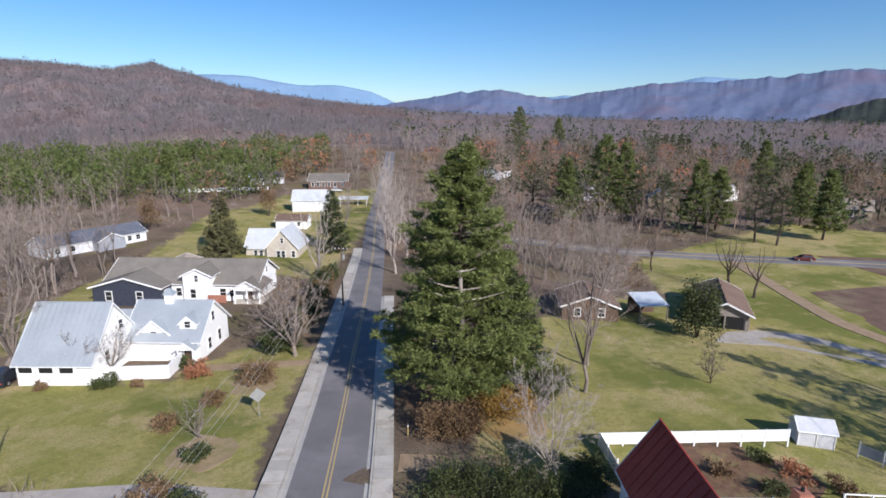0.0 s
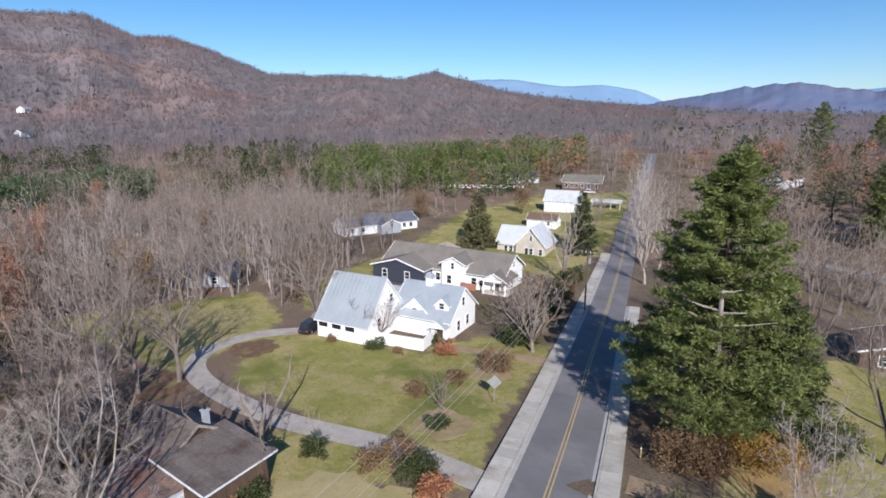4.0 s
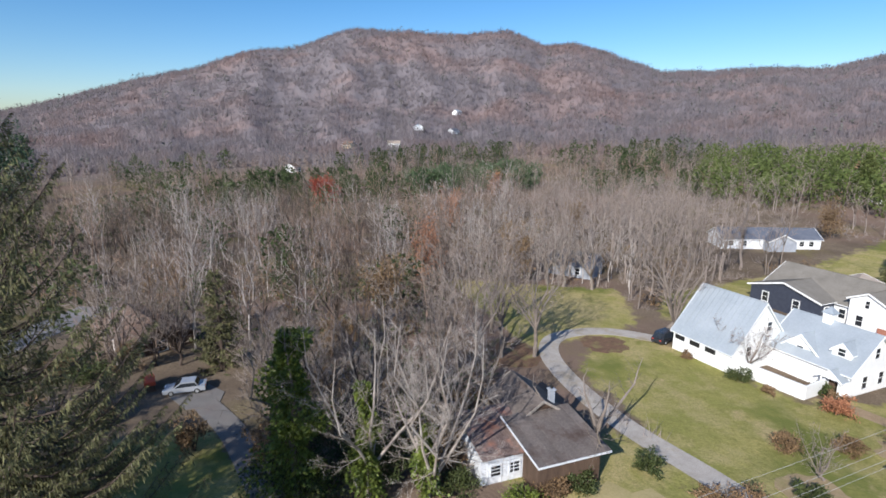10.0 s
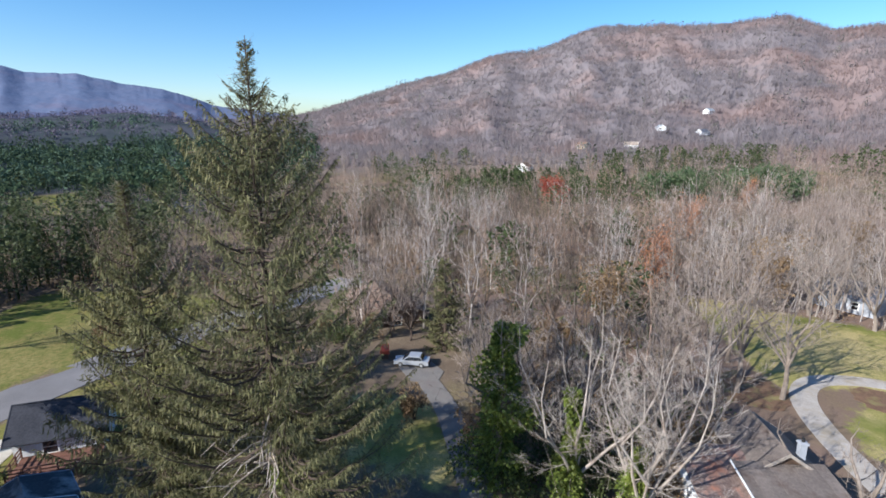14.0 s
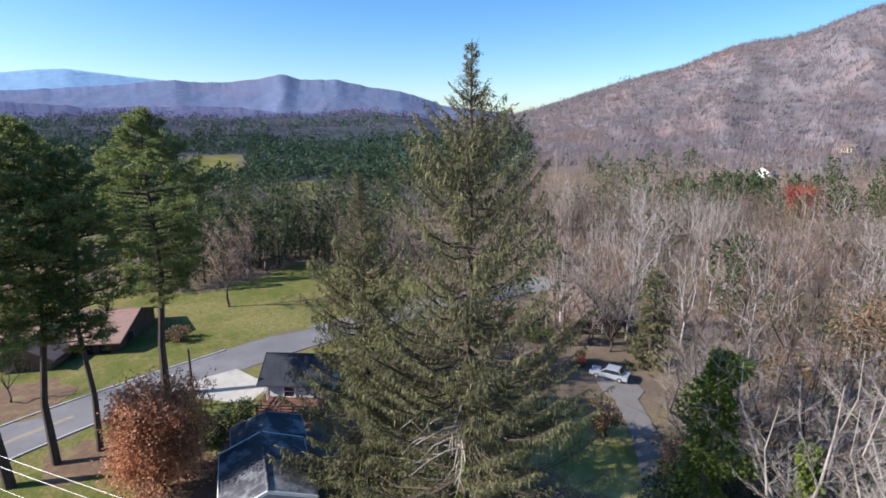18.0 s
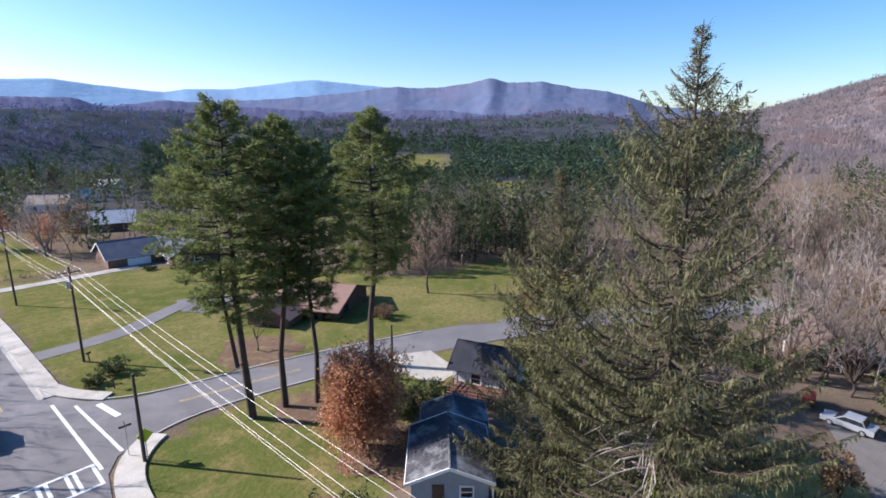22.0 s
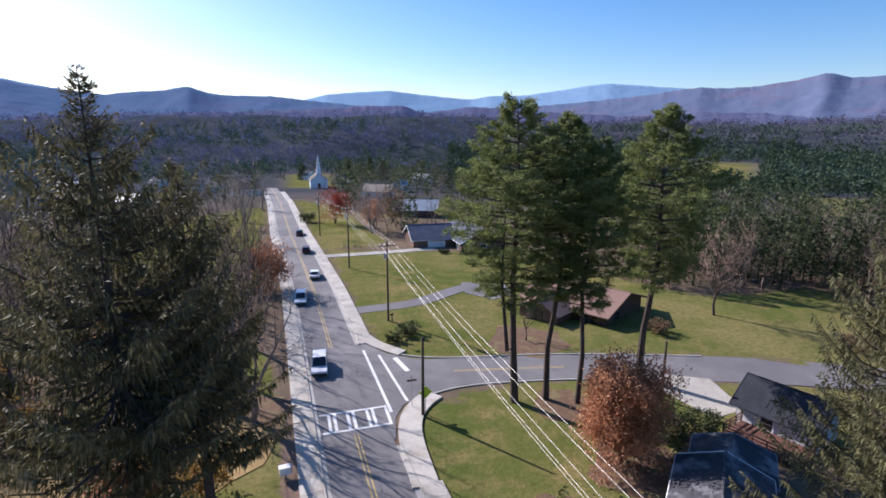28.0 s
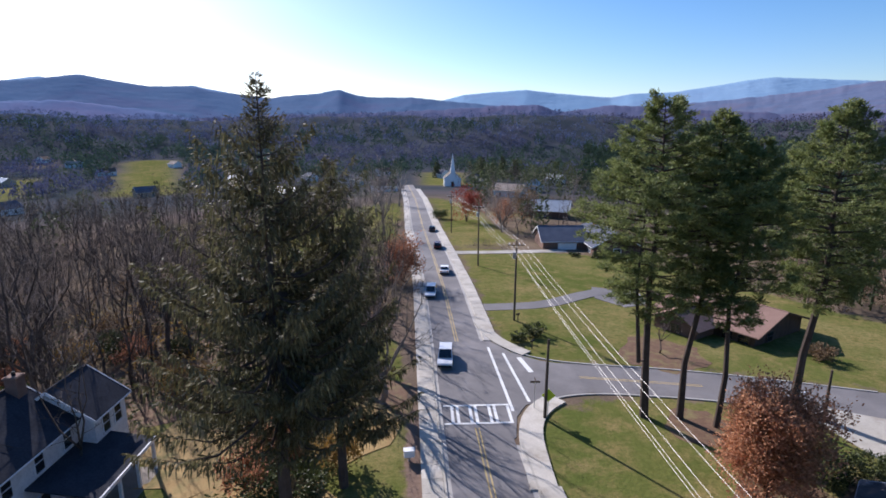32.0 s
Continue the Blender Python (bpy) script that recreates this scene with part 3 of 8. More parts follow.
range_strip("backdrop_south_peak", (200, 203.3, 206, 212, 214.8, 217, 225), (3.4, 4.0, 3.2, 3.6, 4.25, 3.8, 3.0), 4700, FAR_BLUE, "haze-tinted pale blue distant peaks", seed=10.0, rough=0.035, spur=0.015)
range_strip("backdrop_foothills", (112, 122, 138, 146, 153, 157.2, 161.4, 164, 166.3, 168.7, 173.9, 178.6, 186.9, 195.5, 205, 240), (0.4, 1.5, 1.7, 1.4, 1.8, 2.1, 2.4, 2.0, 1.7, 2.45, 2.3, 1.95, 1.6, 1.3, 0.8, 0.5), 2800, NEAR_BLUE, "haze-tinted violet blue wooded foothills", seed=5.0, rough=0.1, spur=0.03)
range_strip("backdrop_dark_hills", (194, 197, 200.9, 205.7, 211, 213.5, 218, 226, 240), (-0.4, -0.1, 0.4, 1.4, 2.05, 2.3, 2.1, 2.4, 1.6), 2300, DARK_HILL, "haze-tinted dark blue wooded hills above the valley", seed=7.0, rough=0.1, spur=0.03)

# ---- roads ----
def along(pts, step=3.0):
    """A smooth line through plan points, resampled."""
    p = np.array(pts, float)
    d = np.r_[0, np.cumsum(np.hypot(*np.diff(p, axis=0).T))]
    s = np.arange(0, d[-1], 0.5)
    q = np.stack([np.interp(s, d, p[:, 0]), np.interp(s, d, p[:, 1])], -1)
    k = 15
    pad = np.r_[np.repeat(q[:1], k, 0) - (q[1] - q[0]) * np.arange(k, 0, -1)[:, None], q, np.repeat(q[-1:], k, 0) + (q[-1] - q[-2]) * np.arange(1, k + 1)[:, None]]
    w = np.hanning(2 * k + 1)
    q = np.stack([np.convolve(pad[:, c], w / w.sum(), "valid") for c in (0, 1)], -1)
    return q[:: max(1, int(step / 0.5))]


def offset(line, off):
    d = np.gradient(line, axis=0)
    d /= np.hypot(*d.T)[:, None]
    return line + np.stack([d[:, 1], -d[:, 0]], -1) * off


def strip(line, a, b, h, thick=0.25, level=None):
    """A ribbon from offset a to b (right of the line is positive), h above the ground at the line."""
    z = ground_z(*line.T) + h + 0.0009 * np.clip(np.hypot(*line.T) - 60, 0, 300)
    p, q = offset(line, a), offset(line, b)
    n = len(line)
    top_a, top_b = np.c_[p, z], np.c_[q, z]
    v = np.concatenate([top_a, top_b, top_a - (0, 0, thick), top_b - (0, 0, thick)])
    f = []
    for i in range(n - 1):
        f += [(i, n + i, n + i + 1, i + 1), (i, i + 1, 2 * n + i + 1, 2 * n + i), (n + i + 1, n + i, 3 * n + i, 3 * n + i + 1)]
    f += [(0, 2 * n, 3 * n, n), (n - 1, 2 * n - 1, 4 * n - 1, 3 * n - 1)]
    return Mesh().add(v, f)


def patch(pts, h, mat, name, label, thick=0.2, kind="structure"):
    m = Mesh()
    m.slab([(x, y, gz(x, y) + h) for x, y in pts], thick)
    return structure(name, m, mat, label, kind)


MAIN = along([(14, -330), (7.2, -243), (2.7, -159), (0.2, -122), (-1.7, -95), (-3.1, -62), (-4.2, -36), (-6.0, 0), (-8.0, 37), (-8.6, 44), (-9.8, 57), (-11.2, 70), (-13.3, 95), (-17.6, 140), (-22, 180), (-26, 240), (-30, 300), (-38, 400)])
SIDE = along([(-2.0, -58), (-12, -56.8), (-20, -55.4), (-28, -54), (-37.7, -51.4), (-48, -48), (-57, -44.6), (-75, -37), (-110, -20)], 2.0)
EAST = along([(-6, 178), (20, 158), (50, 140), (80, 131), (120, 122), (170, 112), (260, 92), (360, 90)])
structure("road_main", strip(MAIN, -3.15, 3.15, 0.06, 0.5), ASPHALT, "grey asphalt two-lane road with worn wheel tracks")
structure("road_side", strip(SIDE, -3.5, 3.5, 0.03, 0.4), ASPHALT, "grey asphalt side road meeting the main road")
structure("road_far", strip(EAST, -3.3, 3.3, 0.12, 0.5), ASPHALT, "distant asphalt road curving past the field")
structure("road_far_line", strip(EAST, -0.25, 0.25, 0.14, 0.02), PAINT_YELLOW, "faded yellow centre line")
MAIN_Y = MAIN[:, 1]
lines = Mesh()
for sel in (MAIN[(MAIN_Y > -47)], MAIN[(MAIN_Y < -64)]):
    for o in (-0.17, 0.17):
        m = strip(sel, o - 0.06, o + 0.06, 0.066, 0.01)
        lines.add(np.concatenate(m.v), m.f)
structure("road_centre_line", lines, PAINT_YELLOW, "worn double yellow centre line")
lines = Mesh()
sel = SIDE[(SIDE[:, 0] < -14) & (SIDE[:, 0] > -30)]
for o in (-0.16, 0.16):
    m = strip(sel, o - 0.05, o + 0.05, 0.036, 0.01)
    lines.add(np.concatenate(m.v), m.f)
structure("side_road_centre_line", lines, PAINT_YELLOW, "worn double yellow centre line")
south_walk = MAIN[(MAIN_Y > -300) & (MAIN_Y < -66)]
WEST_N = MAIN[(MAIN_Y > -45) & (MAIN_Y < 146)]
EAST_ALL = MAIN[(MAIN_Y > -300) & (MAIN_Y < 100)]
structure("gutter_east", strip(EAST_ALL, 3.15, 3.55, 0.07, 0.4), GUTTER, "grey concrete gutter")
structure("kerb_east", strip(EAST_ALL, 3.55, 3.75, 0.2, 0.4), CONCRETE, "pale concrete kerb")
for n, sel in (("north", WEST_N), ("south", south_walk)):
    structure("gutter_west_" + n, strip(sel, -3.6, -3.15, 0.07, 0.4), GUTTER, "grey concrete gutter")
    structure("kerb_west_" + n, strip(sel, -3.8, -3.6, 0.2, 0.4), CONCRETE, "pale concrete kerb")

# ---- trees ----
def unit(v):
    return v / (np.linalg.norm(v, axis=-1, keepdims=True) + 1e-9)


def blades(P, D, L, W, rng):
    """Pointed leaf or needle-spray shapes: four corners each, along D from P."""
    D = unit(D)
    side = unit(np.cross(D, rng.normal(size=D.shape)))
    nrm = np.cross(D, side)
    L, W = L[:, None], W[:, None]
    mid = P + D * L * 0.45 + nrm * L * 0.06
    v = np.stack([P, mid + side * W / 2, P + D * L, mid - side * W / 2], 1)
    return v.reshape(-1, 3), np.arange(len(v) * 4).reshape(-1, 4)


def spikes(P, D, L, R):
    """Three-sided tapering twigs."""
    D = unit(D)
    u = unit(np.cross(D, np.where(np.abs(D[:, 2:3]) > 0.8, (1.0, 0.2, 0), (0, 0.1, 1.0))))
    w = np.cross(D, u)
    R = R[:, None]
    v = np.stack([P + u * R, P + (-0.5 * u + 0.866 * w) * R, P + (-0.5 * u - 0.866 * w) * R, P + D * L[:, None]], 1).reshape(-1, 3)
    k = np.arange(len(P))[:, None, None] * 4
    f = (np.array([(0, 1, 3), (1, 2, 3), (2, 0, 3)])[None] + k).reshape(-1, 3)
    return v, f


def tri(quads):
    return np.concatenate([quads[:, [0, 1, 2]], quads[:, [0, 2, 3]]])


def grow(P, D, L, R, count, rng, spread, lift, ratio, thin, start=0.25):
    """Children of twigs: count for each, along its length."""
    n = len(P)
    i = np.repeat(np.arange(n), count)
    s = start + (1 - start) * rng.random(len(i)) ** 0.8
    d = unit(D[i] + rng.normal(size=(len(i), 3)) * spread + np.array((0, 0, lift)))
    base = P[i] + D[i] * (L[i] * s)[:, None]
    return base, d, L[i] * ratio * (0.6 + 0.8 * rng.random(len(i))) * (1.15 - 0.6 * s), R[i] * thin * (1.1 - 0.7 * s)


def bare_tree(rng, h, spread, leaders=4, fork=0.3, mid=9, sub=7, twig=4, trunk_r=0.28, least=0.012, straight=0.5, lift=0.35, sides=0):
    """A leafless tree: (trunk with limbs, crown of branches and twigs)."""
    trunk = Mesh()
    top = np.array((rng.normal() * 0.3, rng.normal() * 0.3, h * fork))
    bend = np.array((rng.normal() * 0.2, rng.normal() * 0.2, h * fork * 0.5))
    trunk.path([(0, 0, -0.4), (0, 0, 0.3), bend, top], [trunk_r * 1.5, trunk_r * 1.1, trunk_r * 0.95, trunk_r * 0.85], sides or 8)
    BP, BD, BL, BR = [], [], [], []
    for k in range(leaders):
        a = 2 * math.pi * (k + rng.random() * 0.6) / leaders
        out = spread * (0.5 + 0.6 * rng.random()) * (0.25 if k == 0 else 1)
        tip = top + np.array((math.cos(a) * out, math.sin(a) * out, (h - top[2]) * (0.78 + 0.25 * rng.random())))
        pts = [top - (0, 0, 0.3 * k / leaders)]
        for s in (0.25, 0.5, 0.75, 1.0):
            p = top + (tip - top) * s
            p[:2] += (tip - top)[:2] * 0.35 * math.sin(math.pi * s) * (1 - straight) + rng.normal(size=2) * 0.03 * h * s * (1 - s) * 4
            pts.append(p)
        r0 = trunk_r * (0.7 if k == 0 else 0.55)
        rad = [r0, r0 * 0.75, r0 * 0.5, r0 * 0.28, 0.02]
        trunk.path(pts, rad, sides or 6)
        P = np.array(pts)
        for j in range(mid):
            s = 0.4 + 3.5 * (j + rng.random()) / mid
            i = min(int(s), 3)
            base = P[i] + (P[i + 1] - P[i]) * (s - i)
            d = unit(P[i + 1] - P[i])
            side = rng.normal(size=3)
            side -= d * (side @ d)
            d = unit(d * 0.55 + unit(side) * 0.9 + np.array((0, 0, 0.12)))
            BP.append(base), BD.append(d), BL.append(h * 0.26 * (1.15 - s / 5.5) * (0.7 + 0.5 * rng.random())), BR.append(max(0.022, rad[i] * 0.36))
    BP, BD, BL, BR = np.array(BP), np.array(BD), np.array(BL), np.array(BR)
    vs, fs, k = [], [], 0

    def take(P, D, L, R):
        nonlocal k
        v, f = spikes(P, D, L, np.maximum(R, least))
        vs.append(v), fs.append(f + k)
        k += len(v)

    # branches in two bent halves
    half = BP + BD * BL[:, None] * 0.5
    D2 = unit(BD + np.array((0, 0, 0.3)) + rng.normal(size=BD.shape) * 0.15)
    take(BP, BD, BL * 0.62, BR)
    take(half, D2, BL * 0.6, BR * 0.6)
    a = grow(BP, BD, BL * 0.55, BR, (sub + 1) // 2, rng, 0.5, lift * 0.5, 0.75, 0.5)
    b = grow(half, D2, BL * 0.6, BR * 0.6, sub - sub // 2, rng, 0.5, lift * 0.5, 0.7, 0.55)
    c = [np.concatenate(x) for x in zip(a, b)]
    take(*c)
    take(*grow(*c, twig, rng, 0.45, lift * 0.4, 0.55, 0.6))
    return trunk, np.concatenate(vs), np.concatenate(fs)


def place_tree(name, x, y, meshes, mats, rz=0.0, s=1.0, label="", category="tree", group="", parts=("trunk", "crown"), dz=0.0):
    ob = thing(name, x, y, gz(x, y) + dz, rz, label, category, group)
    ob.scale = (s, s, s)
    for n, me, mt in zip(parts, meshes, mats):
        part(n, me, mt, ob)
    return ob


def conifer(rng, h, base_r, clear=0.08, gap=0.42, per=6, density=1.0, trunk_r=0.32, ragged=0.15, blade=1.0):
    """A spruce with drooping boughs: (trunk, boughs, sprays)."""
    trunk = Mesh()
    trunk.path([(0, 0, -0.4), (0, 0, h * 0.3), (0.05, 0, h * 0.65), (0, 0.03, h)], [trunk_r * 1.15, trunk_r * 0.8, trunk_r * 0.42, 0.02], 8)
    boughs = Mesh()
    PP, DD, LL, WW = [], [], [], []
    z = h * clear
    while z < h * 0.985:
        f = (z - h * clear) / (h * (1 - clear))
        reach = base_r * (1 - f) ** 0.95 * (0.55 + 0.45 * min(1, f / 0.12)) + 0.25
        for k in range(per):
            if rng.random() < 0.12:
                continue
            a = rng.random() * 2 * math.pi
            L = reach * (1 - ragged + 2 * ragged * rng.random())
            sag = (0.32 - 0.75 * f) * L
            out = np.array((math.cos(a), math.sin(a), 0))
            zz = z + rng.normal() * gap * 0.3
            pts = [np.array((0, 0, zz)) + out * L * s + np.array((0, 0, -sag * math.sin(min(1, s * 1.25) * math.pi / 2) + 0.28 * L * s ** 3)) for s in (0, 0.35, 0.7, 1.0)]
            boughs.path(pts, [0.018 + 0.012 * L, 0.014 + 0.008 * L, 0.02, 0.008], 4)
            n = int((6 + 15 * L) * density)
            s = 0.15 + 0.85 * rng.random(n) ** 0.7
            P = np.stack([np.interp(s, (0, 0.35, 0.7, 1.0), [p[c] for p in pts]) for c in range(3)], -1)
            side = np.array((-out[1], out[0], 0))
            lat = rng.normal(size=n) * 0.55
            hang = -0.9 if f < 0.75 else -0.15
            D = out * (0.55 + 0.3 * rng.random((n, 1))) + side * lat[:, None] + np.array((0, 0, hang)) * (0.3 + rng.random((n, 1))) 
            P = P + side * lat[:, None] * 0.35 * L * 0.35 * (1 - s[:, None])
            PP.append(P), DD.append(D), LL.append((0.3 + 0.55 * rng.random(n)) * blade * (0.7 + 0.07 * L)), WW.append((0.07 + 0.09 * rng.random(n)) * blade)
        z += gap * (0.7 + 0.6 * rng.random())
    v, q = blades(np.concatenate(PP), np.concatenate(DD), np.concatenate(LL), np.concatenate(WW), rng)
    return trunk, boughs, v, q


def spruce(rng, h, base_r, clear=0.1, gap=0.4, per=6, density=1.0, trunk_r=0.4, ragged=0.25, hang=0.25, fine=1.0, open_to=None):
    """An old spruce: a thin spire, boughs that dip and sweep up, fine sprays hanging under them."""
    trunk, boughs = Mesh(), Mesh()
    trunk.path([(0, 0, -0.4), (0.1, 0, h * 0.3), (-0.05, 0.1, h * 0.65), (0, 0.03, h)], [trunk_r * 1.2, trunk_r * 0.8, trunk_r * 0.4, 0.02], 8)
    PP, DD, LL, WW, TP, TD = [], [], [], [], [], []
    z = h * clear
    at = (0, 0.25, 0.5, 0.75, 1.0)
    while z < h * 0.99:
        f = (z - h * clear) / (h * (1 - clear))
        under = h - z
        reach = (base_r * (1 - f) ** 0.8 * (0.6 + 0.4 * min(1, f / 0.1))) * (0.4 + 0.6 * smooth((under - 1.5) / 4.5)) + 0.12
        near_top = under < 4.5
        for k in range(per if f < 0.5 else 6):
            if rng.random() < 0.15:
                continue
            a = rng.random() * 2 * math.pi
            if open_to and z < open_to[2] and math.cos(a - open_to[0]) > open_to[1]:
                continue
            L = reach * (1 - ragged + 1.6 * ragged * rng.random()) * (0.55 if rng.random() < 0.2 else 1)
            out = np.array((math.cos(a), math.sin(a), 0))
            side = np.array((-out[1], out[0], 0))
            up, dip = 0.06 + 0.72 * min(1, f / 0.6) ** 1.2, 0.24 * (1 - f)
            zz = z + rng.normal() * gap * 0.4
            bend = rng.normal() * 0.08
            pts = [np.array((0, 0, zz)) + out * L * s + side * L * bend * s * s + np.array((0, 0, L * (up * s ** 1.7 - dip * math.sin(math.pi * s)))) for s in at]
            boughs.path(pts, [0.02 + 0.013 * L, 0.018 + 0.01 * L, 0.016 + 0.007 * L, 0.024, 0.008], 4)
            n = int((10 + 24 * L) * density * (1.0 if f < 0.45 else 0.75))
            s = 0.12 + 0.88 * rng.random(n) ** 0.75
            P = np.stack([np.interp(s, at, [p[c] for p in pts]) for c in range(3)], -1)
            lat = rng.normal(size=n)
            far = lat * (0.1 + 0.11 * L * (1.15 - s))
            P = P + side * far[:, None] + np.array((0, 0, -0.35)) * np.abs(far)[:, None]
            D = out * 0.7 + side * np.sign(lat)[:, None] * (0.3 + 0.6 * rng.random((n, 1))) + np.array((0, 0, 1.0)) * (rng.normal(size=(n, 1)) * 0.3 - 0.25)
            drop = rng.random(n) < (hang if f < 0.86 else 0.0)
            D[drop] = D[drop] * 0.3 + np.array((0, 0, -1.0))
            if near_top:
                D = D + np.array((0, 0, 0.55))
            size = np.where(drop, 0.22 + 0.45 * rng.random(n) * min(1, L / 3), 0.12 + 0.24 * rng.random(n))
            PP.append(P), DD.append(D), LL.append(size * fine * (0.62 if near_top else 1.0)), WW.append((0.04 + 0.055 * rng.random(n)) * fine * (0.7 if near_top else 1.0))
            m = max(2, n // 16)
            TP.append(P[:m]), TD.append(D[:m] + rng.normal(size=(m, 3)) * 0.3)
        z += gap * (0.6 + 0.8 * rng.random()) * (0.6 if near_top else 1 if f < 0.4 else 1.15)
    v, q = blades(np.concatenate(PP), np.concatenate(DD), np.concatenate(LL), np.concatenate(WW), rng)
    TP, TD = np.concatenate(TP), np.concatenate(TD)
    twigs = spikes(TP, TD, 0.3 + 0.5 * rng.random(len(TP)), np.full(len(TP), 0.009))
    return trunk, boughs, v, q, twigs


def lump_crown(rng, h, r, n, size, low=0.05, peak=1.0):
    """A distant crown: many leaf clumps round an uneven dome or cone on a short trunk, as one soup."""
    m = Mesh()
    m.path([(0, 0, -0.5), (0, 0, h * 0.6)], [0.25, 0.1], 3)
    tv, tf = mesh_tris(m)
    z = low + (1 - low) * rng.random(n) ** 0.85
    a = rng.random(n) * 2 * math.pi
    wide = np.sin(np.pi * np.clip(1 - z, 0, 1) ** peak) ** 0.6 if peak < 1 else (1 - z) ** 0.75
    rr = r * wide * (0.5 + 0.5 * rng.random(n) ** 0.5) * (1 + 0.3 * np.sin(a * 2 + z * 9 + h))
    P = np.c_[rr * np.cos(a), rr * np.sin(a), z * h * 0.94]
    D = np.c_[np.cos(a), np.sin(a), 0.1 + 0.7 * rng.random(n)] + rng.normal(size=(n, 3)) * 0.5
    v, q = blades(P, D, size * (0.6 + 0.8 * rng.random(n)), size * 0.6 * (0.6 + 0.6 * rng.random(n)), rng)
    return np.r_[tv, v], np.r_[tf, tri(q) + len(tv)]


def pine(rng, h, clear, reach, limbs=46, tufts=11, needles=16, trunk_r=0.3, needle=0.42, lean=(0, 0), fork=0.0, cone=False, wide=1.1):
    """A white pine: (trunk, limbs, needles in tufts on flat, upswept boughs)."""
    trunk, wood = Mesh(), Mesh()
    lean = np.array((*lean, 0.0))
    spine = [np.array((0, 0, -0.4)), lean * 0.25 + (0.2 * rng.normal(), 0.2 * rng.normal(), h * 0.2), lean * 0.5 + (0.35 * rng.normal(), 0.3 * rng.normal(), h * 0.45), lean * 0.75 + (0.3 * rng.normal(), 0.2, h * 0.75), lean + (0, 0, h)]
    trunk.path(spine, [trunk_r * 1.25, trunk_r * 0.92, trunk_r * 0.72, trunk_r * 0.4, 0.03], 8)
    S = np.array(spine)
    if fork:
        q = [S[1] * fork * 4 * 0.25 + S[0] * 0, S[1] + (0.9, 0.5, 0), S[2] + (1.5, 0.8, 0), S[3] + (1.6, 0.9, -h * 0.06)]
        trunk.path(q, [trunk_r * 0.7, trunk_r * 0.6, trunk_r * 0.4, 0.05], 7)
    PP, DD, LL, WW = [], [], [], []
    for k in range(limbs):
        f = (k + rng.random()) / limbs
        z = h * (clear + (1 - clear) * f * 0.98)
        c = np.array([np.interp(z, S[:, 2], S[:, i]) for i in range(3)])
        a = k * 2.4 + rng.random()
        env = (0.5 + 0.9 * f) if f < 0.45 else (0.9 * (1 - f) / 0.55 + 0.12)
        if cone:
            env = (0.7 + 0.3 * min(1, f / 0.12)) * (1 - f) ** 0.75 + 0.08
        L = reach * env * (0.6 + 0.55 * rng.random())
        out = np.array((math.cos(a), math.sin(a), 0))
        up = (0.05 + 0.75 * f) * L * 0.5
        pts = [c, c + out * L * 0.4 + (0, 0, up * 0.25), c + out * L * 0.75 + (0, 0, up * 0.6), c + out * L + (0, 0, up * 1.1)]
        wood.path(pts, [0.03 + 0.014 * L, 0.025 + 0.008 * L, 0.025, 0.01], 4)
        n = int(tufts * (0.5 + 0.22 * L))
        s = 0.3 + 0.7 * rng.random(n) ** 0.7
        P = np.stack([np.interp(s, (0, 0.4, 0.75, 1.0), [p[j] for p in pts]) for j in range(3)], -1)
        side = np.array((-out[1], out[0], 0))
        P += side * (rng.normal(size=n) * 0.3 * L * (1.25 - s))[:, None] + np.array((0, 0, 1)) * (rng.normal(size=n) * 0.22 + 0.12)[:, None]
        i = np.repeat(np.arange(n), needles)
        D = rng.normal(size=(len(i), 3)) * (1, 1, 0.55) + out * 0.5 + (0, 0, 0.45)
        PP.append(P[i] + rng.normal(size=(len(i), 3)) * (0.16, 0.16, 0.07)), DD.append(D), LL.append(needle * (0.6 + 0.7 * rng.random(len(i)))), WW.append((0.055 + 0.05 * rng.random(len(i))) * wide)
    v, q = blades(np.concatenate(PP), np.concatenate(DD), np.concatenate(LL), np.concatenate(WW), rng)
    return trunk, wood, v, q


def leafy(rng, h, r, n, size, shell=0.35, stems=7, clump=0.16, each=45):
    """A bush or small crown: (stems, leaves in an uneven round mass of clumps)."""
    wood = Mesh()
    for k in range(stems):
        a = k * 2.4 + rng.random()
        tip = np.array((math.cos(a) * r * 0.6, math.sin(a) * r * 0.6, h * (0.6 + 0.3 * rng.random())))
        wood.path([(0.05 * math.cos(a), 0.05 * math.sin(a), -0.2), tip * (0.4, 0.4, 0.5), tip], [0.03 + 0.008 * h, 0.025, 0.01], 4)
    m = max(12, n // each)
    d = unit(rng.normal(size=(m, 3)))
    d[:, 2] = 1.75 * rng.random(m) - 0.8
    c = d * (1 - shell * rng.random((m, 1))) * np.array((r, r, h * 0.5)) * (0.8 + 0.35 * rng.random((m, 1))) + (0, 0, h * 0.5)
    c[:, 2] = np.maximum(c[:, 2], 0.12)
    i = rng.integers(0, m, n)
    P = c[i] + rng.normal(size=(n, 3)) * np.array((r, r, h * 0.5)) * clump
    P[:, 2] = np.maximum(P[:, 2], 0.03)
    D = unit(P - (0, 0, h * 0.35)) + rng.normal(size=(n, 3)) * 0.8
    v, q = blades(P, D, size * (0.6 + 0.8 * rng.random(n)), size * 0.6 * (0.6 + 0.6 * rng.random(n)), rng)
    return wood, v, q


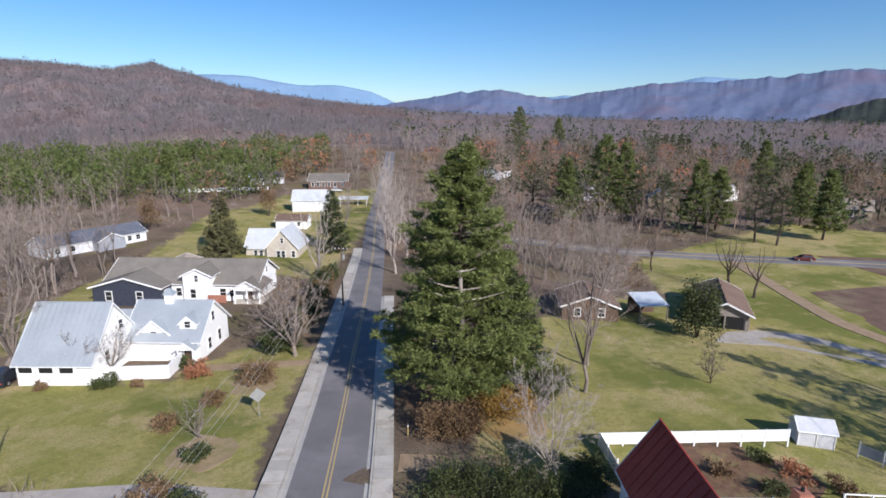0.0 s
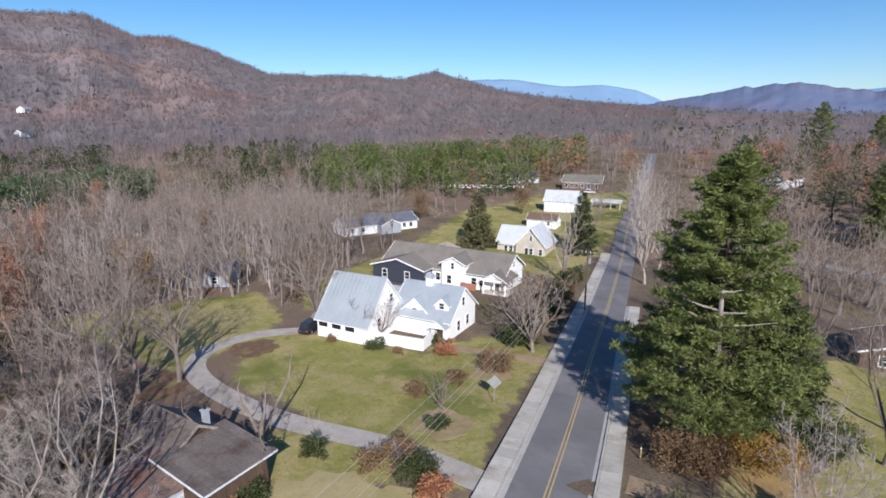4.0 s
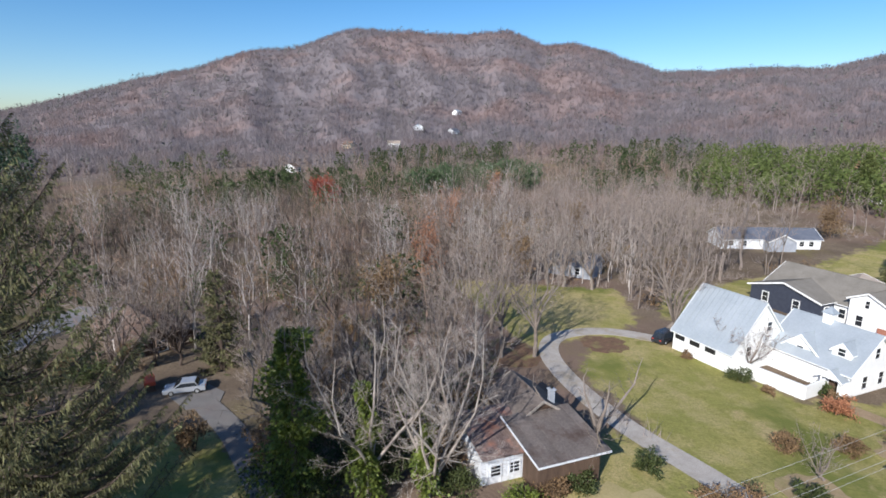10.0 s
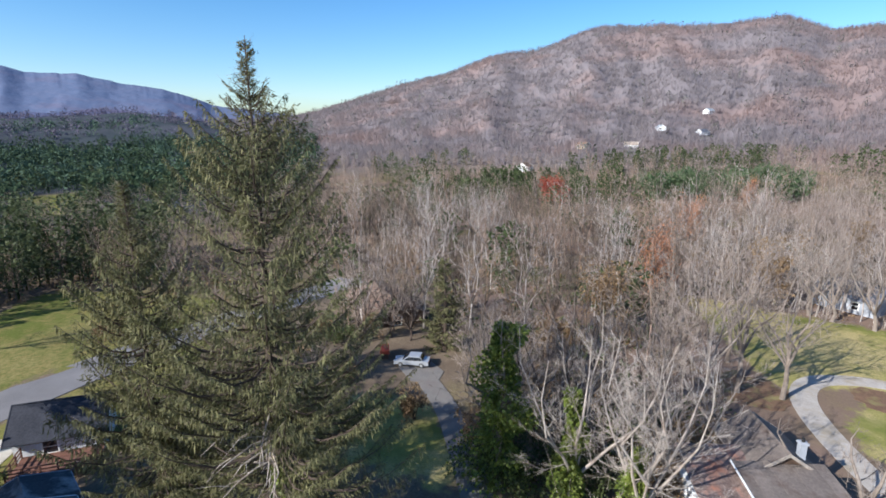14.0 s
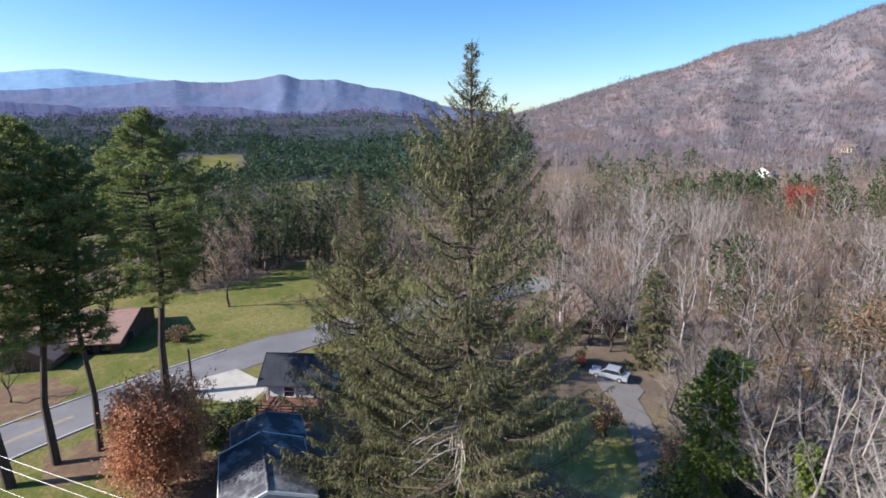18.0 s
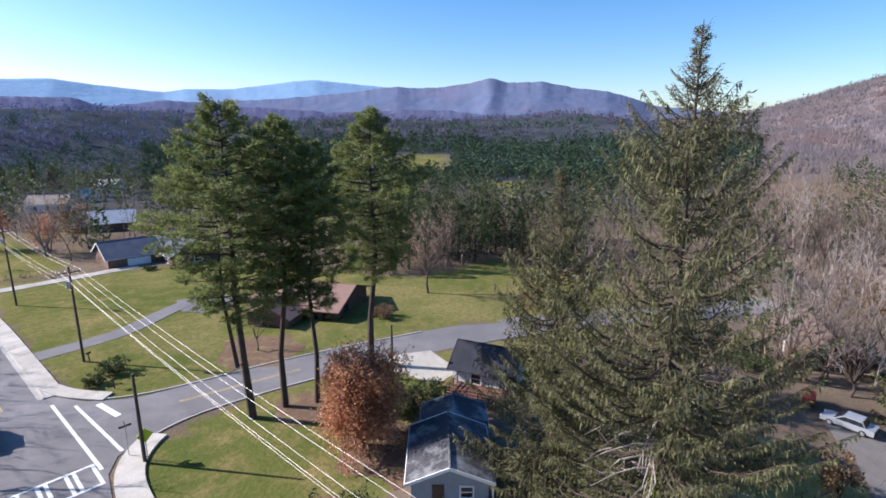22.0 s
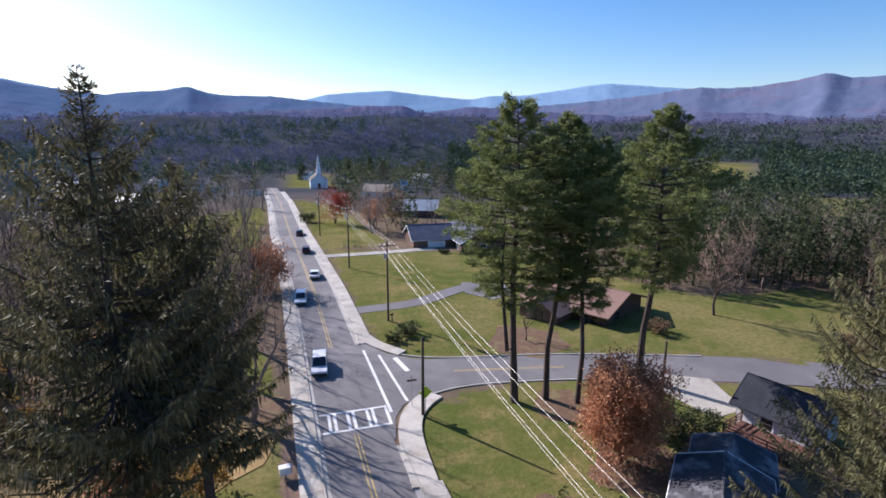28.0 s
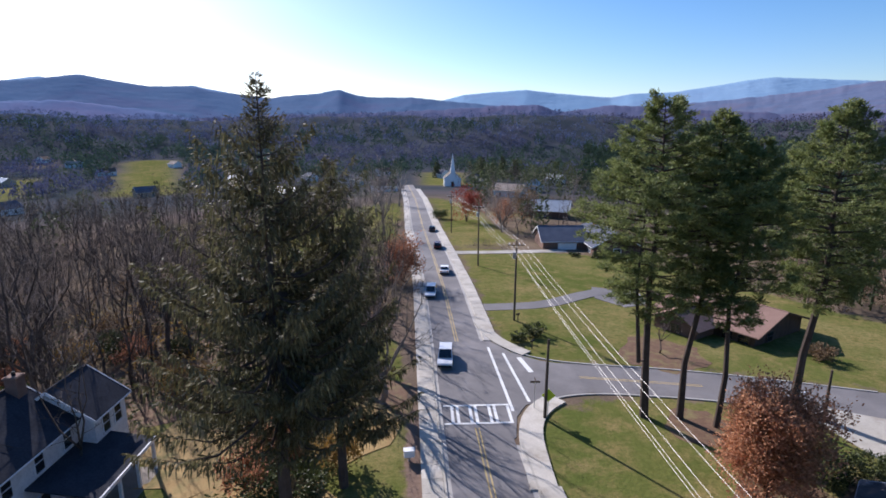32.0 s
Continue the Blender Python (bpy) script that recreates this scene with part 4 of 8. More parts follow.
def scatter(v, f, xs, ys, scales, rng, dz=0.0):
    """Many copies of one shape as one soup."""
    n = len(xs)
    a = rng.random(n) * 2 * math.pi
    ca, sa = np.cos(a)[:, None], np.sin(a)[:, None]
    s = scales[:, None]
    x = (v[None, :, 0] * ca - v[None, :, 1] * sa) * s + xs[:, None]
    y = (v[None, :, 0] * sa + v[None, :, 1] * ca) * s + ys[:, None]
    z = v[None, :, 2] * s * (0.9 + 0.2 * rng.random((n, 1))) + (ground_z(xs, ys) + dz)[:, None]
    return np.stack([x, y, z], -1).reshape(-1, 3), (f[None] + (np.arange(n) * len(v))[:, None, None]).reshape(-1, f.shape[1])


def mesh_tris(m):
    """Vertices and triangles of a Mesh."""
    v = np.concatenate(m.v)
    t = [(f[0], f[i], f[i + 1]) for f in m.f for i in range(1, len(f) - 1)]
    return v, np.array(t)


def woods(name, shapes, xs, ys, scales, mat, label, seed, round_off=False):
    """One stuff object from several tree shapes dealt over the places."""
    rng = np.random.default_rng(seed)
    pick = rng.integers(0, len(shapes), len(xs))
    vs, fs, k = [], [], 0
    for i, (v, f) in enumerate(shapes):
        sel = pick == i
        if sel.any():
            a, b = scatter(v, f, xs[sel], ys[sel], scales[sel], rng, -0.3)
            vs.append(a), fs.append(b + k)
            k += len(a)
    return structure(name, soup(name, np.concatenate(vs), np.concatenate(fs)), mat, label, "stuff", "woods", round_off)


def polar_points(rng, n, az0, az1, r0, r1, power=0.5, keep=None):
    """Random places in a sector (bearings to the left of north)."""
    az = np.radians(az0 + (az1 - az0) * rng.random(n))
    r = (r0 ** (1 / power) + (r1 ** (1 / power) - r0 ** (1 / power)) * rng.random(n)) ** power
    x, y = -r * np.sin(az), r * np.cos(az)
    ok = np.ones(n, bool)
    for poly in LAWNS:
        ok &= ~inside(poly, x, y)
    line = np.concatenate([MAIN, SIDE, EAST])
    for chunk in range(0, n, 4000):
        s = slice(chunk, chunk + 4000)
        d2 = ((x[s, None] - line[None, :, 0]) ** 2 + (y[s, None] - line[None, :, 1]) ** 2).min(1)
        ok[s] &= d2 > 81
    if keep is not None:
        ok &= keep(x, y)
    return x[ok], y[ok]

# ---- woods ----
rw = np.random.default_rng(7)
def wood_tree(rng, h, spread, mid, sub, twig, least, trunk_r, leaders=4):
    """A leafless woodland tree with forking limbs, as one soup."""
    t, v, f = bare_tree(rng, h, spread, leaders=leaders, fork=0.34, mid=mid, sub=sub, twig=twig, trunk_r=trunk_r, least=least, straight=0.45, lift=0.5, sides=3)
    tv, tf = mesh_tris(t)
    return np.r_[tv, v], np.r_[tf, f + len(tv)]


FAR_BARE = [wood_tree(rw, 15 + 5 * rw.random(), 3.6 + 1.6 * rw.random(), 6, 4, 2, 0.026, 0.17) for k in range(9)]
DEEP_BARE = [wood_tree(rw, 15 + 5 * rw.random(), 3.8 + 1.6 * rw.random(), 4, 2, 1, 0.06, 0.2, 3) for k in range(12)]
FAR_CONE = [lump_crown(rw, 14 + 6 * rw.random(), 3.4 + rw.random(), 110, 1.7) for k in range(4)]
FAR_PINE = [lump_crown(rw, 14 + 5 * rw.random(), 4.4 + rw.random(), 110, 1.75, 0.12, 0.75) for k in range(5)]
FAR_MIX = FAR_CONE[:3] + FAR_PINE
TINY = []
for k in range(10):
    n = 5
    P = np.c_[rw.normal(size=(n, 2)) * 3.6, -1.0 + 2 * rw.random(n)]
    D = np.c_[rw.normal(size=(n, 2)) * 0.2, np.ones(n)]
    TINY.append(spikes(P, D, 6 + 7 * rw.random(n), 0.33 + 0.33 * rw.random(n)))
TINY_CONE = [lump_crown(rw, 12 + 4 * rw.random(), 3.4 + rw.random(), 12, 3.6, 0.1, 0.75 if k % 3 else 1.0) for k in range(6)]
LUMP = [lump_crown(rw, 11 + 4 * rw.random(), 4.6 + 1.4 * rw.random(), 22, 2.9, 0.08, 0.72) for k in range(10)]
# the hazy materials have the haze of distance mixed into their base colour
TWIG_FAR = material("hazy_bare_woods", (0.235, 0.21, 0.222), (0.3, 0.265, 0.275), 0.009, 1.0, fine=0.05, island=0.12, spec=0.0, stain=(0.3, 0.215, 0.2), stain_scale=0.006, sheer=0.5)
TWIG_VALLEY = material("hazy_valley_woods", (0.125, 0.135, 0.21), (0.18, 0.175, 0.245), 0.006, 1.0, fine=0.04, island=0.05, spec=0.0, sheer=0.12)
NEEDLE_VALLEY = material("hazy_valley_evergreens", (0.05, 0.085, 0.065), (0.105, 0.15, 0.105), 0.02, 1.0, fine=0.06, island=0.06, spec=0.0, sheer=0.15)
NEEDLE_FAR = material("far_evergreens", (0.045, 0.066, 0.03), (0.1, 0.125, 0.055), 0.03, 1.0, fine=0.2, island=0.2, spec=0.0, sheer=0.4)


def clear_of_yards(x, y):
    """Keeps the woods off houses, drives and open yards."""
    ok = np.hypot(x, y) > 45
    for cx, cy, r in ((-44, 68, 22), (-52, 92, 22), (-42, 128, 20), (-60, 45, 16), (-64, -5, 13), (-47, -1, 9), (-46, -68, 16), (-42, -40, 12), (-38, -126, 20), (25, 88, 18), (50, 86, 16), (-57, 210, 20),
                      (-53, 252, 20), (-40, 190, 16), (40, -30, 14), (-95, 145, 22), (-40, -190, 18), (-30, -80, 16)):
        ok &= (x - cx) ** 2 + (y - cy) ** 2 > r * r
    return ok


def grow_woods(name, shapes, n, az0, az1, r0, r1, mat, label, seed, lo=0.75, hi=1.15, keep=clear_of_yards, power=0.5, round_off=False):
    rng = np.random.default_rng(seed)
    x, y = polar_points(rng, n, az0, az1, r0, r1, power, keep)
    return woods(name, shapes, x, y, lo + (hi - lo) * rng.random(len(x)), mat, label, seed, round_off)


# darker twig colour: backlit shade of the southeast woods painted in
TWIG_SHADE = material("backlit_dark_twigs", (0.06, 0.047, 0.04), (0.11, 0.086, 0.07), 0.25, 0.9, fine=2.5, island=0.25)
TWIG_WARM = material("russet_bare_twigs", (0.2, 0.135, 0.1), (0.32, 0.225, 0.17), 0.25, 0.9, fine=2.5, island=0.25)
TWIG_PALE = material("silver_bare_twigs", (0.3, 0.265, 0.24), (0.44, 0.39, 0.36), 0.25, 0.9, fine=2.5, island=0.25)
for n, k, mt in (("grey", 210, TWIG), ("dark", 210, TWIG_DARK), ("russet", 90, TWIG_WARM), ("silver", 110, TWIG_PALE)):
    grow_woods("woods_west_" + n, FAR_BARE, k, 58, 106, 62, 190, mt, "leafless deciduous woods", 11 + 100 * k, 0.55, 1.1)
grow_woods("evergreens_west", FAR_MIX, 60, 66, 108, 70, 260, NEEDLE_FAR, "scattered evergreens in the bare woods", 41, 0.4, 0.75)
for n, k, mt in (("grey", 460, TWIG), ("dark", 380, TWIG_DARK), ("russet", 200, TWIG_WARM)):
    grow_woods("woods_west_deep_" + n, DEEP_BARE, k, 36, 108, 170, 460, mt, "leafless deciduous woods", 12 + 100 * k, 0.6, 1.1)
grow_woods("woods_northwest", FAR_BARE, 240, 32, 60, 78, 200, TWIG, "leafless grey brown deciduous woods", 13, 0.7, 1.1)
def patchy(x, y):
    """Uneven stands of trees."""
    return clear_of_yards(x, y) & (lumps(x, y, 46, 3.0) > 0.12)


grow_woods("pines_west", FAR_MIX, 700, 40, 98, 225, 480, NEEDLE_FAR, "band of green pines below the mountain", 14, 0.6, 1.0, patchy)
NEEDLE_YOUNG = material("young_pine_needles", (0.075, 0.11, 0.055), (0.13, 0.175, 0.095), 0.03, 1.0, fine=0.2, island=0.15, spec=0.0, sheer=0.4)
grow_woods("young_pines_west", FAR_PINE, 150, 56, 70, 262, 330, NEEDLE_YOUNG, "plantation of young bright green pines", 37, 0.55, 0.8)
NEEDLE_STAND = material("green_pine_stand_needles", (0.09, 0.122, 0.04), (0.175, 0.205, 0.072), 0.03, 1.0, fine=0.2, island=0.2, spec=0.0, sheer=0.4)
grow_woods("pines_northwest", FAR_PINE, 330, 12, 40, 235, 420, NEEDLE_STAND, "dark green pine stand", 15, 0.65, 0.95)
grow_woods("woods_north", DEEP_BARE, 700, -8, 34, 175, 520, TWIG, "leafless grey brown deciduous woods", 16, 0.65, 1.0)
grow_woods("woods_northeast", DEEP_BARE, 620, -52, -4, 108, 420, TWIG_DARK, "leafless brown deciduous woods beyond the road", 17, 0.65, 1.0)
grow_woods("woods_northeast_russet", DEEP_BARE, 430, -52, -4, 108, 420, TWIG_WARM, "leafless russet woods beyond the road", 38, 0.6, 0.95)
grow_woods("pines_northeast", FAR_MIX, 210, -48, -2, 150, 440, NEEDLE_DARK, "scattered dark evergreens", 18, 0.6, 1.0)
grow_woods("woods_southwest", DEEP_BARE, 360, 106, 142, 88, 330, TWIG_DARK, "leafless brown woods behind the field", 19, 0.55, 0.85)
grow_woods("pines_southwest", FAR_MIX, 340, 104, 152, 190, 520, NEEDLE_DARK, "dark evergreen belt in the valley", 20, 0.6, 0.95)
grow_woods("pines_south", FAR_MIX, 420, 146, 176, 140, 620, NEEDLE_DARK, "dark evergreen belt in the valley", 21, 0.5, 0.9)
grow_woods("woods_south", DEEP_BARE, 330, 148, 178, 120, 560, TWIG_DARK, "leafless brown woods behind the houses", 22, 0.5, 0.8)
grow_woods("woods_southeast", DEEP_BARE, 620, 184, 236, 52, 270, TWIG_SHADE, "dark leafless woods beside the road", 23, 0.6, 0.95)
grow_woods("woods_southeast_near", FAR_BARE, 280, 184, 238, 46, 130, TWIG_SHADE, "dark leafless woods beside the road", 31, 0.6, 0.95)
grow_woods("pines_southeast", FAR_MIX, 170, 182, 236, 110, 620, NEEDLE_DARK, "dark evergreens in the valley", 24, 0.5, 0.8)
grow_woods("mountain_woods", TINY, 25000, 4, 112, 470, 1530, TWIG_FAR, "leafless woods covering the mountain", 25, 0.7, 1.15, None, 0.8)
# greyed green: haze put into the needle colour
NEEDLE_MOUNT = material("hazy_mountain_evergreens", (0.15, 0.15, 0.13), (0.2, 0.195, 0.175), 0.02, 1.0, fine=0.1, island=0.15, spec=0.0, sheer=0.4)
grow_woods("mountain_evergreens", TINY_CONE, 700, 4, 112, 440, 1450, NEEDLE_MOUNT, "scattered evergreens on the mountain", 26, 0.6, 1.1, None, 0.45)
# blue and violet haze painted into the two far woods colours below
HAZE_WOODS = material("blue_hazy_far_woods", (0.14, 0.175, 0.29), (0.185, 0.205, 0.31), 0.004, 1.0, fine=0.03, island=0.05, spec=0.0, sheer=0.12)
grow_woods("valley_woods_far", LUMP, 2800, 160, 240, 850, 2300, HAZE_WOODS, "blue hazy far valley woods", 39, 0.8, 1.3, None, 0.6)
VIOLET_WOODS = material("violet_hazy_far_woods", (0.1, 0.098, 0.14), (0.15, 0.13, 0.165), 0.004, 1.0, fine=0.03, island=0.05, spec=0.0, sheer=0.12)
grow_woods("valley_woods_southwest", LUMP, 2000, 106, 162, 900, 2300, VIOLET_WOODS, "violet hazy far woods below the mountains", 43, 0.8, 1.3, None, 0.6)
def stands(x, y):
    """Where the valley's evergreen stands grow."""
    return lumps(x, y, 105, 6.0) > -0.1


def between_stands(x, y):
    return ~stands(x, y)


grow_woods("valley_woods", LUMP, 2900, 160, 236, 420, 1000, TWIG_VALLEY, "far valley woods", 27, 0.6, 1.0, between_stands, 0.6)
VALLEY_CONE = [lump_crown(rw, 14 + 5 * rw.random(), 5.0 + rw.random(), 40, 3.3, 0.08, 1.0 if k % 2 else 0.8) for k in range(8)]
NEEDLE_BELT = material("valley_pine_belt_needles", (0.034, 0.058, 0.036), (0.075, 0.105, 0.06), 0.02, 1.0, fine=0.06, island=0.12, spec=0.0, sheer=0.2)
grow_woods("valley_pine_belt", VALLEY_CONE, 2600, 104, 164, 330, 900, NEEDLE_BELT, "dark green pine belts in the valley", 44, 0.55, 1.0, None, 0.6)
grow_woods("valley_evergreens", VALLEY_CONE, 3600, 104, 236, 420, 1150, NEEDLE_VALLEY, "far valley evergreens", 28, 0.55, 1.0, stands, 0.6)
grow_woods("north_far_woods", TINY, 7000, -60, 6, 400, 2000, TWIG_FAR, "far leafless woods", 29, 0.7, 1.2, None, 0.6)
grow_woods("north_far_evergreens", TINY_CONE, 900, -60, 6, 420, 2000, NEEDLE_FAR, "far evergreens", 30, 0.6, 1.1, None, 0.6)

FIELD_PINE = [lump_crown(rw, 14 + 5 * rw.random(), 4.0 + rw.random(), 420, 0.8, 0.1, 0.75 if k % 2 else 1.0) for k in range(5)]
grow_woods("field_evergreens", FIELD_PINE, 120, 119, 146, 104, 165, NEEDLE_DARK, "dense dark evergreen belt behind the field", 33, 0.75, 1.05)
grow_woods("field_edge_woods", FAR_BARE, 90, 112, 146, 92, 128, TWIG_WARM, "leafless russet brown trees along the field edge", 34, 0.45, 0.75)
grow_woods("russet_trees_north", FAR_PINE, 60, -46, 30, 190, 420, LEAF_BROWN, "trees holding russet leaves in the northern woods", 35, 0.6, 0.9)
grow_woods("orange_trees_north", FAR_PINE, 55, -30, 26, 210, 440, LEAF_OAK, "orange autumn trees in the northern woods", 42, 0.6, 0.95)
grow_woods("woods_beside_white_house", FAR_BARE, 60, 45, 58, 92, 116, TWIG_PALE, "leafless grey trees round a small pale house", 36, 0.6, 0.85, None)

# single trees
rt = np.random.default_rng(21)


def bare(name, x, y, h, spread, mats=(BARK, TWIG), rz=0.0, label="", **kw):
    t, v, f = bare_tree(rt, h, spread, **kw)
    return place_tree(name, x, y, (t.data("trunk"), soup("crown", v, f)), mats, rz, 1.0, label or "leafless grey deciduous tree")


PALE = (BARK_PALE, BARK_PALE)
DARKT = (BARK_DARK, TWIG_DARK)
bare("bare_tree", -33.8, 14.2, 16, 6.5, PALE, label="pale leafless multi-stemmed tree beside the old shed", leaders=8, fork=0.1, mid=11, sub=13, twig=9, trunk_r=0.27, least=0.007, straight=0.2)
bare("bare_tree", -35.2, 9.6, 15, 5.5, PALE, label="pale leafless tree with ivy on its trunk", leaders=6, fork=0.2, mid=12, sub=13, twig=9, trunk_r=0.25, least=0.007, straight=0.2)
bare("bare_tree", -38.2, 18.0, 14, 5.0, (BARK, TWIG), label="pale leafless tree behind the old shed", leaders=6, fork=0.2, mid=12, sub=12, twig=8, trunk_r=0.25, least=0.008, straight=0.2)
for x, y, h in ((-84, 65, 15), (-80, 69, 14), (-87, 63, 16)):
    bare("bare_tree", x, y, h, 4.8, (BARK, TWIG), label="leafless tree at the wood edge", leaders=5, fork=0.2, mid=10, sub=8, twig=5, straight=0.2)
for x, y, h in ((-42, 10, 14), (-45, 20, 15), (-41, 13.5, 12), (-44.5, 6.5, 13), (-48, 14, 15)):
    bare("bare_tree", x, y, h, 4.8, DARKT, label="dark leafless tree tangled with ivy and vines", leaders=5, fork=0.2, mid=10, sub=8, twig=5, straight=0.2)
for x, y, h in ((-60, 4, 7), (-55.5, 5.5, 8), (-65.5, 4.5, 9), (-52, 7.5, 9), (-57.5, 9.5, 10), (-62, 8.5, 9), (-50, 4.2, 7)):
    bare("bare_tree", x, y, h, 3.4, (BARK, TWIG), label="low twiggy leafless tree beside the parking pad", leaders=7, fork=0.1, mid=9, sub=7, twig=4, trunk_r=0.12, least=0.014, straight=0.2)
for x, y, h in ((-74, -8.5, 13), (-76.5, -12.5, 14), (-71.5, -12, 12), (-79, -6.5, 14), (-73, -5.5, 12)):
    bare("bare_tree", x, y, h, 4.2, (BARK_DARK, TWIG), label="leafless tree before a half hidden house", leaders=6, fork=0.15, mid=10, sub=7, twig=4, trunk_r=0.18, least=0.018, straight=0.3)
bare("bare_tree", -38.0, 4.5, 16, 3.8, (BARK, TWIG), label="leafless tree wrapped in green ivy", leaders=4, fork=0.4, mid=8, sub=6, twig=4)
bare("bare_tree", -33.8, 31.6, 8.0, 7.0, (BARK, BARK), label="low crooked leafless tree by the gravel drive", leaders=5, fork=0.25, mid=8, sub=6, twig=3, trunk_r=0.35, straight=0.0, lift=0.15)
for x, y, h, s in ((-54.5, 29.6, 18, 5.5), (-57, 34.5, 19, 6), (-55.5, 39, 17, 6), (-63, 30, 17, 4.5), (-66, 38, 19, 5), (-50, 22, 15, 4.5), (-47, 14, 14, 4)):
    bare("bare_tree", x, y, h, s, (BARK, TWIG), label="tall leafless tree by the gravel loop", leaders=6, fork=0.25, mid=10, sub=8, twig=6, least=0.018, straight=0.2)
bare("bare_tree", -55.0, 63.8, 23, 6.5, (BARK, TWIG), label="tall fan-shaped leafless tree beside the barn", leaders=9, fork=0.08, mid=10, sub=8, twig=6, trunk_r=0.36, least=0.018)
bare("bare_tree", -19.2, 68.8, 12, 6.0, (BARK, TWIG), label="wide twiggy leafless tree by the driveway", leaders=7, fork=0.14, mid=13, sub=10, twig=6, trunk_r=0.3, least=0.018)
bare("bare_tree", -24.5, 78, 9, 4.5, (BARK, TWIG), label="wide twiggy leafless tree by the hedge", leaders=7, fork=0.12, mid=12, sub=9, twig=6, trunk_r=0.2, least=0.018)
bare("bare_tree", -26.2, 112, 19, 5.0, PALE, label="tall pale leafless tree", leaders=7, fork=0.12, mid=9, sub=6, twig=4, trunk_r=0.3, lift=0.6)
bare("bare_tree", 18.5, 57.5, 24, 4.6, (BARK, TWIG), label="tall slender leafless tree on the lawn", leaders=5, fork=0.14, mid=11, sub=9, twig=5, trunk_r=0.22)
bare("bare_tree", 21, 66, 20, 5, (BARK, TWIG), label="tall leafless tree on the lawn", leaders=5, fork=0.2, mid=11, sub=9, twig=5, trunk_r=0.22)
bare("bare_tree", 14, 78, 19, 5, (BARK, TWIG_DARK), label="tall leafless tree by the brick house", leaders=5, fork=0.2, mid=9, sub=7, twig=3)
bare("bare_tree", 31, 92, 19, 5, (BARK, TWIG_DARK), label="tall leafless tree by the brick house", leaders=5, fork=0.2, mid=9, sub=7, twig=3)
for x, y, h in ((8, 86, 17), (12, 96, 18), (18, 103, 19), (5, 108, 17), (24, 112, 18), (1, 122, 18), (14, 126, 19), (30, 121, 18), (40, 128, 17), (38, 110, 16), (8, 142, 18), (-4, 150, 17), (22, 138, 18), (3, 165, 18)):
    bare("bare_tree", x, y, h, 4.6, (BARK, TWIG), label="tall leafless tree in the grove beside the road", leaders=5, fork=0.25, mid=8, sub=6, twig=4, least=0.022)
bare("bare_tree", 11.2, 39.2, 11, 4.2, PALE, label="pale gnarled leafless tree beside the fence", leaders=7, fork=0.16, mid=14, sub=12, twig=10, trunk_r=0.13, least=0.008, straight=0.2)
bare("bare_tree", 35.2, 61, 4.6, 1.6, DARKT, label="small twiggy leafless tree on the lawn", leaders=6, fork=0.15, mid=10, sub=9, twig=6, trunk_r=0.08)
bare("bare_tree", 50.9, 120.8, 11.5, 2.6, DARKT, label="slim leafless tree by the far road", leaders=4, fork=0.3, mid=8, sub=5, twig=3, trunk_r=0.2)
for x, y in ((61.5, 106), (60, 104), (62.3, 98.4)):
    bare("bare_tree", x, y, 11, 3.4, DARKT, label="dark leafless tree behind the garage", leaders=4, fork=0.3, mid=7, sub=5, twig=3, trunk_r=0.24, straight=0.1)
bare("bare_tree", -22.4, 46.9, 5.2, 2.4, (BARK, TWIG), label="small leafless tree on the lawn", leaders=6, fork=0.12, mid=8, sub=6, twig=3, trunk_r=0.1)
for x, y, h in ((-9.5, 118, 17), (-8, 133, 18), (-13, 141, 18), (-14.5, 152, 19), (-17, 164, 18), (-19.5, 186, 20), (-20, 202, 20), (-24, 226, 20), (-11.5, 152, 17), (-14, 168, 16), (-31, 172, 14), (-33, 188, 15), (-16, 190, 17), (-37, 235, 16), (-20, 215, 16)):
    bare("bare_tree", x, y, h, 4.6, PALE if h > 16 else (BARK, TWIG), label="leafless tree beside the northern road", leaders=5, fork=0.2, mid=9, sub=6, twig=4, least=0.02)
for x, y, h in ((13.5, -62, 16), (8.6, -71, 14)):
    bare("bare_tree", x, y, h, 5, DARKT, label="dark leafless tree beside the road", leaders=5, fork=0.25, mid=8, sub=6, twig=4)
bare("bare_tree", 9.0, -55, 17, 5.5, DARKT, label="dark leafless tree beside the road", leaders=5, fork=0.25, mid=8, sub=6, twig=4)
for x, y, h in ((60, 38, 17), (66, 45, 18), (72, 34, 19), (56, 27, 16), (80, 48, 18)):
    bare("bare_tree", x, y, h, 5, (BARK, TWIG), label="tall leafless tree beyond the garden fence", leaders=6, fork=0.25, mid=10, sub=8, twig=4)
for x, y, h, s in ((13.5, -147, 21, 6), (18.9, -139, 17, 6), (16, -170, 18, 6), (20, -190, 18, 6), (13, -215, 15, 5)):
    bare("bare_tree", x, y, h, s, (BARK, TWIG), label="spreading leafless roadside tree", leaders=6, fork=0.2, mid=9, sub=7, twig=3)
bare("bare_tree", -28.7, -62.4, 6, 2.2, DARKT, label="small leafless tree in a leaf-covered bed", leaders=4, fork=0.25, mid=8, sub=6, twig=3, trunk_r=0.1)
bare("bare_tree", -62, -65, 15, 4.6, (BARK_DARK, TWIG_WARM), label="round leafless tree with russet twigs on the field", leaders=7, fork=0.22, mid=11, sub=9, twig=5, trunk_r=0.2, least=0.02)
bare("bare_tree", -79, -43, 17, 5, (BARK, TWIG_DARK), label="leafless tree at the field edge", leaders=6, fork=0.25, mid=10, sub=8, twig=4)
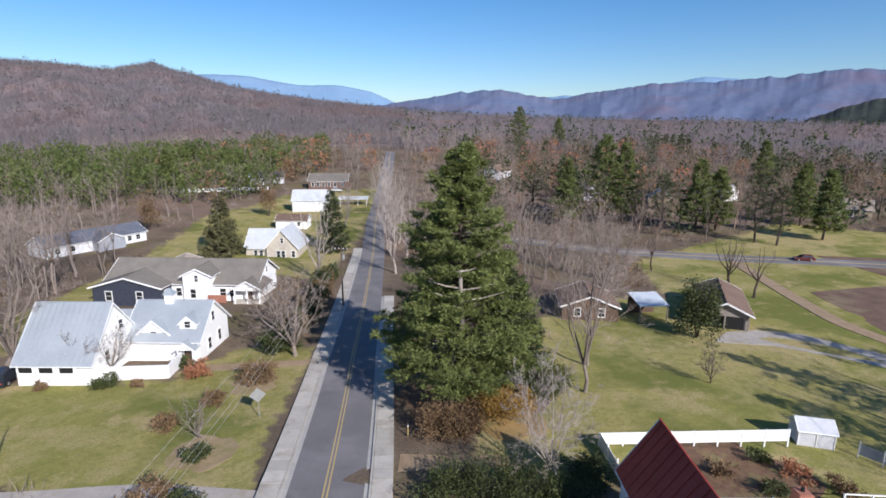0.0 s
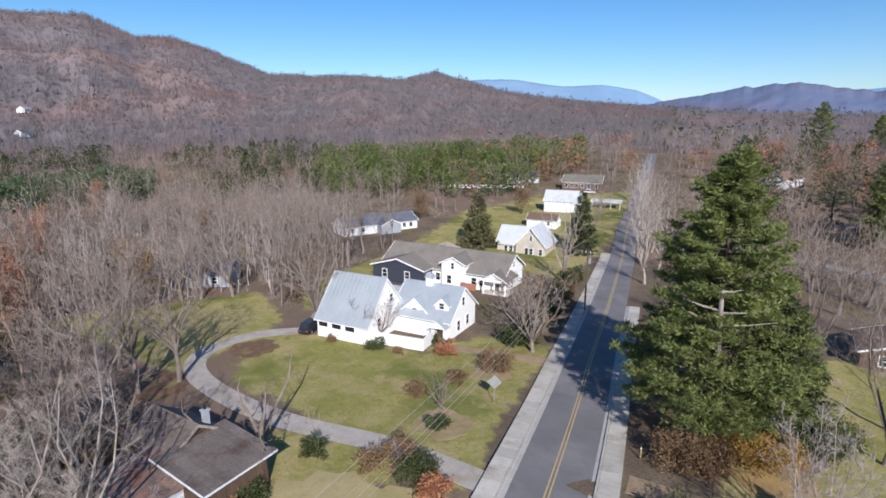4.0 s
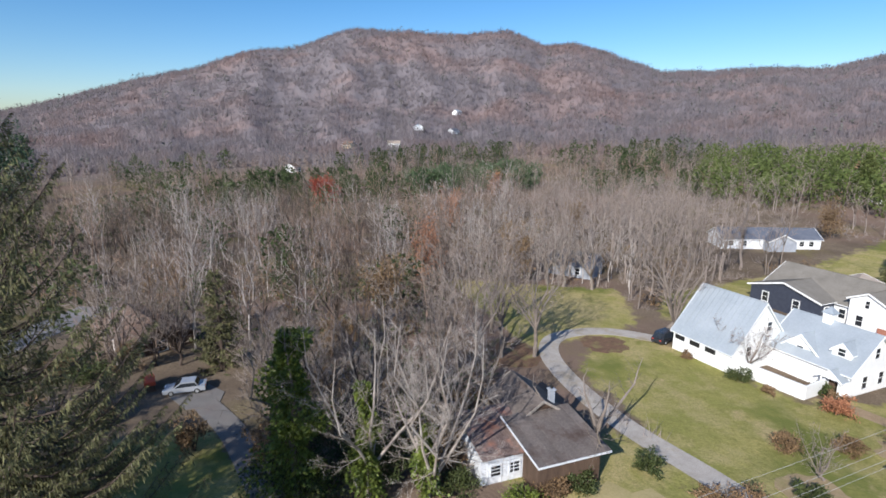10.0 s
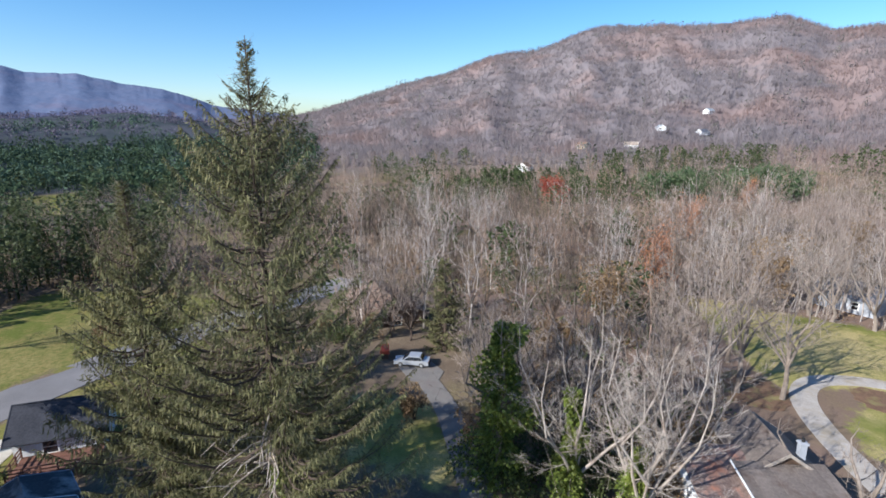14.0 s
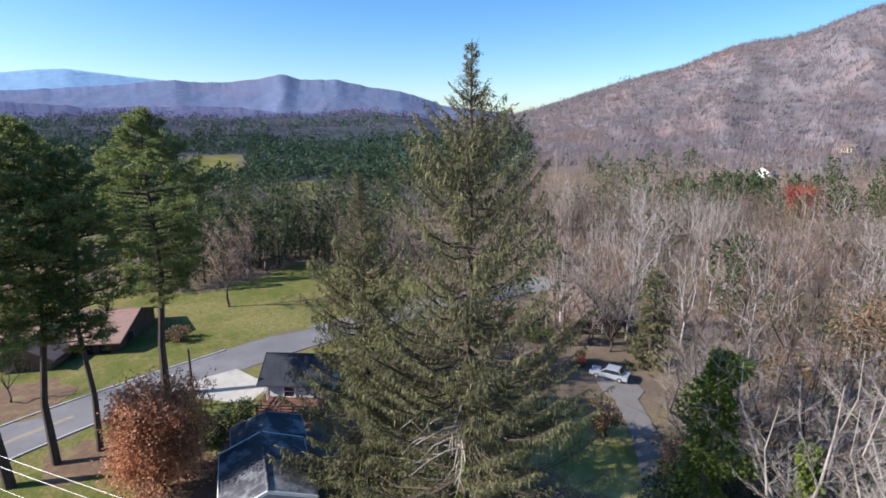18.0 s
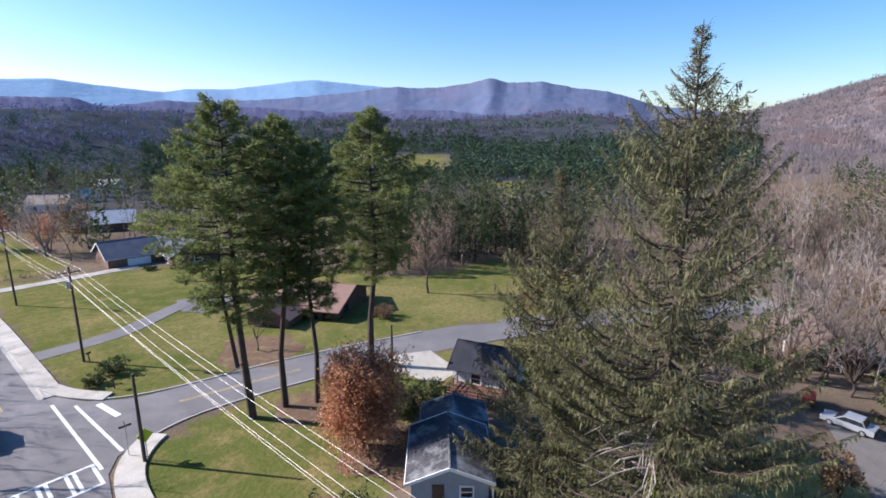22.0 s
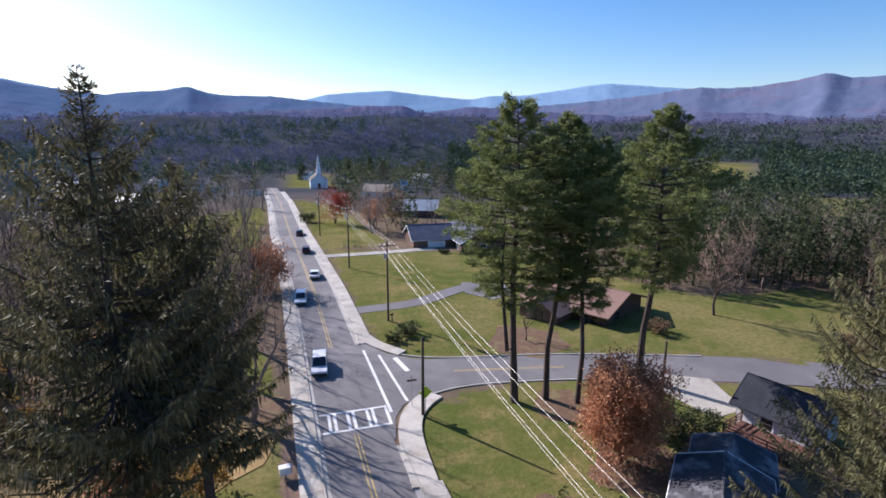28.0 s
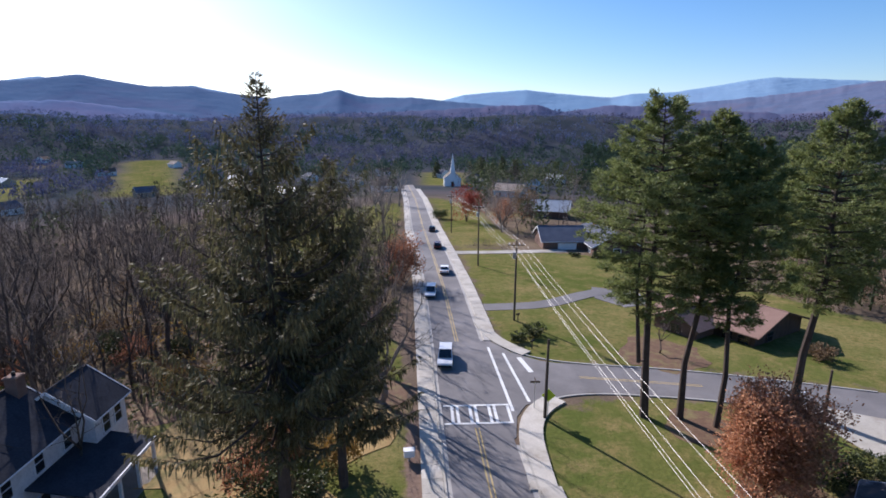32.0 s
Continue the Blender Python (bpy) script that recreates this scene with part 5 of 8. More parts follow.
for x, y, h in ((5.6, -50.5, 14), (7.4, -59, 16)):
    bare("bare_tree", x, y, h, 5.5, (BARK, BARK_DARK), label="wide dark leafless tree beside the sidewalk", leaders=6, fork=0.2, mid=10, sub=7, twig=4, trunk_r=0.3, least=0.016, straight=0.2)
for x, y, h in ((38, -47, 20), (44, -56, 18), (33, -62, 17), (49, -44, 19), (26, -70, 16), (40, -70, 17)):
    bare("bare_tree", x, y, h, 5, DARKT, label="dark leafless tree in the woods behind the white house", leaders=5, fork=0.3, mid=9, sub=7, twig=3)


def evergreen(name, x, y, made, mat, label, category="tree", rz=0.0, wood=BARK_DARK, parts=("trunk", "branchwork", "needles")):
    t, b, v, q = made[:4]
    ob = place_tree(name, x, y, (t.data("trunk"), b.data("branchwork"), soup("needles", v, q)), (wood, wood, mat), rz, 1.0, label, category, parts=parts)
    if len(made) > 4:
        part("twig_work", soup("twig_work", *made[4]), BARK, ob, "fine bare grey twigs")
    return ob


NEEDLE_ROAD = material("brownish_spruce_needles", (0.072, 0.067, 0.032), (0.165, 0.147, 0.07), 0.55, 0.7, fine=3, island=0.4, sheer=0.28)
old_spruce = evergreen("spruce_tree", -28.6, -10.6, spruce(rt, 33.8, 9.8, clear=0.12, gap=0.4, per=7, density=2.2, fine=0.95, trunk_r=0.42, open_to=(-0.2, 0.75, 12.8)), NEEDLE_SPRUCE, "tall old spruce with drooping olive green boughs")
evergreen("spruce_tree", -32.0, -20.2, spruce(rt, 25.8, 7.2, clear=0.06, gap=0.4, per=7, density=1.75, fine=1.15, trunk_r=0.3), NEEDLE_SPRUCE, "olive green spruce beside a taller one")
evergreen("spruce_tree", 11.0, -33.5, spruce(rt, 31.0, 9.6, clear=0.27, gap=0.44, per=7, density=1.35, fine=1.55, trunk_r=0.42, ragged=0.42, hang=0.3), NEEDLE_ROAD, "tall dark spruce beside the road")
evergreen("spruce_tree", 7.6, -37.5, spruce(rt, 26, 6.8, clear=0.26, gap=0.44, per=6, density=1.35, fine=1.55, trunk_r=0.34, ragged=0.42, hang=0.3), NEEDLE_ROAD, "dark spruce standing close to the road")
evergreen("white_pine", -20.6, -47.4, pine(rt, 30.6, 0.36, 8.0, limbs=100, tufts=16, needles=20, trunk_r=0.36, lean=(0.9, 0.3), fork=1.0), NEEDLE_PINE, "tall white pine with a forked bare trunk")
evergreen("white_pine", -24.0, -47.0, pine(rt, 29.4, 0.4, 6.2, limbs=90, tufts=15, needles=20, trunk_r=0.3, lean=(-0.9, 0.4)), NEEDLE_PINE, "tall slim white pine on the lawn")
evergreen("white_pine", -26.8, -45.4, pine(rt, 27, 0.38, 5.6, limbs=70, tufts=14, needles=20, trunk_r=0.26, lean=(-0.5, 0.3)), NEEDLE_PINE, "white pine with low green boughs")
evergreen("white_pine", -36.3, -48.4, pine(rt, 30.2, 0.38, 7.4, limbs=104, tufts=16, needles=20, trunk_r=0.4, lean=(-0.6, 0.5)), NEEDLE_PINE, "tall white pine beside the side road")
NEEDLE_BRIGHT = material("bright_pine_needles", (0.11, 0.145, 0.042), (0.27, 0.3, 0.1), 0.4, 0.6, fine=3, island=0.35, sheer=0.4)
big_pine = evergreen("white_pine", 3.6, 55.0, pine(rt, 28.5, 0.1, 9.6, limbs=135, tufts=21, needles=20, trunk_r=0.45, needle=0.5, cone=True, wide=1.35), NEEDLE_BRIGHT, "large spreading white pine with broken pale limbs beside the road")
evergreen("white_pine", 2.0, 64.5, pine(rt, 23, 0.14, 7.0, limbs=70, tufts=14, needles=16, trunk_r=0.3, needle=0.55, cone=True, wide=1.6), NEEDLE_BRIGHT, "white pine half hidden behind a larger one")
evergreen("white_pine", 9.0, 58.0, pine(rt, 15, 0.08, 5.0, limbs=50, tufts=12, needles=16, trunk_r=0.22, needle=0.55, cone=True, wide=1.6), NEEDLE_DARK, "dark young pine under a larger one")
for x, y, h in ((42.8, 176, 22), (56.6, 180.7, 30), (63.3, 181, 27), (82.1, 165.8, 22.5), (88.5, 166, 20), (144.7, 238, 24), (121.6, 175, 20.5), (113.9, 153, 20.5), (-122.5, 238, 19), (61.9, 430, 33), (98.4, 455, 24)):
    evergreen("white_pine", x, y, pine(rt, h, 0.12, h * 0.27, limbs=62, tufts=11, needles=9, needle=1.0, cone=h < 29, wide=3.4), NEEDLE_PINE, "tall dark green pine among bare trees beyond the far road")
for x, y in ((167, 418), (175, 420), (182, 423), (189, 425), (196, 428)):
    evergreen("cedar_tree", x, y, conifer(rt, 16, 4, clear=0.02, gap=0.9, per=7, density=0.5, blade=2.6), NEEDLE_DARK, "dark conifer in a distant row")
snag = Mesh()
snag.path([(0, -0.5, 9), (-0.3, -4.2, 13), (-0.4, -4.6, 16.5)], [0.3, 0.24, 0.16], 7)
for a, z, L in ((200, 16.3, 1.6), (-10, 16.4, 1.5), (185, 14.6, 3.2), (-20, 14.4, 3.6), (-5, 13.2, 4.4), (170, 13.4, 2.6), (250, 12.6, 2.2)):
    c = np.array((-0.35, -4.3, z))
    out = np.array((math.cos(radians(a)), math.sin(radians(a)) * 0.5, 0.25))
    snag.path([c, c + out * L * 0.5 + (0, 0, -0.1), c + out * L], [0.11, 0.07, 0.03], 5)
part("broken_limb", snag, BARK_PALE, big_pine, "bleached broken limb")
evergreen("holly_tree", 10.5, 60, conifer(rt, 14, 4.4, clear=0.03, gap=0.4, per=7, density=1.4), NEEDLE_DARK, "dark evergreen under a large pine")
evergreen("cedar_tree", -56, 134, conifer(rt, 16, 5.6, clear=0.02, gap=0.5, per=9, density=0.9, blade=1.5), NEEDLE_SPRUCE, "dense dark green cedar tree")
evergreen("cedar_tree", -28.9, 142, conifer(rt, 17, 5, clear=0.05, gap=0.5, per=8, density=0.8, blade=1.5), NEEDLE_DARK, "dark green conifer beside a house")
evergreen("cedar_tree", -69.7, -0.3, conifer(rt, 13.5, 3.4, clear=0.02, gap=0.42, per=8, density=1.1, blade=0.9, ragged=0.4), NEEDLE_SPRUCE, "yellow green conifer behind the parked car")
for x, y, h in ((66, 175, 20), (72, 168, 18), (92, 150, 20), (96, 146, 17), (20, 240, 20), (34, 190, 20), (44, 182, 17)):
    evergreen("cedar_tree", x, y, pine(rt, h, 0.2, 5, limbs=40, tufts=9, needles=10, needle=0.7), NEEDLE_DARK, "dark pine beyond the far road")


for x, y, h in ((63, 42, 20), (76, 50, 22), (57, 33, 17)):
    evergreen("white_pine", x, y, pine(rt, h, 0.2, 5.5, limbs=50, tufts=10, needles=12, needle=0.6), NEEDLE_PINE, "white pine beyond the garden fence")


def leaf_tree(name, x, y, h, r, n, size, mat, label, category="tree", wood=BARK_DARK, **kw):
    w, v, q = leafy(rt, h, r, n, size, **kw)
    return place_tree(name, x, y, (w.data("branchwork"), soup("leaves", v, q)), (wood, mat), 0, 1.0, label, category, parts=("branchwork", "leaves"))


leaf_tree("oak_tree", -25.5, -35.6, 9.4, 3.6, 34000, 0.26, LEAF_BRIGHT, "young oak covered in russet autumn leaves", shell=0.6, stems=14, clump=0.12, each=70)
leaf_tree("magnolia_tree", 41.2, 77.4, 9.2, 3.2, 5000, 0.4, LEAF_GREEN, "dark green magnolia beside the garage", shell=0.5)
leaf_tree("maple_tree", -11.5, -172, 12, 4.4, 2600, 0.5, LEAF_RED, "red autumn maple beside the road", shell=0.6)
leaf_tree("maple_tree", -244, 48, 15, 6, 3500, 0.9, LEAF_RED, "bright red maple in the grey woods", shell=0.6)
for x, y, h in ((-88, 56, 14), (-96, 40, 15), (-150, 70, 15), (-120, 95, 14), (-76, 24, 12), (-210, 120, 15), (-92, 165, 12), (-62, 190, 12)):
    leaf_tree("oak_tree", x, y, h, 3.6, 2200, 0.45, (LEAF_BROWN, LEAF_OAK)[int(h) % 2], "tree still holding dry russet leaves in the woods", shell=0.7)
bare("bare_tree", -20.4, -151, 14, 5.5, (BARK, TWIG_WARM), label="wide russet-tinged leafless tree beside the houses", leaders=7, fork=0.15, mid=11, sub=8, twig=4, least=0.025)
leaf_tree("maple_tree", -22, -156, 11, 4.6, 1500, 0.45, LEAF_OAK, "thin russet tree beside the houses", shell=0.9)
for x, y, h in ((-42, -430, 17), (-58, -425, 18), (-5.5, -420, 13), (-66, -410, 16)):
    evergreen("cedar_tree", x, y, conifer(rt, h, 4.6, clear=0.02, gap=0.9, per=7, density=0.5, blade=2.6), NEEDLE_DARK, "dark conifer near the church")
leaf_tree("maple_tree", -30, -170, 12, 5, 3000, 0.5, LEAF_BROWN, "thin brown tree beside the houses", shell=0.7)
leaf_tree("maple_tree", 5.8, -97, 9, 4, 5000, 0.4, LEAF_OAK, "russet tree beside the sidewalk", shell=0.6)

# ---- houses ----
def house(name, x, y, rz, label, category="house", z=None):
    return thing(name, x, y, gz(x, y) if z is None else z, rz, label, category)


def gable(ob, x0, x1, y0, y1, eave, ridge, axis, wall, roof, over=0.4, low=-0.8, thick=0.16, trim=TRIM, names=("wall", "roof_slope"), at=None, closed=True):
    """A block with gable ends and a two-sided roof; axis is the way the ridge runs; at is the ridge's place across."""
    flip = axis == "y"
    a0, a1, b0, b1 = (y0, y1, x0, x1) if flip else (x0, x1, y0, y1)
    bm = (b0 + b1) / 2 if at is None else at

    def P(a, b, z):
        return (b, a, z) if flip else (a, b, z)

    if closed:
        m = Mesh()
        v = [P(a, b, z) for a in (a0, a1) for b, z in ((b0, low), (b1, low), (b1, eave), (bm, ridge), (b0, eave))]
        f = [(0, 1, 2, 3, 4), (9, 8, 7, 6, 5), (0, 4, 9, 5), (1, 6, 7, 2), (0, 5, 6, 1), (4, 3, 8, 9), (3, 2, 7, 8)]
        if flip:
            f = [tuple(reversed(q)) for q in f]
        m.add(v, [tuple(reversed(q)) for q in f])
        part(names[0], m, wall, ob)
    for b in (b0, b1):
        s = (ridge - eave) / ((bm - b) or 1)
        out = b + math.copysign(over, b - bm)
        ze = ridge + (out - bm) * -abs(s) * (1 if out > bm else -1)
        pts = [P(a0 - over, bm, ridge + thick), P(a1 + over, bm, ridge + thick), P(a1 + over, out, ze + thick), P(a0 - over, out, ze + thick)]
        m = Mesh().slab(pts if (b < bm) == flip else pts[::-1], thick)
        r = part(names[1], m, roof, ob)
        g = Mesh()
        p, q = np.array(P(a0 - over, out, ze + thick * 0.4)), np.array(P(a1 + over, out, ze + thick * 0.4))
        g.tube(p, q, 0.07, 0.07, 6)
        part("eave_gutter", g, trim, r)
        for a in (a0 - over, a1 + over):
            g = Mesh()
            p0, p1 = np.array(P(a, bm, ridge + 0.02)), np.array(P(a, out, ze + 0.02))
            g.slab([p0 + np.array(P(0.04, 0, thick + 0.015)), p1 + np.array(P(0.04, 0, thick + 0.015)), p1 - np.array(P(0.04, 0, -thick - 0.015)), p0 - np.array(P(0.04, 0, -thick - 0.015))], thick + 0.12)
            part("barge_board", g, trim, r)
    c = Mesh().tube(P(a0 - over, bm, ridge + thick), P(a1 + over, bm, ridge + thick), 0.09, 0.09, 6)
    part("ridge_cap", c, roof, ob)


def hip(ob, x0, x1, y0, y1, eave, ridge, wall, roof, over=0.5, low=-0.8):
    """A block with a hipped roof."""
    part("wall", Mesh().box(((x0 + x1) / 2, (y0 + y1) / 2, (eave + low) / 2), (x1 - x0, y1 - y0, eave - low)), wall, ob)
    a, b, c, d = x0 - over, x1 + over, y0 - over, y1 + over
    w = min(b - a, d - c) / 2
    if b - a > d - c:
        r0, r1 = (a + w, (c + d) / 2, ridge), (b - w, (c + d) / 2, ridge)
    else:
        r0, r1 = ((a + b) / 2, c + w, ridge), ((a + b) / 2, d - w, ridge)
    A, B, C, D = (a, c, eave), (b, c, eave), (b, d, eave), (a, d, eave)
    faces = ([A, B, r1, r0], [B, C, r1], [C, D, r0, r1], [D, A, r0]) if b - a > d - c else ([A, B, r0], [B, C, r1, r0], [C, D, r1], [D, A, r0, r1])
    for pts in faces:
        part("roof_slope", Mesh().slab([(x, y, z + 0.15) for x, y, z in pts], 0.14), roof, ob)
    for p, q in ((A, B), (B, C), (C, D), (D, A)):
        part("fascia", Mesh().tube((p[0], p[1], p[2] + 0.05), (q[0], q[1], q[2] + 0.05), 0.09, 0.09, 4), TRIM, ob)


def window(ob, x, y, z, w, h, way="S", frame_mat=TRIM, bars=1):
    """A window in a wall that faces way; x, y, z is the middle of its sill on the wall."""
    turn = {"S": 0, "E": 90, "N": 180, "W": 270}[way]
    e = Matrix.Translation((x, y, z)) @ Euler((0, 0, radians(turn))).to_matrix().to_4x4()
    m = Mesh()
    t = 0.12
    for c, s in (((0, -0.03, -t / 2), (w + 2 * t, 0.14, t)), ((0, -0.03, h + t / 2), (w + 2 * t, 0.14, t)), ((-w / 2 - t / 2, -0.03, h / 2), (t, 0.12, h)), ((w / 2 + t / 2, -0.03, h / 2), (t, 0.12, h))):
        m.box(c, s)
    for k in range(bars):
        m.box((0, -0.025, h * (k + 1) / (bars + 1)), (w, 0.08, 0.06))
    win = part("window", m, frame_mat, ob)
    win.matrix_local = e
    part("pane", Mesh().box((0, -0.012, h / 2), (w, 0.05, h)), GLASS, win)
    return win


def door(ob, x, y, z, w, h, way="S", mat=TRIM):
    turn = {"S": 0, "E": 90, "N": 180, "W": 270}[way]
    d = part("door", Mesh().box((0, -0.03, h / 2), (w, 0.1, h)), mat, ob)
    d.matrix_local = Matrix.Translation((x, y, z)) @ Euler((0, 0, radians(turn))).to_matrix().to_4x4()
    part("door_handle", Mesh().box((w * 0.4, -0.11, h * 0.48), (0.05, 0.06, 0.12)), STEEL, d)
    for k in (0.27, 0.72):
        part("door_panel", Mesh().box((0, -0.085, h * k), (w * 0.7, 0.03, h * 0.36)), mat, d)
    return d


def chimney(ob, x, y, z0, z1, s=0.7, mat=BRICK_RED):
    c = part("chimney", Mesh().box((x, y, (z0 + z1) / 2), (s, s, z1 - z0)).box((x, y, z1 - 0.12), (s + 0.16, s + 0.16, 0.14)), mat, ob)
    part("flue", Mesh().tube((x, y, z1), (x, y, z1 + 0.3), 0.14, 0.13, 8), DARK, c)


# the white farmhouse and its carriage barn
b = house("carriage_barn", -46, 64.6, 0, "white carriage barn with a steep pale blue metal roof", "barn", -2.5)
gable(b, -4.6, 4.6, -5.2, 5.4, 3.2, 9.1, "x", WHITE, METAL_ROOF, over=0.35)
for x in (-3.4, -0.9, 1.6):
    part("opening", Mesh().box((x, -5.2, 2.3), (1.9, 0.14, 0.7)), DARK, b, "dark open bay")
    for s in (-0.95, 0.95):
        part("bay_post", Mesh().box((x + s, -5.22, 2.2), (0.2, 0.22, 1.1)), WHITE, b)
window(b, 4.6, 1.5, 5.2, 0.9, 1.2, "E")
window(b, 4.6, -2.0, 2.2, 0.9, 1.3, "E")
for k in range(14):
    y0 = k / 13 * 9.9 - 4.95
    part("roof_seam", Mesh().slab([(y0 - 0.03, -0.1, 9.36), (y0 + 0.03, -0.1, 9.36), (y0 + 0.03, -5.5, 3.0 + 0.08), (y0 - 0.03, -5.5, 3.08)], 0.08), METAL_ROOF, b)
b = house("white_farmhouse", -36.4, 71.5, 0, "white farmhouse with pale blue metal roofs and a dormer", "house", -2.6)
gable(b, -5.2, 4.8, -4.6, 5.0, 3.3, 7.2, "x", WHITE, METAL_ROOF, over=0.45)
gable(b, -4.8, 1.7, -3.9, 1.0, 2.9, 5.7, "y", WHITE, METAL_ROOF, over=0.35)
gable(b, 1.8, 4.0, -3.4, -0.6, 5.1, 6.1, "y", WHITE, METAL_ROOF, over=0.2, low=4.2)
gable(b, -8.8, -3.4, -2.2, 2.8, 3.5, 5.7, "x", WHITE, METAL_ROOF, over=0.25)
gable(b, 2.2, 4.6, -5.9, -4.6, 2.4, 3.3, "y", WHITE, METAL_ROOF, over=0.25, low=2.3)
for x in (2.4, 4.4):
    part("porch_post", Mesh().box((x, -5.8, 1.1), (0.16, 0.16, 2.4)), WHITE, b)
for x, y, z, w, h, d in ((-1.6, -3.9, 3.2, 0.8, 1.0, "S"), (-3.2, -3.9, 0.9, 1.0, 1.3, "S"), (0.2, -3.9, 0.8, 1.0, 1.5, "S"), (-6.4, -2.2, 1.2, 2.6, 1.6, "S"), (4.8, -1.5, 0.8, 1.0, 1.6, "E"), (4.8, 1.8, 0.8, 1.0, 1.6, "E"), (4.8, 0.2, 4.4, 0.9, 1.3, "E"), (2.9, -3.4, 4.6, 0.8, 0.9, "S")):
    window(b, x, y, z, w, h, d)
door(b, 3.2, -4.6, 0.2, 1.0, 2.1, "S", WOOD_DARK)
part("cupola", Mesh().box((-1.0, 0.2, 7.6), (1.1, 1.1, 1.4)), WHITE, b)
part("cupola_roof", Mesh().add([(-1.75, -0.55, 8.3), (-0.25, -0.55, 8.3), (-0.25, 0.95, 8.3), (-1.75, 0.95, 8.3), (-1.0, 0.2, 9.2)], [(0, 1, 4), (1, 2, 4), (2, 3, 4), (3, 0, 4), (3, 2, 1, 0)]), METAL_ROOF, b)
w = thing("courtyard_wall", -42, 60.6, -2.4, 4.8, "long low white wall enclosing a courtyard", "wall")
part("wall_panel", Mesh().box((0.3, 0, 0.9), (17.2, 0.2, 2.1)), WHITE, w)
part("coping", Mesh().box((0.3, 0, 1.99), (17.3, 0.32, 0.08)), TRIM, w)
part("end_panel", Mesh().box((8.9, 2.1, 0.9), (0.2, 4.2, 2.1)), WHITE, w)

# the navy and white house
b = house("navy_house", -48.5, 99, -1.5, "long navy and white house with taupe shingle roofs", "house", -3.2)
gable(b, -13.6, 15.0, -3.6, 7.4, 3.4, 6.6, "x", WHITE, SHINGLE_TAUPE, over=0.6)
gable(b, -13.9, -1.2, -7.3, 4, 3.4, 5.2, "y", NAVY, SHINGLE_TAUPE, over=0.5)
gable(b, 1.6, 6.9, -4.6, 2.6, 5.0, 6.3, "y", WHITE, SHINGLE_TAUPE, over=0.4)
gable(b, 11.4, 16.4, -5.6, 0.2, 2.9, 4.3, "y", WHITE, SHINGLE_TAUPE, over=0.4, low=2.5)
for x in (11.6, 13.9, 16.2):
    part("porch_post", Mesh().box((x, -5.5, 1.2), (0.22, 0.22, 2.8)), WHITE, b)
part("porch_floor", Mesh().box((13.9, -3.6, 0.1), (5.4, 3.9, 0.5)), CONCRETE, b)
for x, y, z, w_, h, d in ((-10.9, -7.3, 0.9, 1.1, 1.7, "S"), (-5.2, -7.3, 0.9, 1.1, 1.7, "S"), (-1.2, -5.6, 0.9, 1.0, 1.6, "E"), (4.2, -4.6, 3.9, 0.6, 1.2, "S"), (3.4, -4.6, 0.7, 1.0, 1.7, "S"), (0.2, -3.6, 0.8, 1.0, 1.5, "S"), (8.6, -3.6, 0.8, 1.1, 1.5, "S"), (10.4, -3.6, 0.8, 1.1, 1.5, "S"), (15.0, 2, 4.2, 0.8, 1.0, "E")):
    window(b, x, y, z, w_, h, d)
door(b, 13.6, -3.6, 0.35, 1.1, 2.1, "S", WOOD_DARK)
part("garden_fence", Mesh().box((8.0, -5.0, 0.7), (3.4, 0.1, 1.5)), BRICK_RED, b, "short rusty red fence panel")

# stone cottage and outbuildings to the north
TIN = material("weathered_bright_tin", (0.42, 0.44, 0.46), (0.55, 0.57, 0.59), 0.5, 0.5, 0.1, fine=5)
STONE = material("pale_stone_wall", (0.4, 0.35, 0.29), (0.56, 0.51, 0.44), 0.9, 0.9, 0.3, fine=5)
b = house("stone_cottage", -43.6, 140, 0, "pale stone cottage with a pale metal roof", "house", -5.6)
gable(b, -1.2, 7.0, -5.5, 5, 3.6, 8.2, "y", STONE, TIN, over=0.5)
gable(b, -7.0, 3.0, -4.4, 5, 3.4, 7.4, "x", STONE, TIN, over=0.5)
for x, y, z, w_, h in ((1.9, -5.5, 1.0, 0.9, 1.7), (3.2, -5.5, 1.0, 0.9, 1.7), (5.8, -5.5, 1.0, 0.9, 1.7), (3.0, -5.5, 4.8, 0.7, 1.3), (-3.0, -4.4, 1.0, 0.9, 1.6), (-4.4, -4.4, 1.0, 0.9, 1.6)):
    window(b, x, y, z, w_, h)
b = house("open_carport", -58, 118, 20, "small tan-roofed carport with open front", "carport")
gable(b, -3.2, 3.2, -3, 3, 2.3, 3.6, "y", WOOD_GREY, SHINGLE_TAN, closed=False)
for x in (-3, 3):
    for y in (-2.8, 2.8):
        part("post", Mesh().box((x, y, 1.0), (0.18, 0.18, 2.6)), WOOD_GREY, b)
part("back_wall", Mesh().box((0, 2.8, 1.0), (6, 0.15, 2.6)), WOOD_DARK, b)
b = house("brown_outbuilding", -48, 172, 0, "small outbuilding with a brown roof", "shed")
gable(b, -5, 5, -3, 3, 2.6, 4.2, "x", WHITE, SHINGLE_BROWN)
window(b, 2.5, -3, 0.9, 0.9, 1.2)
b = house("white_barn", -49.5, 203, 4, "white barn with a bright metal roof", "barn")
gable(b, -6.5, 6.5, -4.5, 4.5, 4.2, 7.6, "x", WHITE_OLD, TIN)
for x in (-4, -1.5, 1.0, 3.5):
    door(b, x, -4.5, 0, 1.8, 2.6, "S", WHITE)
b = house("white_carport", -35, 214, 4, "low white metal carport", "carport")
gable(b, -5.5, 5.5, -2.6, 2.6, 2.6, 3.3, "x", WHITE, TIN, closed=False)
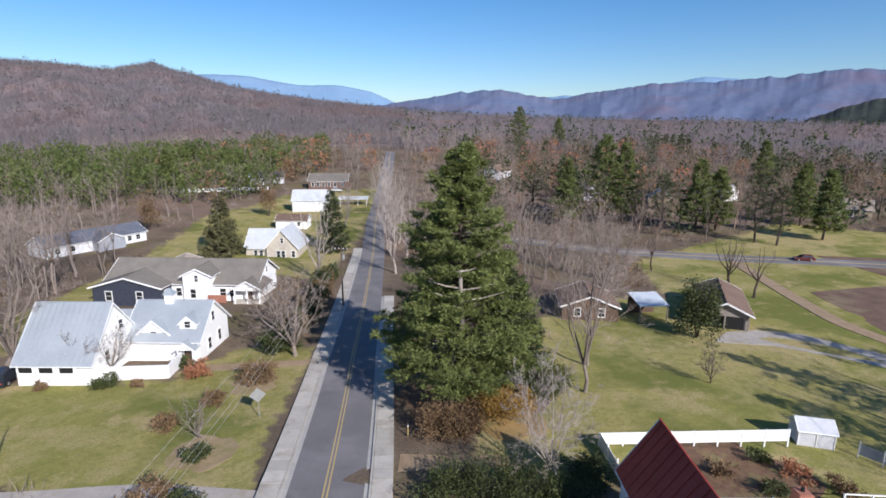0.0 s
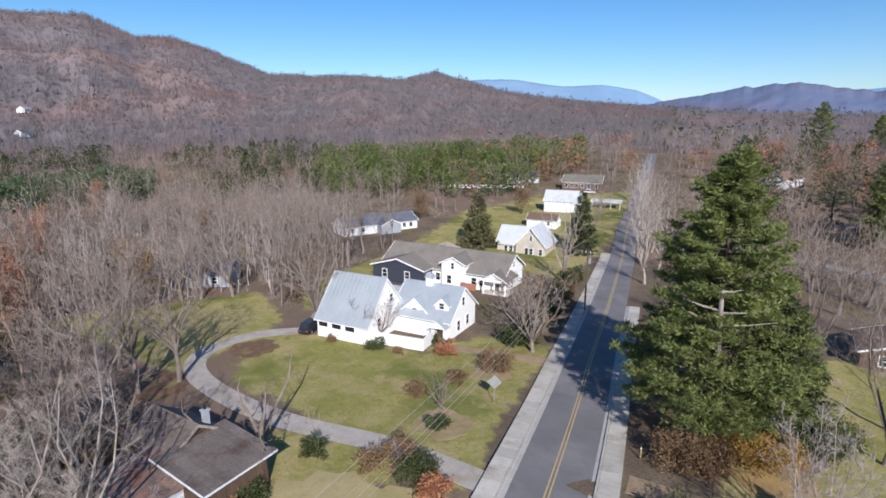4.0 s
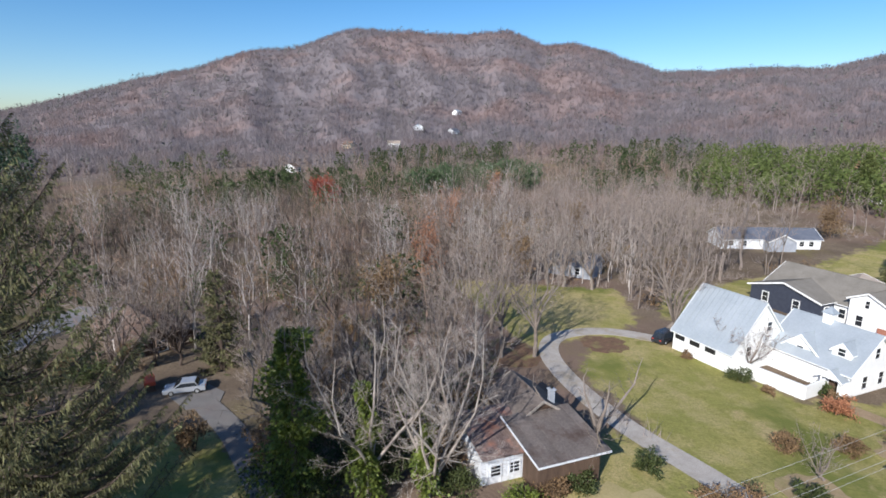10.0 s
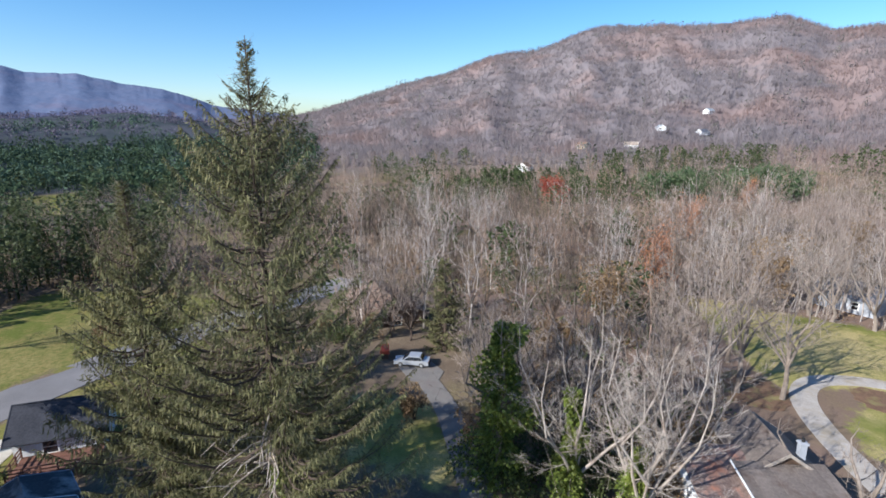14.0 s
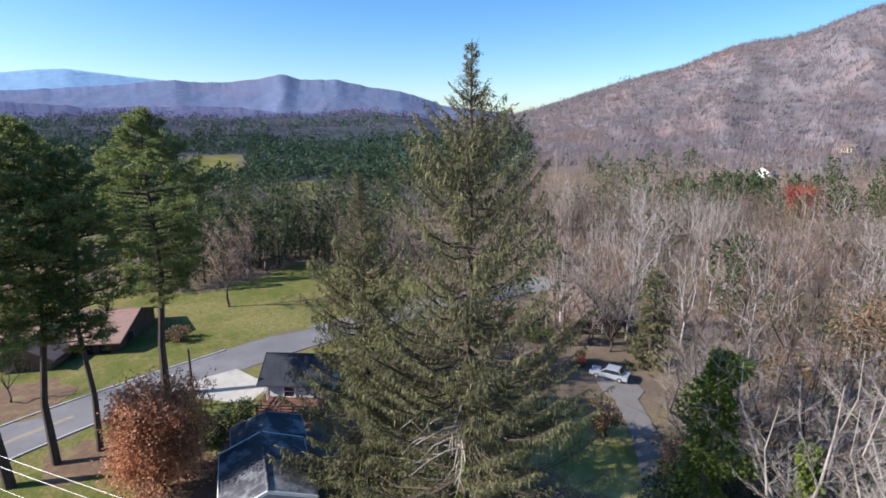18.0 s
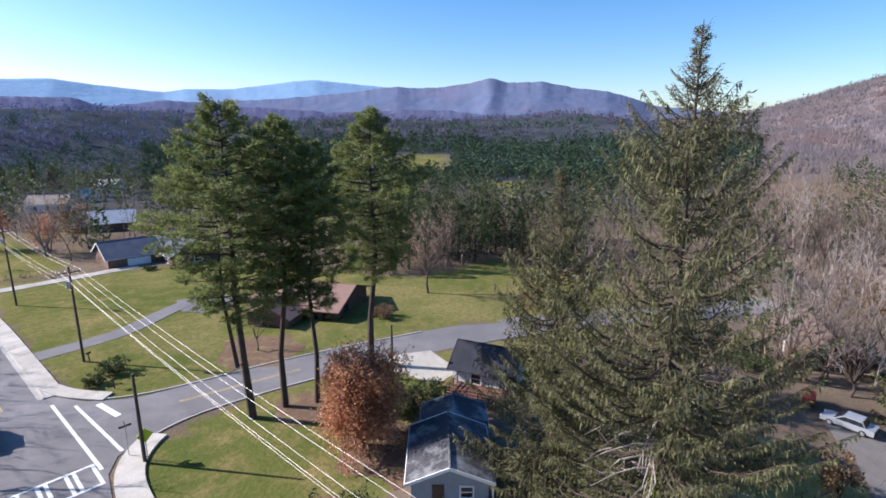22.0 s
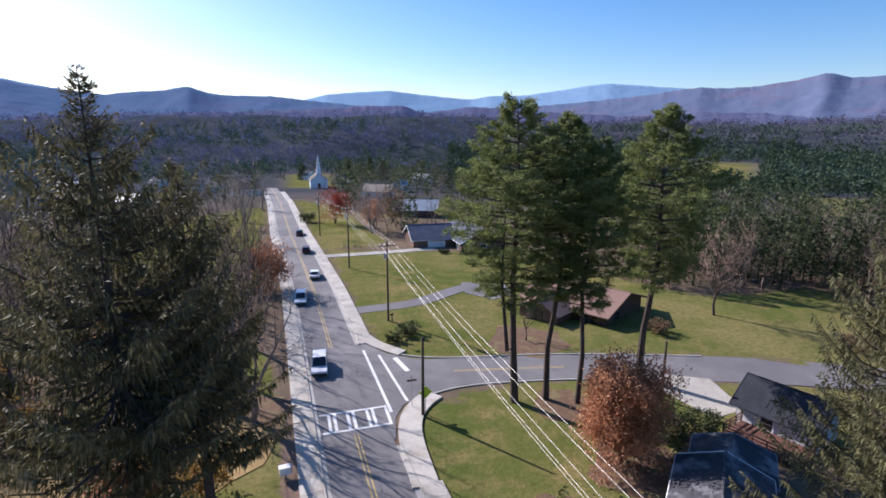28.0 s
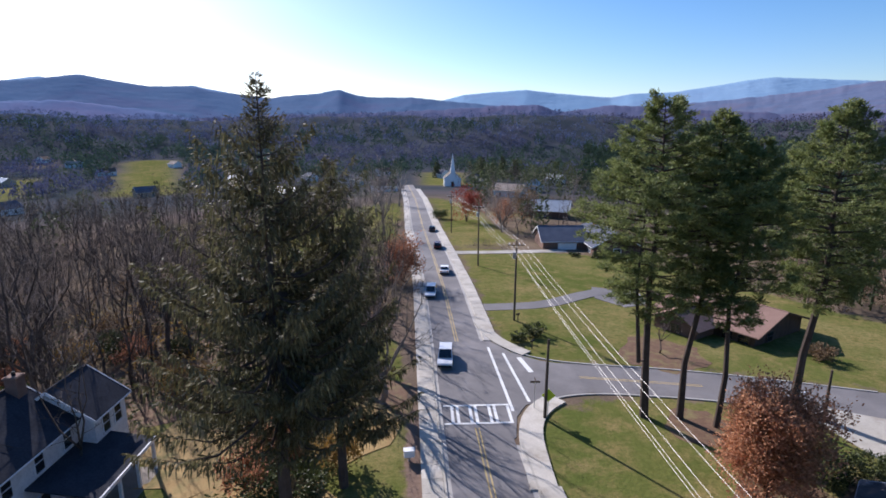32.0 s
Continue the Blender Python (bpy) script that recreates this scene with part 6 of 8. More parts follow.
for x in (-5.2, -1.8, 1.8, 5.2):
    for y in (-2.4, 2.4):
        part("post", Mesh().box((x, y, 1.1), (0.14, 0.14, 2.9)), WHITE, b)
b = house("brick_ranch_house", -52.5, 251, 2, "brick ranch house with white windows and a grey roof", "house")
gable(b, -9, 9, -4.5, 4.5, 3.4, 6.4, "x", BRICK, SHINGLE_TAUPE)
for x in (-7, -4.6, -2.2, 0.4, 3.2, 6.6):
    window(b, x, -4.5, 0.9, 1.3, 1.7)
b = house("grey_house", -95, 141, 62, "long low house with a grey roof", "house")
gable(b, -13, 13, -4.5, 4.5, 2.8, 5.0, "x", WHITE_OLD, SHINGLE_GREY)
gable(b, -2, 5, -7.5, 0, 2.7, 4.4, "y", GREY_WALL, SHINGLE_GREY)
for x in (-10.5, -7, 8, 10.5):
    window(b, x, -4.5, 0.9, 1.2, 1.3)
b = house("grey_house", -86, 262, 20, "pale house behind a white wall", "house")
gable(b, -8, 8, -4.5, 4.5, 3.0, 5.6, "x", WHITE_OLD, SHINGLE_GREY)
for x in (-5, -1.5, 2, 5.5):
    window(b, x, -4.5, 0.9, 1.2, 1.4)
w = thing("white_wall", -98, 240, gz(-98, 240), 14, "long low white wall along the field edge", "wall")
part("wall_panel", Mesh().box((0, 0, 0.8), (38, 0.2, 1.8)), WHITE, w)
part("gate_pier", Mesh().box((-19.6, 0, 1.1), (1.6, 1.2, 2.6)), WHITE, w)
b = house("grey_house", -92, 74, 30, "small pale house among trees", "house")
gable(b, -5, 5, -3.5, 3.5, 2.8, 5.0, "x", GREY_WALL, SHINGLE_GREY, trim=GREY_WALL)
window(b, 2, -3.5, 0.9, 1.0, 1.3)

# east side
b = house("wooden_cottage", 26.5, 89.5, -6, "low dark wooden cottage with a brown shingle roof", "house")
gable(b, -4.2, 5.2, -4.4, 4.4, 2.6, 4.4, "y", WOOD_DARK, SHINGLE_BROWN)
for x, y, d in ((-1.6, -4.4, "S"), (2.4, -4.4, "S"), (-4.2, 0, "W")):
    window(b, x, y, 0.9, 1.0, 1.4, d)
b = house("lean_to_shed", 37.2, 87.2, 4, "open lean-to shed with a pale metal roof and clutter below", "shed")
part("roof_sheet", Mesh().slab([(-2.6, -2.4, 2.9), (2.6, -2.4, 2.9), (2.6, 3.0, 3.7), (-2.6, 3.0, 3.7)], 0.12), material("bright_tin_sheet", (0.45, 0.49, 0.53), (0.6, 0.64, 0.67), 0.6, 0.45, 0.1, fine=5), b)
for x in (-2.4, 2.4):
    for y, h in ((-2.2, 3.1), (2.8, 3.8)):
        part("post", Mesh().box((x, y, h / 2 - 0.2), (0.16, 0.16, h)), WOOD_GREY, b)
part("back_wall", Mesh().box((0, 2.7, 1.4), (4.8, 0.12, 3.4)), WOOD_DARK, b)
b = house("open_garage", 50.4, 88.5, -22, "wooden garage with a brown roof and an open front", "garage")
gable(b, -3.6, 3.6, -7.5, 7.5, 2.9, 4.5, "y", WOOD_GREY, SHINGLE_BROWN, over=0.6)
part("opening", Mesh().box((0, -7.5, 1.2), (5.4, 0.16, 2.2)), DARK, b, "dark open front")
for x in (-3.4, 0, 3.4):
    part("post", Mesh().box((x, -7.9, 1.2), (0.2, 0.2, 2.9)), WOOD_GREY, b)
b = house("red_roofed_house", 17, 26.5, 0, "house with a deep red metal roof and white walls", "house", -0.6)
gable(b, -2.5, 2.5, -7, 7.2, 5.6, 9.2, "y", WHITE, RED_ROOF, over=0.35)
gable(b, 2.5, 8.2, -4, 6.6, 3.4, 5.2, "x", WHITE, SHINGLE_TAN, over=0.3)
part("porch_roof", Mesh().slab([(-2.9, -1.0, 5.3), (-2.9, 4.6, 5.3), (-4.6, 4.6, 4.6), (-4.6, -1.0, 4.6)], 0.12), PINK_ROOF, b)
for y in (-0.8, 4.4):
    part("porch_post", Mesh().box((-4.4, y, 2.1), (0.18, 0.18, 5.0)), WHITE, b)
chimney(b, 10.2, 6.4, -0.6, 4.4, 0.9)
for x in (-1.2, 1.2):
    window(b, x, 7.2, 2.6, 0.9, 1.4, "N")
for k in range(17):
    y0 = -6.8 + k * 0.86
    part("roof_seam", Mesh().slab([(-0.05, y0, 9.43), (-0.05, y0 + 0.06, 9.43), (-2.8, y0 + 0.06, 5.36), (-2.8, y0, 5.36)], 0.07), RED_ROOF, b)

# old shed beside the gravel drive
FELT_OLD = material("weathered_grey_brown_felt", (0.1, 0.083, 0.075), (0.185, 0.155, 0.14), 0.5, 0.9, 0.3, fine=5, vary=0.12, stain=(0.08, 0.055, 0.045), stain_scale=0.45)
b = house("old_shed", -36, 24.8, -4, "derelict shed with rusty tin roofs and peeling white walls", "shed", -0.7)
part("wall", Mesh().box((2.9, 1.2, 0.9), (5.6, 6.0, 3.4)), WOOD_DARK, b)
for k in range(8):
    y = -2.1 + k * 0.88
    part("roof_sheet", Mesh().slab([(6.2, y, 2.95 + 0.02 * (k % 2)), (6.2, y + 0.9, 2.95 + 0.02 * (k % 2)), (-0.6, y + 0.9, 3.75 + 0.02 * (k % 2)), (-0.6, y, 3.75 + 0.02 * (k % 2))], 0.06), FELT_OLD, b, "brown felt roof sheet")
part("fascia", Mesh().box((6.24, 1.4, 2.88), (0.06, 7.1, 0.16)), WHITE_OLD, b)
part("fascia", Mesh().slab([(6.2, -2.2, 3.03), (6.2, -2.12, 3.03), (-0.6, -2.12, 3.83), (-0.6, -2.2, 3.83)], 0.15), WHITE_OLD, b)
gable(b, -6.4, -0.4, -0.6, 4.6, 3.0, 4.7, "x", WOOD_DARK, FELT_OLD, over=0.35, trim=WOOD_GREY)
part("wall", Mesh().box((0.9, -3.4, 0.9), (4.4, 4.8, 3.2)), WHITE_OLD, b, "peeling white boarded wall")
for k in range(7):
    y = -5.7 + k * 0.76
    part("roof_sheet", Mesh().slab([(3.35, y, 2.5 + 0.03 * (k % 2)), (3.35, y + 0.78, 2.5 + 0.03 * (k % 2)), (-3.2, y + 0.78, 3.5 + 0.03 * (k % 2)), (-3.2, y, 3.5 + 0.03 * (k % 2))], 0.05), RUSTY, b, "rusty streaked tin sheet")
window(b, 3.1, -4.4, 0.7, 0.9, 1.0, "E", WHITE_OLD, 2)
window(b, 3.1, -2.6, 0.7, 0.9, 1.0, "E", WHITE_OLD, 2)
for y in (-5.1, -3.9, -2.7):
    part("board_batten", Mesh().box((3.13, y, 0.9), (0.05, 0.07, 3.0)), WHITE_OLD, b)
chimney(b, -1.4, 3.6, 0, 5.2, 0.5, GREY_WALL)

SHINGLE_DARK = material("dark_shingle", (0.03, 0.032, 0.04), (0.06, 0.062, 0.075), 0.6, 0.9, 0.3, fine=6, spec=0.04)
b = house("hidden_house", -86, -11, 25, "dark-roofed house half hidden by the old spruces", "house", -3.2)
gable(b, -7, 7, -4.5, 4.5, 2.6, 4.6, "x", WOOD_DARK, SHINGLE_BROWN, over=0.6, trim=WOOD_DARK)
for x in (-4.5, -1, 3.5):
    window(b, x, 4.5, 0.9, 1.2, 1.4, "N")
window(b, 7, 0, 0.9, 1.2, 1.4, "E")
# red object of unknown kind, its stack and cover are made up
b = house("red_covered_stack", -66.4, -8.6, 10, "unidentified red object built as a covered stack", "stack")
part("log_stack", Mesh().box((0, 0, 0.55), (2.2, 1.0, 1.3)), WOOD_DARK, b)
part("tarpaulin", Mesh().slab([(-1.2, -0.6, 1.35), (0, -0.6, 1.55), (1.2, -0.6, 1.35), (1.25, 0.6, 1.35), (0, 0.65, 1.6), (-1.2, 0.6, 1.35)], 0.5), material("red_tarpaulin", (0.42, 0.06, 0.03), (0.55, 0.1, 0.05), 1.2, 0.5, 0.2, fine=5), b)

# south side
b = house("black_roofed_garage", -28.0, -27.2, 135, "low garage with painted sun patches on black shingle roofs and white trim", "garage", -0.4)
gable(b, -3.0, 3.0, -3.6, 3.6, 2.5, 3.7, "y", GREY_WALL, SHINGLE_BLACK, over=0.45, trim=WHITE)
gable(b, -2.2, 3.4, 3.6, 8.0, 2.2, 3.1, "y", GREY_WALL, SHINGLE_BLACK, over=0.35, trim=GREY_WALL)
door(b, -0.9, -3.6, 0.1, 0.95, 2.0, "S", WOOD_DARK)
window(b, 1.3, -3.6, 1.0, 0.9, 0.9, "S")
window(b, 3.0, 0.4, 1.0, 0.9, 0.9, "E")
for y in (-3.9, -1.4):
    part("porch_post", Mesh().box((3.3, y, 1.1), (0.12, 0.12, 2.8)), WHITE, b)
b = house("white_cabin", -43.4, -35.6, 20, "small white cabin with a black roof and a red timber deck", "cabin", -0.4)
gable(b, -2.6, 2.6, -3.4, 3.4, 2.7, 4.6, "y", WHITE_OLD, SHINGLE_DARK, over=0.5, trim=SHINGLE_DARK)
window(b, 2.6, -0.6, 1.0, 1.1, 1.2, "E")
window(b, 0.8, 3.4, 1.0, 1.0, 1.2, "N")
deck_wood = material("red_stained_deck", (0.11, 0.05, 0.035), (0.19, 0.095, 0.07), 1.5, 0.8, 0.2, fine=9, vary=0.15)
for k in range(12):
    part("deck_board", Mesh().box((2.8 + 0.3 * k, 0.4, 0.95), (0.28, 6.4, 0.05)), deck_wood, b)
for x, y in [(6.3, -2.7 + 1.24 * k) for k in range(6)] + [(2.9 + 1.13 * k, s) for k in range(3) for s in (-2.7, 3.5)]:
    part("rail_post", Mesh().box((x, y, 0.9), (0.11, 0.11, 2.2)), deck_wood, b)
for z in (1.35, 1.65, 1.98):
    part("rail", Mesh().box((6.3, 0.4, z), (0.08, 6.4, 0.1)), deck_wood, b)
    for s in (-2.7, 3.5):
        part("rail", Mesh().box((4.6, s, z), (3.5, 0.08, 0.1)), deck_wood, b)
SHINGLE_RUST = material("reddish_brown_shingle", (0.24, 0.15, 0.12), (0.32, 0.21, 0.17), 0.4, 0.9, 0.3, fine=6, spec=0.04)
b = house("brown_house", -47.8, -66.6, 31, "dark brown house with broad brown shingle roofs", "house", -0.8)
gable(b, -6.2, 6.2, -15, -0.9, 2.5, 4.5, "y", WOOD_DARK, SHINGLE_RUST, over=0.9, trim=WOOD_DARK)
gable(b, 4.0, 10.5, -13, -6.5, 2.4, 4.0, "x", BRICK, SHINGLE_RUST, over=0.8, trim=WOOD_DARK)
for y in (-4.6, -2.4):
    window(b, 6.2, y, 0.7, 1.4, 1.3, "E", WOOD_DARK)
window(b, 10.5, -9.7, 0.8, 1.4, 1.2, "E", WOOD_DARK)
window(b, 2.5, -0.9, 0.8, 1.6, 1.3, "N", WOOD_DARK)
b = house("slate_roofed_house", -38.5, -128.5, 0, "brick ranch house with slate grey roofs and a white garage door", "house", -1.8)
gable(b, -10.5, 0.6, -11, 8.2, 2.9, 6.0, "y", BRICK, SHINGLE_GREY, over=0.7)
gable(b, 0.4, 11.2, -8.6, 1.8, 2.9, 5.6, "x", BRICK, SHINGLE_GREY, over=0.6)
gd = door(b, 5.2, 1.8, 0.0, 4.6, 2.3, "N", WHITE)
window(b, -5, 8.2, 0.8, 1.6, 1.4, "N")
window(b, 0.6, 5, 0.8, 1.5, 1.4, "E")
chimney(b, -4.0, -6, 4, 7.2, 0.8)
b = house("pale_roofed_house", -42, -190, -20, "low house with a pale metal roof", "house")
gable(b, -8, 8, -6, 6, 3, 5.8, "x", BRICK, METAL_ROOF, over=0.8)
window(b, 0, 6, 0.9, 1.4, 1.4, "N")

# two-storey white house to the southeast
b = house("white_colonial_house", 31, -36, 0, "two-storey white house with dark roofs and porch", "house", -0.6)
gable(b, -3.8, 2.4, -6.8, -2.6, 6.3, 8.5, "y", WHITE_OLD, SHINGLE_DARK, over=0.4)
gable(b, -2.4, 6.0, -2.6, 9.0, 6.3, 9.0, "y", WHITE_OLD, SHINGLE_DARK, over=0.4)
part("porch_roof", Mesh().slab([(-2.4, 3.2, 4.2), (-2.4, -2.6, 4.2), (-3.8, -4.4, 4.0), (-7.4, -4.4, 3.4), (-7.4, 3.2, 3.4)], 0.14), SHINGLE_DARK, b)
part("porch_fascia", Mesh().box((-7.4, -0.6, 3.3), (0.12, 7.8, 0.26)), WHITE_OLD, b)
for y in (-4.2, -1.8, 0.6, 3.0):
    part("porch_post", Mesh().box((-7.2, y, 1.5), (0.22, 0.22, 3.7)), WHITE_OLD, b)
part("porch_floor", Mesh().box((-5.0, -0.6, 0.2), (5.2, 7.6, 0.7)), WOOD_GREY, b)
for y in (-1.4, 1.6, 4.6, 7.2):
    window(b, -2.4, y, 4.5, 0.9, 1.5, "W", WHITE_OLD)
    window(b, -2.4, y, 1.1, 0.9, 1.7, "W", WHITE_OLD)
for y in (-5.6, -4.0):
    window(b, -3.8, y, 4.3, 0.9, 1.5, "W", WHITE_OLD)
chimney(b, 1.2, -2.0, 5, 10.2, 0.9, BRICK)
chimney(b, 0.6, 3.4, 5, 10.4, 0.9, BRICK)

# church and far houses
b = house("church", -13.4, -330, 0, "white church with a slender steeple", "church")
gable(b, -5, 5, -9, 9, 5, 9, "y", WHITE, SHINGLE_TAUPE)
part("tower", Mesh().box((0, 7.6, 5), (2.6, 2.6, 11)), WHITE, b)
part("spire", Mesh().tube((0, 7.6, 10.5), (0, 7.6, 20), 1.4, 0.05, 8), WHITE, b)
part("church_door", Mesh().box((0, 9.25, 1.6), (1.6, 0.1, 3.2)), WOOD_DARK, b)
rh = np.random.default_rng(5)
FAR_SPOTS = [(-40, -262), (-58, -300), (-30, -370), (25, -290), (48, -330), (70, -260), (-10, -420), (40, -460), (120, -330), (150, -420), (90, -400), (268, -440), (265, -560), (-90, -380), (175, -328), (440, -619), (366, -559), (344, -437), (211, -262), (300, -500), (395, -600),
             (-725, 345), (-640, 300), (-560, 140), (-590, 200), (-640, 250), (-330, 330), (-420, 60), (66, 230), (90, 215), (120, 230), (30, 280), (150, 190)]
for i, (x, y) in enumerate(FAR_SPOTS):
    roof = (SHINGLE_TAN, METAL_ROOF, SHINGLE_GREY, SHINGLE_BROWN)[i % 4]
    b = house("far_house", x, y, rh.random() * 180, "distant house with a pale roof among trees", "house")
    w_, d_ = 5 + 3 * rh.random(), 4 + rh.random()
    gable(b, -w_, w_, -d_, d_, 3.4, 6.4, "x", (WHITE, WHITE_OLD, TAN_WALL)[i % 3], roof)
    for s in (-0.5, 0.1, 0.6):
        window(b, w_ * s, -d_, 0.9, 1.2, 1.5)
        window(b, w_ * s, d_, 0.9, 1.2, 1.5, "N")

# ---- drives, markings and yards ----
def blob(x, y, r, h, mat, name, label, seed=0, n=22):
    """A patch of ground cover with an uneven round edge."""
    rng = np.random.default_rng(seed)
    a = np.arange(n) * 2 * math.pi / n
    rr = r * (0.8 + 0.35 * rng.random(n))
    return patch([(x + q * math.cos(t), y + q * math.sin(t)) for t, q in zip(a, rr)], h, mat, name, label)


def drive(name, pts, width, mat, label, h=0.05, step=1.5):
    return structure(name, strip(along(pts, step), -width / 2, width / 2, h, 0.3), mat, label)


drive("drive_gravel", [(-12, 36.5), (-18, 37.4), (-24, 38.3), (-35.5, 37.2), (-41, 37.6), (-48, 38.8), (-56, 41.2), (-61.5, 46), (-60.5, 55), (-53, 60.5)], 2.8, GRAVEL, "grey gravel drive curving past the lawn")
drive("drive_farmhouse", [(-14, 66.5), (-21, 65.6), (-27, 64.6), (-31.5, 64.2)], 2.0, DIRT, "narrow earth drive with two wheel tracks")
drive("drive_black", [(-11, 5), (-25, 4.4), (-34, 2.9), (-40.2, 2), (-51.5, 0.2), (-60, -2.8)], 2.7, ASPHALT_DARK, "black asphalt drive to a parked car")
patch([(-58.5, -4.4), (-58, -1.2), (-61.5, -0.4), (-65, -2.2), (-66.2, -5.4), (-63, -6.4)], 0.07, ASPHALT_DARK, "parking_pad", "worn asphalt parking pad")
drive("drive_lawn", [(-7, -80.6), (-13, -81), (-18.6, -82), (-25, -87), (-30.6, -90)], 3.2, ASPHALT, "grey drive across the lawn")
patch([(-29, -92.5), (-36.5, -89.5), (-35.5, -82.5), (-31, -80.8), (-27.5, -85.5)], 0.07, ASPHALT, "gravel_pad", "grey asphalt parking pad on the lawn")
drive("drive_south", [(-5.5, -121.6), (-14, -122.2), (-25, -123.5), (-33, -125)], 3.0, CONCRETE, "pale concrete drive")
patch([(-36.4, -49.4), (-40, -48.4), (-44.3, -46.2), (-43.4, -42.5), (-43, -39.6), (-38.4, -39.0), (-37.6, -43)], 0.06, CONCRETE, "concrete_pad", "bright concrete parking pad")
patch([(43, 75.4), (47, 79.6), (52, 80.4), (58.6, 78.6), (64.9, 71.5), (75, 60), (70, 57), (62.6, 66), (58, 69.6), (51, 74)], 0.06, GRAVEL, "yard_gravel", "worn gravel yard before the garage")
drive("drive_track", [(76, 134), (73.6, 119), (70, 97), (68.4, 84), (72, 70), (86, 50)], 3.0, DIRT, "pale dirt track along the field")
patch([(99, 134), (150, 126), (190, 118), (190, 104), (150, 106), (102, 113)], 0.05, SOIL, "field_upper", "brown tilled garden plot")
patch([(76, 102.5), (95, 107.5), (150, 97), (170, 80), (120, 66), (86, 71), (73, 79)], 0.05, SOIL, "field_lower", "brown tilled garden plot")
for i, (x, y, r) in enumerate(((-29, -62.5, 5.5), (5, 55, 8.0), (-55.5, 51, 3.4), (-27, -33, 5.0), (-17, -30.5, 2.6), (-25, -45.5, 3.2), (12, -52, 9), (27, 40, 7.5), (32, -36, 6), (22, -60, 14), (-58, 36, 5))):
    blob(x, y, r, 0.03, MULCH, "leaf_bed", "bed of fallen brown leaves", 40 + i)
STRAW = material("dry_straw_grass", (0.29, 0.245, 0.11), (0.42, 0.335, 0.175), 0.6, 0.95, 0.5, fine=6, stain=(0.24, 0.22, 0.08), stain_scale=0.3)
BED_PALE = material("pale_brown_leaf_litter", (0.25, 0.185, 0.105), (0.36, 0.27, 0.16), 0.8, 0.95, 0.5, fine=6, stain=(0.22, 0.19, 0.075), stain_scale=0.5)
blob(-21.6, 59.4, 2.8, 0.03, BED_PALE, "pale_leaf_bed", "thin bed of pale brown leaves round the shrubs", 75)
blob(-21.5, 44.2, 3.2, 0.03, BED_PALE, "pale_leaf_bed_lawn", "thin bed of pale brown leaves round a small tree", 76)
GOLD_LITTER = material("golden_fallen_leaves", (0.26, 0.165, 0.065), (0.4, 0.28, 0.12), 0.8, 0.95, 0.6, fine=7, stain=(0.16, 0.14, 0.05), stain_scale=0.4)
for i, (x, y, r) in enumerate(((14, -34, 6.5), (7, -30, 4.5), (19, -44, 7.5), (9, -46, 5.5), (8.5, 49.5, 3.6))):
    blob(x, y, r, 0.05 + 0.004 * i, GOLD_LITTER, "golden_leaf_bed", "golden fallen leaves on thin grass", 80 + i)
blob(-23.5, 27.5, 6.0, 0.03, STRAW, "straw_patch", "dry pale unmown grass", 71)
blob(-17.5, 31.0, 3.2, 0.034, STRAW, "straw_patch_small", "dry pale unmown grass", 72)
patch([(-2.4, 40.6), (4, 41.2), (9, 42.2), (9, 43.4), (3, 43.2), (-2.4, 43.4)], 0.04, DIRT, "dirt_apron", "bare dirt path by the sidewalk")
patch([(-5.5, -42), (-7.3, -44), (-7.9, -47.5), (-9.2, -49.8), (-12.6, -51.4), (-16.5, -52.2), (-16.5, -59.2), (-12.9, -60.4), (-9.6, -63), (-7.4, -66.6), (-5.5, -70), (-4.2, -56)], 0.062, ASPHALT, "junction", "asphalt of the road junction", 0.3)


def mark(p, q, width, name, h=0.075, mat=PAINT_WHITE):
    p, q = np.array(p, float), np.array(q, float)
    d = (q - p) / np.linalg.norm(q - p)
    s = np.array((d[1], -d[0])) * width / 2
    pts = [(*(c), gz(*c) + h) for c in (p - s, p + s, q + s, q - s)]
    return structure(name, Mesh().slab(pts[::-1], 0.01), mat, "white painted road marking")


mark((-6.9, -64.6), (-7.7, -48.6), 0.32, "road_mark_stop")
mark((-8.6, -62.7), (-9.7, -50.4), 0.32, "road_mark_give_way")
mark((-10.4, -61.4), (-11.2, -57.3), 0.62, "road_mark_bar")
mark((-0.6, -49.7), (-7.4, -49.9), 0.28, "crosswalk_edge_south")
mark((-0.7, -46.3), (-7.4, -46.5), 0.28, "crosswalk_edge_north")
for i, x in enumerate((-1.5, -2.05, -3.35, -3.9, -5.3, -5.85, -7.25)):
    mark((x, -49.7), (x - 0.05, -46.4), 0.3, "crosswalk_bar")

# sidewalks of single slabs
CORNER = along([(-8.6, -36.5), (-8.75, -44.2), (-9.4, -47.7), (-11.1, -49.9), (-13.0, -51.0)], 0.5)
CORNER_S = along([(-6.6, -74), (-7.4, -68.5), (-8.9, -65.2), (-11.5, -62.4)], 0.5)
for nm, line, w0 in (("sidewalk_corner", CORNER, 1.4), ("sidewalk_corner_south", CORNER_S, 0.9)):
    structure(nm, strip(line, -w0, 0.85, 0.2, 0.35), CONCRETE, "pale concrete sidewalk rounding the corner")
KERB_N = along([(-7.9, -43), (-8.1, -47.2), (-9.6, -49.9), (-12.8, -51.6), (-17, -52.3), (-28, -50.6), (-38, -47.8)], 0.8)
KERB_S = along([(-7.0, -68), (-8.6, -64.2), (-12.3, -60.9), (-18, -59.4), (-28, -57.8), (-37, -55.2), (-48, -51.6)], 0.8)
